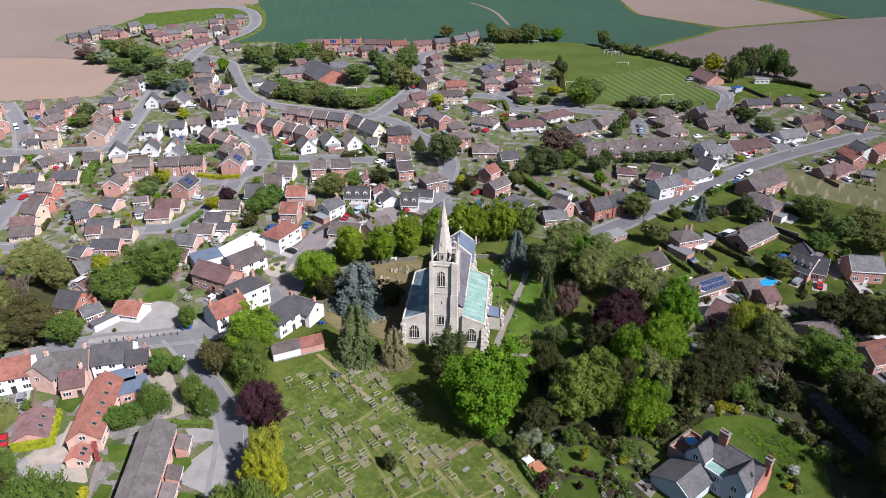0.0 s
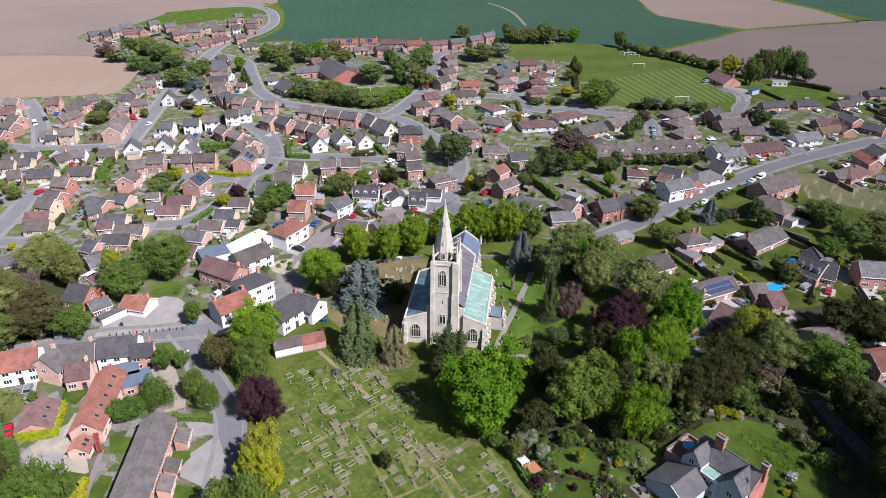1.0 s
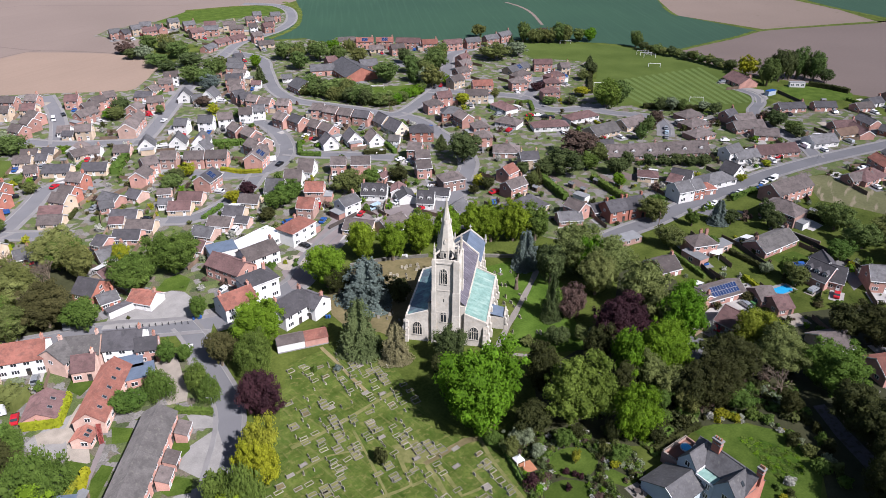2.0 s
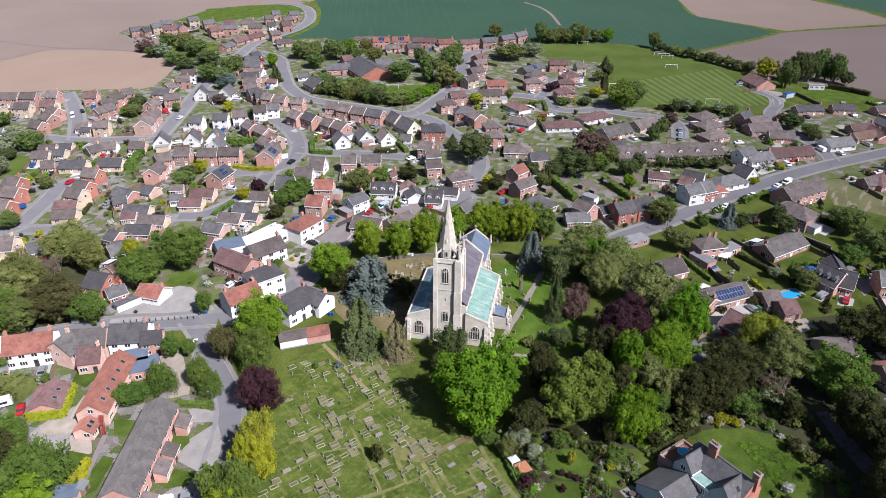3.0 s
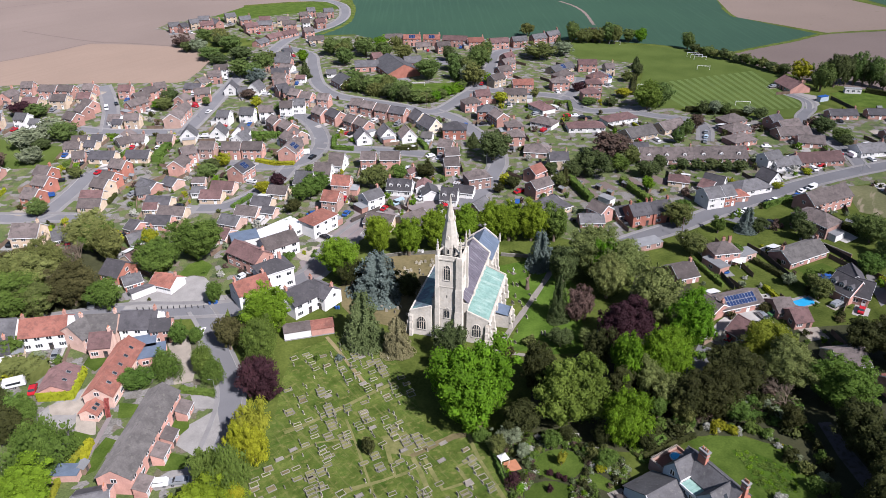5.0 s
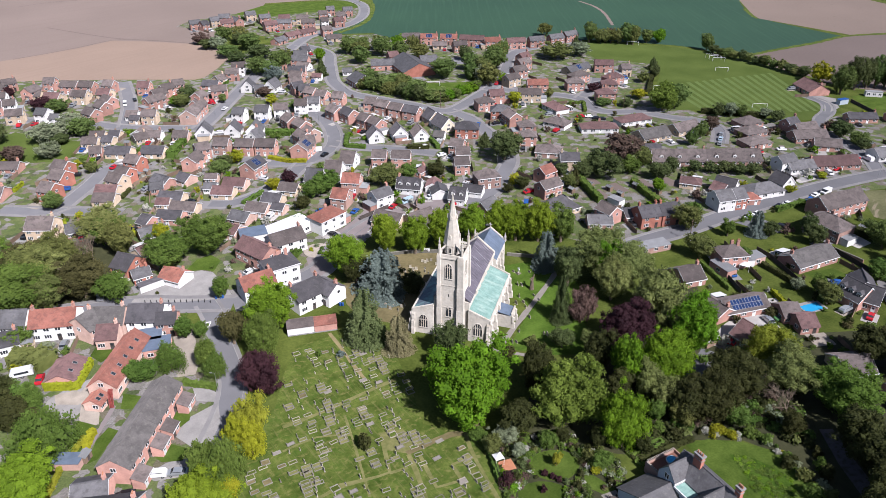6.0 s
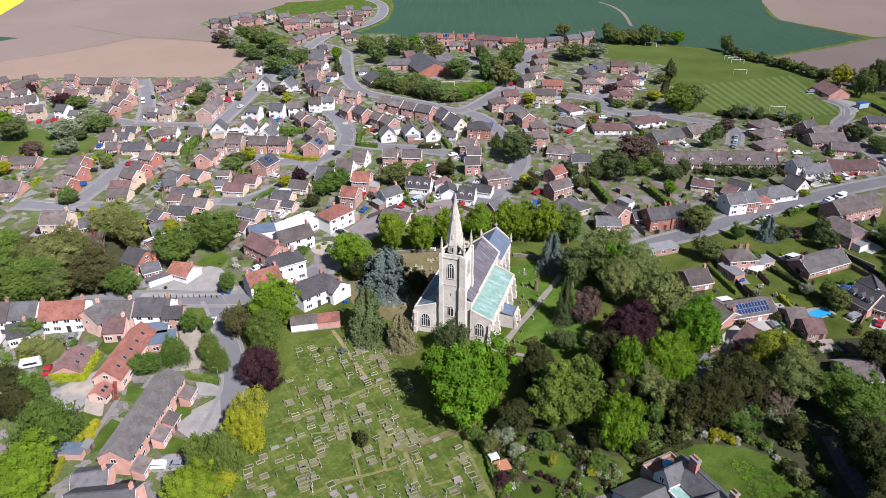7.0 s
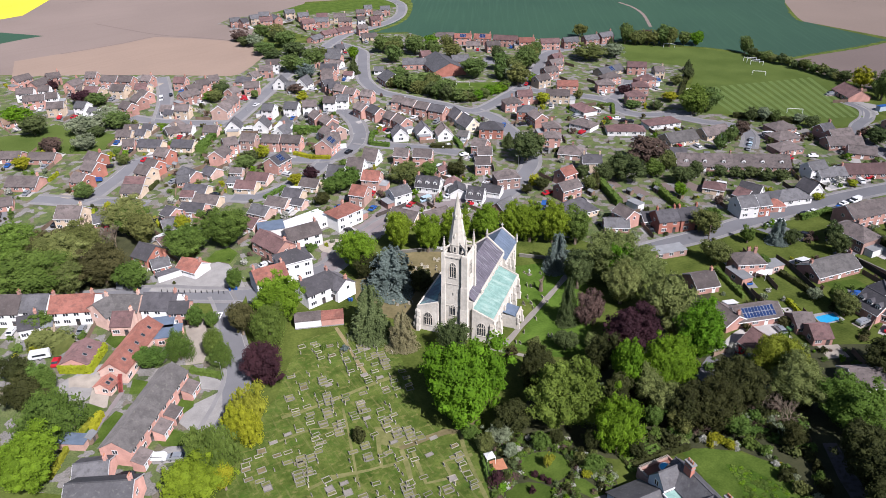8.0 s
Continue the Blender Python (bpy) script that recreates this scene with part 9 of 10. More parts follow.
# ---- larger single buildings ----
house(199.9, 386.3, -22, 14.3, 9, 1, "grey", "red", pitch=30, eaves=3.2, chimney=0, trim=False, group="school buildings")
house(213.3, 373.7, -96, 28.7, 20, 1, "grey", "orange", pitch=24, eaves=3.4, chimney=0, trim=False, group="school buildings")
house(228.4, 380.5, -17, 10.7, 10, 1, "grey", "red", pitch=30, eaves=3, chimney=0, trim=False, group="school buildings")
house(214.1, 401.8, -8, 6.7, 8, 1, "plum", "red", pitch=30, eaves=3, chimney=0, trim=False, group="school buildings")
house(175.2, 361.8, -87, 12.4, 12, 1, "grey", "red", pitch=30, eaves=3.2, chimney=0, group="school buildings")
house(175.9, 384.3, -20, 5.6, 6, 1, "grey", "white", pitch=30, chimney=0, group="school buildings")
sheet("car_park", [(385.9, 223.1), (389.8, 213.7), (384.0, 209.2), (378.0, 203.0), (361.5, 199.1), (372.0, 207.5), (379.0, 213.0), (381.5, 222.0)], 0.047, hardcore, "grey gravel parking by the pavilion", "car park")
sheet("playground", [(248.8, 387.9), (262.3, 382.8), (255.5, 367.9), (240.7, 374.1)], 0.05, asphalt, "grey school playground", "playground")
sheet("school_yard", [(200.0, 367.5), (215.9, 368.8), (212.3, 351.7), (202.2, 350.1), (196.3, 356.4)], 0.05, paving, "pale school yard", "yard")
sheet("lawn", [(207.7, 346.7), (233.1, 336.0), (227.3, 326.7), (204.1, 314.7), (200.8, 340.7)], 0.045, lawn, "school lawn with a goal", "lawn")
flat_block(82.0, 206.6, 18, 17, 8, 3.8, "white", upvc, "hall", "white hall with a broad pale flat roof", "hall", 3)
flat_block(69.9, 206.5, -7, 9, 7, 4.2, "white", bluelead, "extension", "white extension with a blue-grey roof", "extension", 1)
flat_block(28.0, 162.9, -13, 7.5, 5.5, 3.0, "white", bluelead, "extension", "white extension with a flat blue-grey roof", "extension", 1)
flat_block(29.7, 157.5, -12, 7, 6, 3.0, "red", bluelead, "extension", "brick extension with a flat blue-grey roof", "extension", 2)
flat_block(197.6, 113.7, -94, 8, 4, 2.8, "red", felt, "garage", "brick outbuilding with a grey flat roof", "garage", 1)
flat_block(211.6, 113.7, -6, 6, 4.5, 2.6, "pink", felt, "garage", "brick outbuilding with a grey flat roof", "garage", 1)
flat_block(199.8, 168.8, -78, 5.5, 3.5, 3.0, "white", felt, "container", "white metal storage container", "container", 0)
flat_block(411.0, 206.8, -40, 8.5, 2.8, 2.7, "white", felt, "cabin", "white cabin beside the bowling green", "cabin", 3)
flat_block(384.5, 206.4, -7, 6, 2.5, 2.6, "blue", CAR["blue"], "container", "blue steel storage container", "container", 0)
flat_block(34.5, 193.0, 13, 10, 2.6, 2.3, "white", ROOF["dark"], "lean_to", "long white lean-to with a slate roof", "outbuilding", 0)
flat_block(3.5, 124.7, 62, 3.4, 9, 2.0, "brown", bluelead, "outbuilding", "long grey-roofed timber outbuilding", "outbuilding", 0)
flat_block(187.9, 136.1, -8, 12, 5, 2.2, "brown", felt, "outbuilding", "long grey flat-roofed block by the road", "outbuilding", 3)
lean_to(31.9, 130.8, 57, 4.4, 2.7, door="white")
lean_to(26.8, 123.1, 57, 3.8, 2.7, door="dark")
lean_to(23.9, 118.8, 57, 4.2, 2.7, door="white")
lean_to(18.7, 110.8, 57, 4.2, 2.7, door="white")
hedge([(1.2, 154.7), (8.8, 151.1), (13.0, 160.2)], 0.9, 2.5, "yellow", label="yellow-green ivy and hedge against the outbuilding walls")
fire_stair(15.5, 139.2, -10, 3.0, 3.0)
shed(8.1, 124.0, 54, 2.6, 2.0)
sheet("lawn", [(18.7, 143.8), (22.8, 140.5), (20.7, 136.5), (17.3, 137.9)], 0.062, lawn, "small mown back lawn", "lawn")
sheet("lawn", [(7.7, 138.6), (11.2, 134.9), (7.2, 126.7), (4.5, 129.9)], 0.062, lawn, "mown back lawn", "lawn")
sheet("lawn", [(10.9, 129.3), (13.9, 132.6), (15.9, 130.3), (10.4, 122.7), (8.1, 122.3)], 0.062, lawn, "mown back lawn", "lawn")
sheet("lawn", [(15.1, 168.8), (20.3, 165.6), (18.3, 162.6), (15.1, 159.9), (12.8, 164.6)], 0.062, lawn, "small lawn in a courtyard", "lawn")
sheet("lawn", [(29.2, 131.4), (32.6, 130.9), (31.6, 125.9), (28.9, 124.3), (27.7, 126.2)], 0.062, lawn, "mown front lawn", "lawn")
sheet("lawn", [(21.5, 118.7), (25.6, 120.2), (29.1, 116.6), (27.5, 113.1), (23.1, 114.9)], 0.062, lawn, "mown front lawn", "lawn")
track("path", [(16.1, 140.1), (13.8, 135.9), (11.2, 131.2), (9.0, 127.1), (7.0, 123.0)], 1.1, 0.066, setts, "brick garden path", "path")

# ---- the house with pale blue gables ----

manor = thing("manor_house", 118.5, 46.0, 0, 0, "pale blue rendered house with slate gables and tall brick chimneys", "house")


def wing(home, x, y, rz, L, D, E, R, roof, wall, name="wing"):
    """A range of walls and its pitched roof, set on a plan of its own."""
    w = part("wall", wall_body(L, D, E, R, wall), home, m=pose(x, y, 0, 0, 0, rz))
    part("roof", gable_roof(L, D, E, R, roof, 0.25, 0.12), home, m=pose(x, y, 0, 0, 0, rz))
    return w


wing(manor, 3.4, 2.35, 90, 14.3, 6.8, 5.8, 3.0, "grey", "orange")
wing(manor, 0.35, 7.6, 0, 6.1, 4.8, 5.8, 3.1, "grey", "blue")
wing(manor, 0.35, -1.95, 0, 6.1, 5.3, 5.8, 3.1, "grey", "blue")
# the kitchen range, its roof sweeping lower on the garden side
low_wing = [(-11.2, 12.3, -0.2), (-11.2, 2.7, -0.2), (-11.2, 2.7, 3.3), (-11.2, 6.2, 5.4), (-11.2, 12.3, 2.2)]
part("wall", Build().prism(low_wing, (8.5, 0, 0)).mesh("wall", [WALL["blue"]]), manor)
part("roof", Build().prism([(-11.5, 6.2, 5.42), (-11.5, 6.2, 5.6), (-11.5, 12.75, 2.22), (-11.5, 12.75, 2.04)], (8.8, 0, 0)).prism([(-11.5, 2.3, 3.08), (-11.5, 2.3, 3.26), (-11.5, 6.2, 5.6), (-11.5, 6.2, 5.42)], (8.8, 0, 0)).mesh("roof", [ROOF["grey"]]), manor)
part("bargeboard", Build().prism([(-11.62, 2.3, 2.95), (-11.62, 2.3, 3.26), (-11.62, 6.2, 5.6), (-11.62, 6.2, 5.29)], (0.12, 0, 0)).mesh("bargeboard", [upvc]), manor)
glazed = part("glass_roof", Build().box(-2.9, 1.2, 0.95, 4.95, 5.3, 5.42).mesh("glass_roof", [copper]), manor, "pale green flat glazed roof")
part("parapet", Build().box(-3.1, -2.9, 0.75, 5.15, 5.1, 5.55).box(-2.9, 1.3, 4.95, 5.15, 5.1, 5.95).mesh("parapet", [upvc]), glazed)
for i in range(1, 5):
    part("glazing_bar", Build().box(-2.9, 1.2, 0.95 + 0.8 * i - 0.03, 0.95 + 0.8 * i + 0.03, 5.42, 5.48).mesh("glazing_bar", [copper]), glazed)
part("wall", Build().box(-2.8, 1.2, 0.7, 5.2, -0.3, 5.3).mesh("wall", [WALL["blue"]]), manor)
for cx, cy, ch, wide in ((3.1, 5.2, 12.0, 1.25), (3.9, -4.75, 11.6, 0.8)):
    b = Build().box(-0.5, 0.5, -0.8 * wide, 0.8 * wide, 0, ch - 7.0).box(-0.6, 0.6, -0.8 * wide - 0.1, 0.8 * wide + 0.1, ch - 8.2, ch - 8.0, 1).box(-0.68, 0.68, -0.8 * wide - 0.18, 0.8 * wide + 0.18, ch - 7.3, ch - 6.95, 1)
    stack = part("chimney", b.mesh("chimney", [WALL["orange"], kerbstone]), manor, "tall red brick chimney stack with pale stone bands", pose(cx, cy, 6.6))
    for i in (-0.5, 0.0, 0.5):
        part("chimney_pot", Build().taper(8, 0, i * wide, ch - 6.95, ch - 6.3, 0.2, 0.15).mesh("chimney_pot", [clay]), stack)
for y, z in ((7.6, 5.3), (7.6, 2.9), (-1.95, 3.6), (-1.95, 0.9)):
    window(manor, 1.2, 1.5, 2, pose(-2.71, y, z, 0, 0, -90), True)
for z in (0.6, 3.2):
    for y in (2.0, 3.9):
        window(manor, 1.0, 1.5, 2, pose(-2.81, y, z, 0, 0, -90), True)
part("skylight", Build().box(-0.4, 0.4, -0.55, 0.55, 0, 0.07).mesh("skylight", [glass]), manor, m=pose(0.6, -3.3, 7.5, 49, 0, 0))
battlement = Build().box(-1.5, -1.2, 10.1, 14.9, -0.2, 3.0).box(-1.2, 7.0, 14.6, 14.9, -0.2, 3.0).box(6.7, 7.0, 10.1, 14.6, -0.2, 3.0)
for i in range(9):
    battlement.box(-1.58, -1.12, 10.3 + 0.5 * i, 10.56 + 0.5 * i, 3.0, 3.32, 1)
for i in range(16):
    battlement.box(-1.1 + 0.5 * i, -0.84 + 0.5 * i, 14.52, 14.98, 3.0, 3.32, 1)
part("terrace_wall", battlement.mesh("terrace_wall", [WALL["brown"], gravel]), manor, "brown brick terrace wall with stepped pale coping")
part("terrace", Build().box(-1.2, 6.7, 10.0, 14.6, -0.2, 2.2).mesh("terrace", [quarry]), manor, "dark red tiled roof terrace")
paddling_pool(118.5 + 4.4, 46.0 + 12.8, 2.2)
for x, y, r, h, tint in ((129.6, 38.4, 1.0, 1.6, "yellow"), (131.3, 40.6, 1.1, 1.3, "green"), (132.0, 38.2, 1.2, 1.5, "dark"), (130.2, 36.6, 1.1, 1.5, "olive"), (134.5, 40.0, 1.5, 2.0, "blossom")):
    tree(x, y, r, h, tint, "bush")


def garden_table(x, y, rz):
    top = thing("garden_table", x, y, 0.07, rz, "round dark garden table with four chairs on a terrace", "table")
    part("tabletop", Build().taper(16, 0, 0, 0.7, 0.75, 0.75, 0.75).mesh("tabletop", [darktimber]), top)
    part("pedestal", Build().taper(8, 0, 0, 0, 0.7, 0.16, 0.07).mesh("pedestal", [iron]), top)
    for i in range(4):
        part("chair", Build().box(-0.22, 0.22, -0.22, 0.22, 0.38, 0.44).box(-0.22, 0.22, 0.18, 0.23, 0.44, 0.95).box(-0.2, -0.16, -0.2, 0.2, 0, 0.38).box(0.16, 0.2, -0.2, 0.2, 0, 0.38).mesh("chair", [darktimber]), top, m=pose(1.05 * math.cos(i * 1.571), 1.05 * math.sin(i * 1.571), 0, 0, 0, i * 90 - 90))
    return top


garden_table(105.6, 57.6, 20)


# ---- graves ----

grave_rng = random.Random(41)
PLOTS = [  # plan corners of the burial grounds, along and across the church
    [(-20, 39), (-14, 38), (-9, 26), (-12, 12), (-22, 3), (-31, 4), (-37, -2), (-39, -17), (-50, -23), (-66, -10), (-66, 28), (-43, 31)],
    [(8, 14), (40, 14), (40, 30), (10, 24)],
]


def inside(u, v, corners):
    hit = False
    for (u0, v0), (u1, v1) in zip(corners, corners[1:] + corners[:1]):
        if (v0 > v) != (v1 > v) and u < u0 + (v - v0) * (u1 - u0) / (v1 - v0):
            hit = not hit
    return hit


CLUSTER = {}
for i in range(-20, 22):
    for j in range(-44, 50):
        x, y = 80.0 + i * 3.3 + grave_rng.uniform(-0.45, 0.45) + 0.09 * j * 1.45, 108.0 + j * 1.45 + grave_rng.uniform(-0.2, 0.2)
        u, v = 0.7071 * ((x - 103.0) + (y - 124.6)), 0.7071 * ((y - 124.6) - (x - 103.0))
        busy = CLUSTER.setdefault((i, j // 4), grave_rng.choice((0.25, 0.5, 0.75, 0.95)))
        pick, turn = grave_rng.random(), 92 + grave_rng.uniform(-5, 5)
        pale, fill, marked = grave_rng.random() < 0.5, grave_rng.choice(("grass", "rough", "gravel", "earth", "rough", "gravel", "grass", "pale")), grave_rng.random() < 0.6
        wide, tall, lean, twin = grave_rng.uniform(0.6, 0.95), grave_rng.uniform(0.5, 1.15), grave_rng.uniform(-7, 7), grave_rng.random()
        west = inside(u, v, PLOTS[0])
        if not (west or inside(u, v, PLOTS[1])) or pick > (busy * 0.94 if west else 0.26):
            continue
        if west and pick < 0.52 * busy:
            kerb_grave(x, y, turn, pale, fill, marked, 1.9 if twin < 0.35 and j % 2 else 1.15)
        else:
            headstone(x - 0.9, y, turn, wide, tall, pale, lean)


SOUTH = ((138.3, 146.2), (135.2, 138.9), (135.9, 138.0), (142.7, 143.5), (131.7, 132.9), (131.1, 129.7), (130.4, 127.3), (128.8, 130.2), (144.7, 135.7), (136.1, 131.3), (136.1, 128.5), (117.4, 114.8), (118.2, 114.0), (127.2, 113.6), (127.7, 112.8), (128.3, 122.3), (121.6, 117.8), (135.4, 99.8))
for x, y in SOUTH:
    headstone(x, y, 92 + grave_rng.uniform(-20, 20), grave_rng.uniform(0.8, 1.3), grave_rng.uniform(0.8, 1.4), True, grave_rng.uniform(-8, 8))
cross = thing("memorial_cross", 139.2, 144.6, 0, 92, "white stone memorial cross on a stepped base", "memorial")
part("base", Build().box(-0.7, 0.7, -0.7, 0.7, -0.1, 0.25).box(-0.45, 0.45, -0.45, 0.45, 0.25, 0.55).mesh("base", [marble]), cross)
part("shaft", Build().box(-0.14, 0.14, -0.12, 0.12, 0.55, 2.2).box(-0.55, 0.55, -0.11, 0.11, 1.5, 1.78).mesh("shaft", [upvc]), cross)
stump = thing("tree_stump", 137.6, 134.8, 0, 30, "tall pale dead trunk with two sawn limbs", "tree stump")
part("trunk", Build().taper(9, 0, 0, -0.1, 2.6, 0.75, 0.5).taper(8, 0, 0, 2.6, 4.2, 0.5, 0.4).mesh("trunk", [bark]), stump)
for way in (-1, 1):
    part("limb", Build().taper(7, 0, 0, 0, 2.0, 0.3, 0.2).mesh("limb", [bark]), stump, m=pose(0.15 * way, 0, 3.2, 0, 42 * way, 0))
for x, y, r, h, tint, form in ((121.3, 111.1, 2.3, 3.2, "olive", "bush"), (127.9, 106.1, 3.6, 5.5, "deep", "mid"), (135.2, 104.1, 2.6, 4.0, "grey", "mid"), (138.8, 102.9, 2.2, 3.4, "pale", "bush")):
    tree(x, y, r, h, tint, form)

# low kerbed plots in short rows, too many to count
rows = [Build(), Build(), Build()]
for _ in range(63):
    x, y = grave_rng.uniform(35, 90), grave_rng.uniform(60, 140)
    u, v = 0.7071 * ((x - 103.0) + (y - 124.6)), 0.7071 * ((y - 124.6) - (x - 103.0))
    count, kind, sunk = grave_rng.choice((1, 1, 2, 2, 3, 4)), grave_rng.choice((0, 1, 2, 1)), grave_rng.random()
    if not inside(u, v, PLOTS[0]):
        continue
    for i in range(count):
        cy, cx, h = y - i * 1.25, x - 0.11 * i, 0.10 + 0.12 * sunk
        w, d, q = 0.52, 1.05, 0.13
        for x0, x1, y0, y1 in ((cx - d, cx + d, cy - w, cy - w + q), (cx - d, cx + d, cy + w - q, cy + w), (cx - d, cx - d + q, cy - w + q, cy + w - q), (cx + d - q, cx + d, cy - w + q, cy + w - q)):
            rows[0 if kind else 1].box(x0, x1, y0, y1, -0.05, h + 0.03)
        rows[2].box(cx - d + q, cx + d - q, cy - w + q, cy + w - q, -0.05, h - 0.05 if kind != 1 else 0.085)
        if grave_rng.random() < 0.55:
            rows[0 if kind == 1 else 1].box(cx - d - 0.16, cx - d - 0.02, cy - 0.36, cy + 0.36, -0.05, grave_rng.uniform(0.5, 1.0))
for b, cover, word in zip(rows, (marble, darkstone, worn), ("pale stone kerbs and small memorials", "grey stone kerbs and small memorials", "dry earth and worn turf inside the old kerbs")):
    tagged(new("old_plots", b.mesh("old_plots", [cover])), word + " of the older graves", "graves", kind="stuff")


# ---- street furniture and small things ----
goal(376.3, 281.3, -39)
goal(341.0, 222.5, -38)
goal(318.0, 271.4, -38)
goal(394.5, 306.6, -40)
goal(393.3, 302.6, -40)
goal(391.9, 298.3, -40)
goal(372.4, 356.3, -40)
goal(210.5, 339.8, -32)
bollard(30.2, 184.5)
bollard(31.8, 183.7)
bollard(33.4, 182.9)
bollard(35.0, 182.1)
bollard(36.6, 181.3)
bollard(38.2, 180.5)
bollard(39.8, 179.7)
bollard(41.4, 178.9)
bollard(43.0, 178.1)
bollard(44.6, 177.3)
bollard(46.2, 176.3)
bollard(47.7, 175.3)
wheelie_bin(49.7, 176.5, 20, "blue")
wheelie_bin(51.0, 176.1, 20, "blue")
wheelie_bin(51.6, 176.0, 20, "blue")
wheelie_bin(73.8, 158.7, 20, "blue")
wheelie_bin(81.7, 154.8, 20, "blue")
wheelie_bin(82.4, 154.4, 20, "blue")
gazebo(205.2, 111.4, 30)
notice_board(119.3, 170.7, -32)
street_lamp(40.1, 133.1, 148)
street_lamp(36.6, 169.9, 148)
street_lamp(210.9, 140.9, 148)
street_lamp(179.0, 221.2, 148)
street_lamp(130.7, 308.8, 148)
street_lamp(89.6, 348.8, 148)
street_lamp(146.2, 266.1, 148)
street_lamp(313.3, 137.5, 148)
telegraph_pole(203.6, 134.2, 30)
telegraph_pole(279.0, 256.8, 30)
telegraph_pole(195.7, 303.3, 30)
telegraph_pole(95.7, 156.3, 30)
gazebo(89.8, 78.4, -5, 2.0)
patch("patio", 90.8, 76.9, -98, 3.2, 4.2, 0.08, clay, "terracotta tiled patio with garden seats")
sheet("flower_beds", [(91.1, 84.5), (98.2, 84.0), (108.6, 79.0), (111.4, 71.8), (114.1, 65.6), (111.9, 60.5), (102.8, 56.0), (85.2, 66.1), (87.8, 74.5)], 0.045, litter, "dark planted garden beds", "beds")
sheet("lawn", [(105.4, 68.8), (103.5, 67.6), (101.2, 67.1), (98.8, 67.6), (96.7, 68.9), (95.5, 70.7), (95.3, 72.8), (96.1, 74.6), (97.9, 76.0), (100.3, 76.5), (102.8, 76.0), (104.9, 74.7), (106.2, 72.7), (106.3, 70.6)], 0.062, lawn, "round mown lawn", "lawn")
sheet("lawn", [(98.3, 63.1), (96.8, 62.2), (94.6, 62.1), (92.3, 62.7), (90.2, 64.0), (88.8, 65.7), (88.3, 67.5), (88.9, 69.1), (90.4, 70.0), (92.5, 70.2), (94.9, 69.6), (97.1, 68.2), (98.5, 66.4), (98.9, 64.6)], 0.062, lawn, "round mown lawn", "lawn")
sheet("lawn", [(104.7, 66.8), (106.5, 65.1), (108.2, 59.9), (105.3, 59.5), (103.0, 63.1)], 0.062, lawn, "narrow mown lawn", "lawn")
sheet("patio", [(100.8, 79.5), (102.3, 79.2), (101.1, 77.0), (99.6, 77.1)], 0.063, kerbstone, "pale stone seat terrace", "patio")
sheet("patio", [(104.3, 60.1), (108.0, 59.7), (107.8, 56.1), (103.8, 55.4)], 0.063, flags, "worn stone garden terrace", "patio")
sheet("path", [(107.2, 78.3), (109.7, 77.2), (107.8, 74.1), (105.0, 74.8)], 0.05, gravel, "gravel path", "path")
CRESCENT = [(137.6, 55.4), (140.0, 53.7), (141.8, 51.1), (143.4, 47.7), (143.8, 44.4), (142.5, 41.5), (139.8, 40.0), (136.6, 40.6), (134.5, 42.8), (134.1, 45.9), (135.6, 48.6), (136.9, 51.1), (137.0, 53.8)]
sheet("long_grass", CRESCENT, 0.09, long_grass, "crescent of long unmown grass in the lawn", "grass")
tuft_rng, TUFTS = random.Random(8), []
while len(TUFTS) < 150:
    x, y, r = tuft_rng.uniform(125, 150), tuft_rng.uniform(32, 60), tuft_rng.uniform(0.35, 0.7)
    if inside(x, y, CRESCENT):
        TUFTS.append((x, y, r, r * 0.6, tuft_rng.choice(("green", "bright", "green", "moss"))))
bush_mass("grass_tufts", "long tussocky grass left unmown in the lawn", TUFTS)
track("path", [(80.0, 91.4), (85.0, 91.3), (88.1, 90.2), (91.0, 90.7), (95.0, 92.7)], 1.6, 0.064, parched, "worn earth path", "path")
track("path", [(88.1, 90.2), (86.8, 85.9), (85.9, 81.5), (85.2, 75.8), (84.4, 69.3)], 0.9, 0.065, worn, "worn earth path", "path")
hedge([(117.2, 66.9), (120.5, 67.3), (120.7, 65.7), (117.5, 65.4), (117.2, 66.9)], 0.7, 0.7, "green", label="low clipped box hedge round a knot bed")
hedge([(123.4, 66.4), (126.9, 66.9), (127.0, 65.2), (123.7, 64.9), (123.4, 66.4)], 0.7, 0.7, "green", label="low clipped box hedge round a knot bed")
hedge([(117.1, 63.8), (120.4, 64.2), (120.6, 62.7), (117.4, 62.4), (117.1, 63.8)], 0.7, 0.7, "green", label="low clipped box hedge round a knot bed")
headstone(115.3, 166.1, -45, 0.8, 1.1, True)
headstone(115.8, 165.0, -45, 0.8, 1.1, True)
headstone(116.8, 165.6, -45, 0.8, 1.1, True)
headstone(118.1, 165.3, -45, 0.8, 1.1, True)
headstone(120.4, 164.7, -45, 0.8, 1.1, True)
headstone(119.7, 162.9, -45, 0.8, 1.1, True)
headstone(118.4, 162.1, -45, 0.8, 1.1, True)
headstone(110.1, 164.7, -45, 0.8, 1.1, True)
headstone(110.3, 162.9, -45, 0.8, 1.1, True)
headstone(111.3, 162.7, -45, 0.8, 1.1, True)
headstone(109.4, 161.0, -45, 0.8, 1.1, True)
headstone(109.6, 159.7, -45, 0.8, 1.1, True)
headstone(107.5, 163.4, -45, 0.8, 1.1, True)
headstone(93.8, 148.3, -45, 0.8, 1.1, True)
headstone(94.2, 146.0, -45, 0.8, 1.1, True)
headstone(97.6, 145.3, -45, 0.8, 1.1, True)
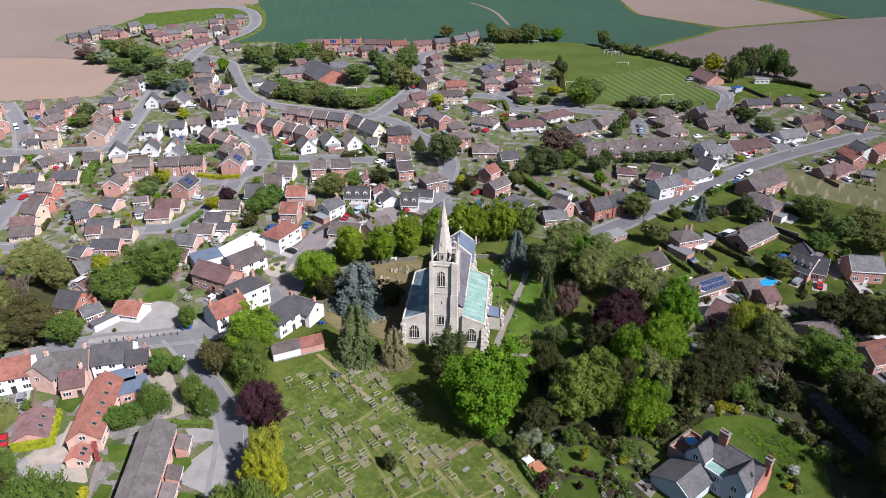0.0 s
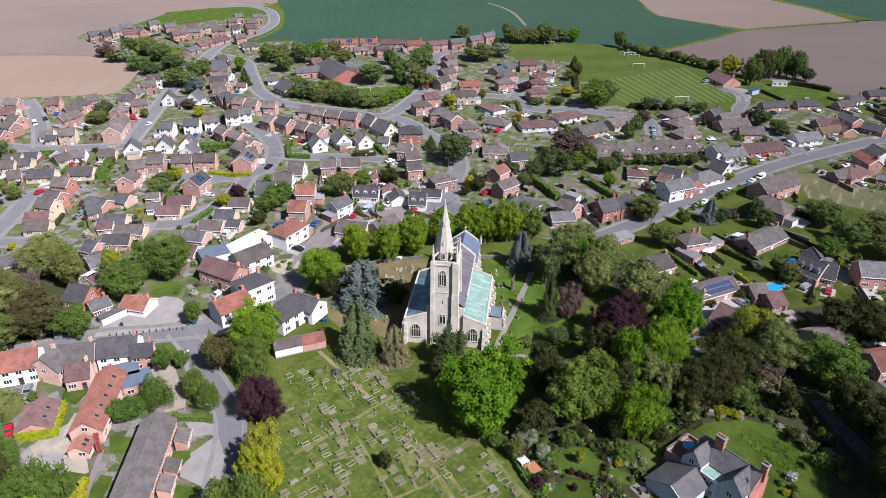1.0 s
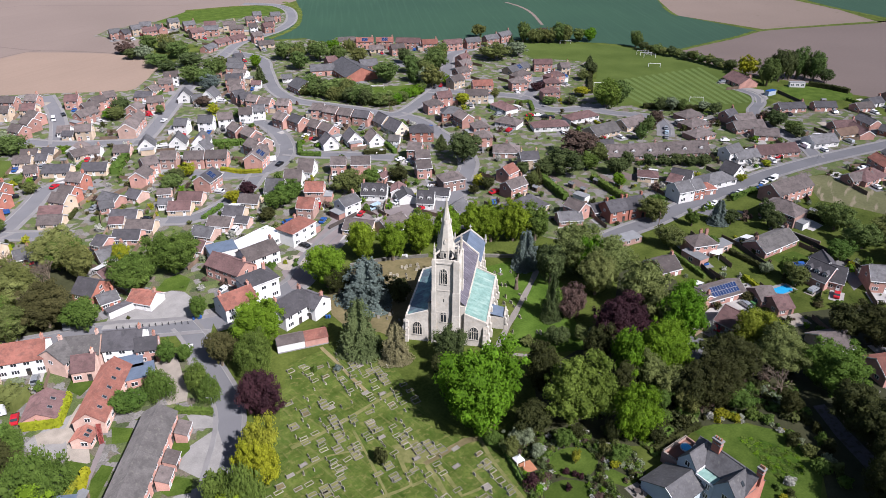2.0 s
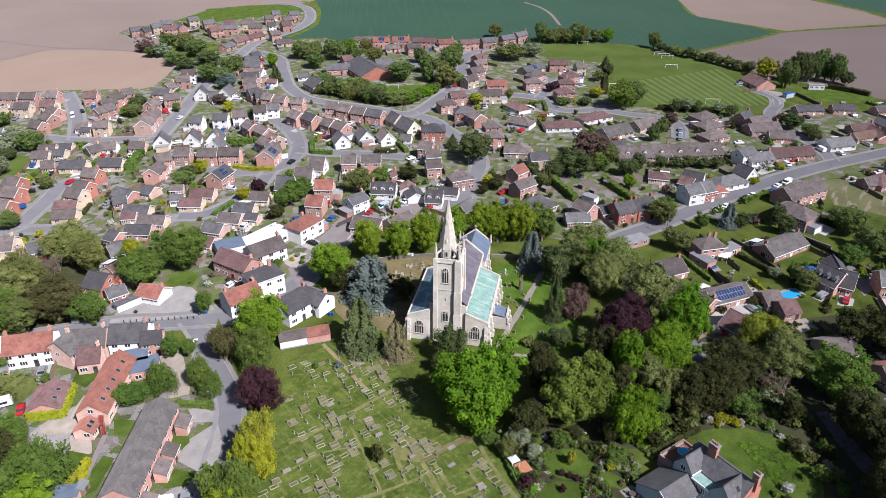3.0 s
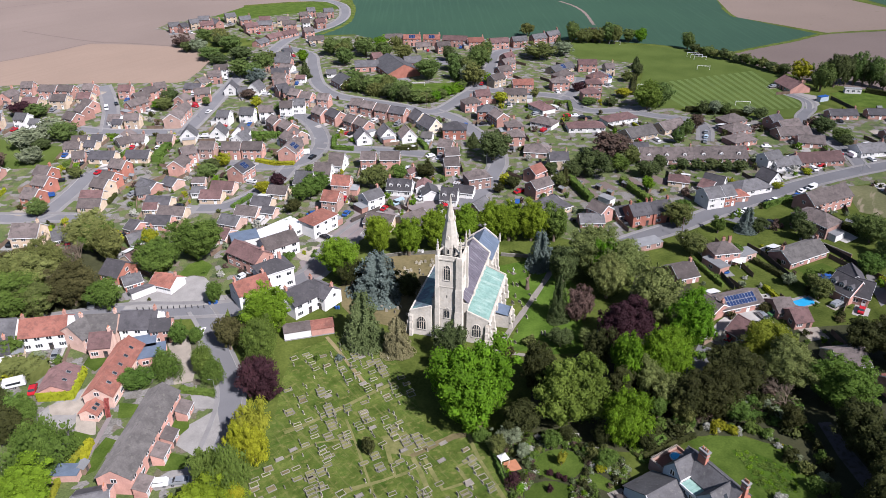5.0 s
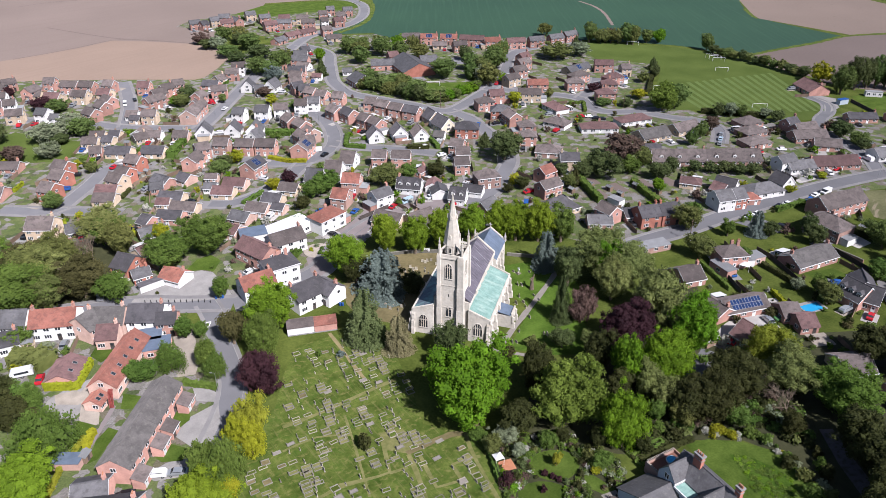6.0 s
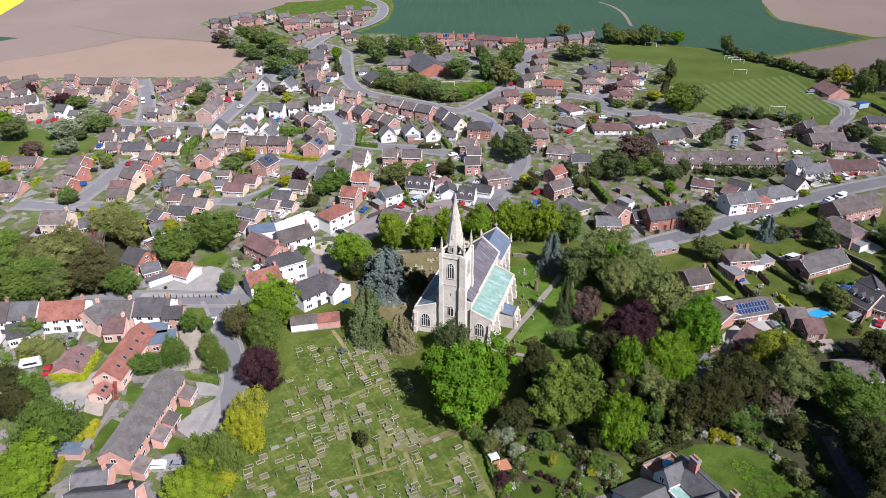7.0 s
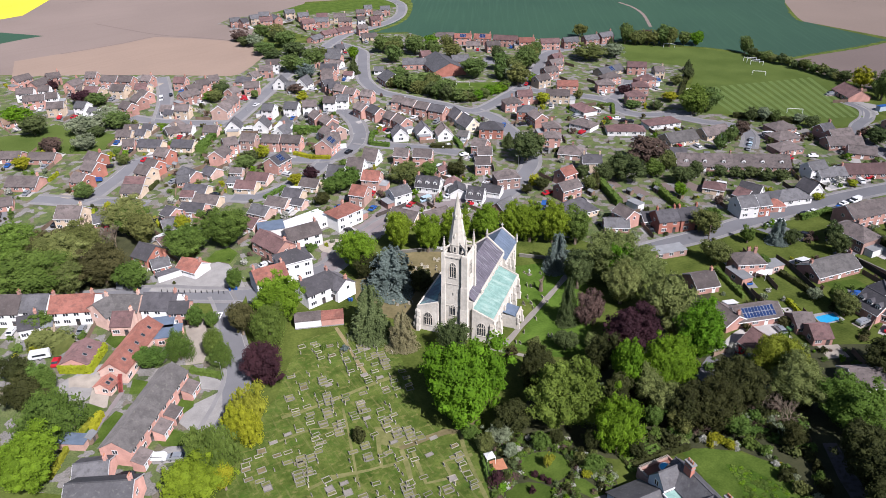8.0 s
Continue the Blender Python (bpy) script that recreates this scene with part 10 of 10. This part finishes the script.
sheet("road_marking", [(44.21, 165.51), (45.65, 165.10), (45.22, 164.86), (44.45, 165.08)], 0.075, roadpaint, "white painted give way triangle edge", "road marking")
sheet("road_marking", [(45.65, 165.10), (43.91, 161.64), (44.15, 162.51), (45.22, 164.86)], 0.075, roadpaint, "white painted give way triangle edge", "road marking")
sheet("road_marking", [(43.91, 161.64), (44.21, 165.51), (44.45, 165.08), (44.15, 162.51)], 0.075, roadpaint, "white painted give way triangle edge", "road marking")
sheet("planted_island", [(92.4, 190.1), (91.7, 192.6), (89.9, 194.4), (87.4, 195.1), (84.9, 194.5), (83.1, 192.7), (82.4, 190.2), (83.0, 187.7), (84.7, 185.9), (87.2, 185.1), (89.7, 185.7), (91.6, 187.5)], 0.12, gravel, "round gravel island with shrubs in the square", "island")
tree(88.9, 190.1, 1.0, 1.3, "green", "bush")
tree(85.4, 191.1, 1.0, 1.3, "yellow", "bush")
tree(87.4, 187.6, 1.0, 1.3, "green", "bush")
tree(87.9, 192.6, 1.0, 1.3, "pale", "bush")
patch("vegetable_plot", 211.0, 180.7, -91, 9, 5, 0.07, soil_dark, "dug brown vegetable plot")
patch("vegetable_plot", 200.8, 179.4, -97, 9, 5, 0.07, soil_dark, "dug brown vegetable plot")
patch("vegetable_plot", 223.0, 178.5, -97, 9, 5, 0.07, soil_dark, "dug brown vegetable plot")
patch("vegetable_plot", 205.8, 191.9, -94, 9, 5, 0.07, soil_dark, "dug brown vegetable plot")
patch("vegetable_plot", 233.6, 174.6, -84, 9, 5, 0.07, soil_dark, "dug brown vegetable plot")
shed(201.2, 190.1, -81)
shed(201.7, 186.5, -80)
shed(197.5, 191.1, -80)
shed(206.2, 180.4, -81)
shed(216.9, 177.0, -82)
shed(221.5, 169.0, -83)
shed(191.9, 186.2, -79)
shed(206.4, 174.0, -81)

# ---- walls, yards and borders ----
low_wall(102.0, 176.8, 113.2, 173.8, 1.1)
low_wall(113.2, 173.8, 126.6, 167.3, 1.1)
low_wall(142.2, 156.2, 155.3, 146.2, 1.1)
low_wall(241.2, 105.1, 242.1, 95.2, 1.6, WALL["red"], "red brick garden wall with stone coping")
fence(241.0, 115.0, 241.1, 105.1, 1.7, darktimber)
fence(241.1, 105.1, 239.4, 91.4, 1.7, darktimber)
fence(239.4, 91.4, 237.3, 77.2, 1.7, darktimber)
fence(218.7, 113.4, 213.1, 95.1, 1.7, darktimber)
fence(278.3, 122.8, 270.9, 115.7, 1.7, darktimber)
fence(391.5, 206.4, 384.5, 188.0, 1.7, darktimber)
fence(199.4, 118.6, 192.8, 101.8, 1.7, darktimber)
fence(90.1, 82.0, 87.3, 73.9, 1.7, darktimber)
fence(108.7, 204.2, 122.3, 208.3, 1.7, darktimber)
sheet("yard", [(31.8, 126.9), (39.2, 129.1), (38.0, 121.9), (35.1, 115.3), (30.2, 116.2), (27.3, 122.1)], 0.05, hardcore, "pale concrete forecourt of the terrace", "yard")
sheet("yard", [(24.1, 114.2), (29.5, 113.7), (28.5, 107.7), (20.7, 109.9), (19.2, 112.6)], 0.052, hardcore, "pale concrete parking bay", "yard")
sheet("yard", [(34.7, 140.5), (39.7, 132.9), (39.2, 129.1), (34.5, 132.0)], 0.05, hardcore, "pale concrete forecourt", "yard")
sheet("yard", [(0.8, 149.6), (7.6, 153.6), (12.9, 154.1), (11.5, 145.2), (7.1, 140.1), (1.9, 142.2)], 0.05, hardcore, "pale gravel yard", "yard")
sheet("yard", [(241.0, 91.2), (241.0, 84.4), (234.0, 73.8), (223.4, 73.0), (230.1, 80.1)], 0.05, paving, "pale block-paved drive", "yard")
sheet("yard", [(253.9, 115.7), (258.8, 109.9), (257.9, 102.8), (250.6, 102.4), (249.6, 110.5)], 0.05, concrete, "grey paved yard", "yard")
sheet("drive", [(228.5, 136.9), (239.3, 134.1), (241.7, 125.9), (236.2, 123.0), (230.9, 130.0)], 0.05, asphalt, "grey drive in a garden", "drive")
tree(88.6, 74.8, 1.4, 1.7, "bright", "bush")
tree(89.6, 72.4, 0.9, 1.0, "dark", "bush")
tree(91.3, 72.0, 0.8, 1.1, "olive", "bush")
tree(90.7, 72.6, 0.6, 1.0, "green", "bush")
tree(93.4, 79.6, 1.3, 1.6, "olive", "bush")
tree(90.9, 72.1, 1.3, 2.0, "dark", "bush")
tree(90.3, 83.3, 0.8, 1.3, "bright", "bush")
tree(92.8, 82.6, 1.8, 2.2, "dark", "bush")
tree(91.2, 82.5, 1.4, 2.0, "dark", "bush")
tree(87.4, 67.2, 0.6, 0.6, "olive", "bush")
tree(91.2, 71.8, 1.1, 1.2, "plum", "bush")
tree(88.6, 70.2, 1.3, 1.7, "bright", "bush")
tree(88.8, 76.0, 1.2, 1.6, "dark", "bush")
tree(90.1, 74.9, 0.6, 0.7, "green", "bush")
tree(91.4, 73.6, 1.0, 0.9, "dark", "bush")

bed_rng = random.Random(3)
BED_PLAN = [(91.1, 84.5), (98.2, 84.0), (108.6, 79.0), (111.4, 71.8), (114.1, 65.6), (111.9, 60.5), (102.8, 56.0), (85.2, 66.1), (88.0, 75.0)]
LAWNS = [(100.7, 71.7, 4.9), (93.6, 66.1, 4.4), (90.8, 76.9, 2.4), (106.0, 64.0, 2.2), (104.5, 58.0, 2.5)]
BEDS = []
while len(BEDS) < 360:
    x, y, r = bed_rng.uniform(85, 115), bed_rng.uniform(56, 85), bed_rng.uniform(0.4, 1.2)
    if inside(x, y, BED_PLAN) and all(math.hypot(x - a, y - b) > c + 0.5 * r for a, b, c in LAWNS):
        BEDS.append((x, y, r, r * bed_rng.uniform(0.9, 1.8), bed_rng.choice(("green", "moss", "deep", "dark", "green", "plum", "bright", "olive", "dark", "fern", "green", "pale", "blossom"))))
bush_mass("border_plants", "mixed flowering shrubs and plants in the garden beds", BEDS)
tree(136.5, 63.5, 0.7, 1.2, "dark", "bush")
tree(138.3, 63.5, 0.9, 1.4, "dark", "bush")
tree(137.8, 63.2, 1.1, 2.0, "blossom", "bush")
tree(139.6, 61.8, 0.9, 1.3, "green", "bush")
tree(139.5, 61.3, 1.1, 1.6, "blossom", "bush")
tree(142.1, 61.3, 0.8, 1.3, "green", "bush")
tree(142.1, 59.7, 0.9, 1.3, "yellow", "bush")
tree(143.6, 60.4, 0.9, 1.1, "green", "bush")
tree(144.4, 58.6, 0.9, 1.0, "green", "bush")
tree(145.7, 58.9, 1.2, 1.3, "dark", "bush")
tree(146.7, 58.5, 1.2, 1.4, "blossom", "bush")
tree(145.6, 57.2, 0.6, 0.7, "green", "bush")
tree(147.5, 55.7, 0.9, 1.1, "green", "bush")
tree(147.3, 55.3, 0.5, 0.6, "green", "bush")
tree(149.6, 54.6, 1.0, 1.0, "blossom", "bush")
tree(147.9, 53.5, 1.1, 1.2, "pale", "bush")
tree(148.9, 51.8, 0.6, 0.9, "green", "bush")
tree(147.3, 50.4, 1.0, 1.5, "blossom", "bush")
tree(148.5, 50.2, 0.6, 0.7, "yellow", "bush")
tree(148.5, 48.6, 1.2, 1.3, "green", "bush")
tree(148.6, 46.9, 1.1, 1.8, "dark", "bush")
tree(148.3, 45.9, 1.2, 1.4, "pale", "bush")
tree(146.9, 44.3, 0.9, 1.1, "pale", "bush")
tree(147.6, 42.3, 0.7, 1.1, "yellow", "bush")
tree(146.9, 40.3, 0.7, 0.7, "yellow", "bush")
tree(145.0, 39.2, 1.0, 1.4, "green", "bush")

# ---- drives, gardens and parked cars round the houses ----
plot_rng = random.Random(7)
H = np.array([h[:5] for h in HOMES])
HC, HS = np.cos(np.radians(H[:, 2])), np.sin(np.radians(H[:, 2]))
S = np.array(STREETS)
TAKEN = []


def in_house(x, y, m=0.4):
    dx, dy = x - H[:, 0], y - H[:, 1]
    return bool(((np.abs(dx * HC + dy * HS) < H[:, 3] / 2 + m) & (np.abs(dy * HC - dx * HS) < H[:, 4] / 2 + m)).any())


def on_street(x, y, m=0.0):
    return bool((np.hypot(x - S[:, 0], y - S[:, 1]) < S[:, 2] + m).any())


def is_free(x, y, r):
    return not in_house(x, y, r) and not on_street(x, y, r - 0.6) and all(math.hypot(x - a, y - b) > r + c for a, b, c in TAKEN)


def kept_clear(x, y):
    """The churchyard, the wood and the near gardens have planting of their own."""
    u, v = ((x - 103) + (y - 124.6)) * 0.7071, ((y - 124.6) - (x - 103)) * 0.7071
    return (-45 < u < 60 and -70 < v < 35) or (-30 < u < 20 and 30 < v < 50) or math.hypot(x, y) < 75 or math.hypot(x - 45, y - 180) < 22 or math.hypot(x - 22, y - 140) < 42


HARD = [(concrete, "pale concrete"), (concrete, "pale concrete"), (gravel, "tan gravel"), (paving, "grey paved"), (paving, "grey paved"), (kerbstone, "light concrete"), (asphalt, "tarmac")]
COLOURS = ("green", "green", "dark", "bright", "yellow", "olive", "pale", "plum", "green", "rust", "blossom")
PAINT = ("silver", "white", "black", "white", "red", "silver", "black", "white", "blue", "silver", "white")
SHRUBS = []
for k, (x, y, rz, L, D, storeys, planted) in enumerate(HOMES):
    if not planted or kept_clear(x, y):
        continue
    z, a = 0.055 + 0.0008 * (k % 40), radians(rz)
    there = lambda u, v: (x + u * math.cos(a) - v * math.sin(a), y + u * math.sin(a) + v * math.cos(a))
    far = math.hypot(x - 103, y - 124.6) > 130
    for side in (-1, 1):
        u, d = plot_rng.choice((-1, 1)) * L * 0.28, plot_rng.uniform(4.5, 7.5)
        p = there(u, side * (D / 2 + d / 2))
        cover, word = plot_rng.choice(HARD)
        wide, chance, chance2 = plot_rng.uniform(3.0, 6.5), plot_rng.random(), plot_rng.random()
        if not in_house(*p, 1.0) and not on_street(*p, -2.0) and chance < (0.92 if side < 0 else 0.42):
            name = "driveway" if side < 0 else "patio"
            patch(name, *p, rz, wide, d, z, cover, f"{word} {name} beside a house")
            if side < 0 and chance2 < 0.9 and is_free(*p, 1.3):
                TAKEN.append((*p, 2.0))
                car(*p, rz + plot_rng.choice((90, 270)), plot_rng.choice(PAINT), plot_rng.choice(("car", "car", "suv")), z, far)
            elif side > 0 and chance2 < 0.3 and is_free(*p, 0.2) and not in_house(*there(u, D / 2 + 3.2), 0.4):
                conservatory(*there(u, D / 2 + 1.55), rz + 180)
                TAKEN.append((*p, 2.2))
        for _ in range(plot_rng.choice((4, 5, 6, 7))):
            p, r = there(plot_rng.uniform(-L / 2 - 2.5, L / 2 + 2.5), side * (D / 2 + plot_rng.uniform(0.9, 10))), plot_rng.choice((0.4, 0.6, 0.8, 1.0, 1.3, 1.7))
            grow, colour = plot_rng.uniform(1.2, 2.2), plot_rng.choice(COLOURS)
            if is_free(*p, r * 0.9):
                TAKEN.append((*p, r * 0.7))
                SHRUBS.append((*p, r, r * grow, colour))
        e = plot_rng.choice((-1, 1)) * (L / 2 + 0.3)
        ends = there(e, side * (D / 2 + 0.5)), there(e, side * (D / 2 + 8.5))
        sort, tint = plot_rng.random(), plot_rng.choice(("green", "dark", "yellow", "green"))
        if (side > 0 or sort < 0.5) and all(not in_house(*q, 0.3) and not on_street(*q, -1.0) for q in (ends[1], there(e, side * (D / 2 + 4)))):
            if sort < 0.5:
                fence(*ends[0], *ends[1])
            elif sort < 0.8:
                hedge([ends[0], ends[1]], 1.0, 1.5, tint)
    p = there(plot_rng.uniform(-L / 2, L / 2), D / 2 + plot_rng.uniform(6, 9))
    if plot_rng.random() < 0.3 and is_free(*p, 1.5):
        TAKEN.append((*p, 1.5))
        shed(*p, rz + plot_rng.choice((0, 90)))
    p = there(plot_rng.choice((-1, 1)) * (L / 2 + 1.6), -0.5)
    brick = plot_rng.choice(("red", "white", "buff"))
    if storeys >= 1.5 and plot_rng.random() < 0.3 and not on_street(*p, 1.0) and all(math.hypot(p[0] - o[0], p[1] - o[1]) > o[3] / 2 + 1.2 for j, o in enumerate(HOMES) if j != k):
        flat_block(*p, rz, 2.9, 5.4, 2.5, brick, name="garage", label="flat-roofed single garage beside a house", category="garage", windows=0, group="garages")

# the shrubs nearest the church stand singly, the rest are one mass
SHRUBS.sort(key=lambda q: math.hypot(q[0] - 103, q[1] - 124.6))
for q in SHRUBS[:12]:
    tree(*q, "bush")

bush_mass("garden_shrubs", "mixed small garden shrubs between the far houses", SHRUBS[12:1060])
under = []
for _ in range(900):
    x, y = plot_rng.uniform(84, 235), plot_rng.uniform(20, 125)
    u, v = ((x - 103) + (y - 124.6)) * 0.7071, ((y - 124.6) - (x - 103)) * 0.7071
    r, colour = plot_rng.uniform(0.8, 2.0), plot_rng.choice(("dark", "dark", "olive", "green", "green", "pale"))
    wood = (-62 < u < 30 and -92 < v < -32 and u + 0.9 * v < -45 and u > -38 - (v + 32) * 0.1)
    lawn_side = math.hypot(x - 128, y - 50) < 24 or math.hypot(x - 103, y - 80) < 9
    if wood and not lawn_side and is_free(x, y, 0.5) and len(under) < 170:
        under.append((x, y, r, r * plot_rng.uniform(0.9, 1.6), colour))
bush_mass("woodland_shrubs", "dark shrubs and saplings under the trees", under)
KNOT = [(120.0, 71.9), (127.4, 71.8), (136.5, 68.5), (133.8, 64.4), (128.6, 64.0), (128.6, 68.2), (117.0, 68.0)]
GLADE = [(133, 70.7), (137.4, 64.9), (142.3, 64.8), (150, 60.1), (153, 51.3), (153.4, 45.7), (158.5, 51.1), (165, 59.3), (159.8, 67.6), (143.9, 72.4)]
low = []
while len(low) < 170:
    x, y, r = plot_rng.uniform(116, 170), plot_rng.uniform(44, 76), plot_rng.uniform(0.7, 2.0)
    if inside(x, y, GLADE) or inside(x, y, KNOT):
        low.append((x, y, r, r * plot_rng.uniform(0.8, 1.7), plot_rng.choice(("dark", "dark", "olive", "green", "grey", "dark", "pale", "plum"))))
bush_mass("woodland_edge_shrubs", "dense mixed evergreen and flowering shrubs along the lawn", low)
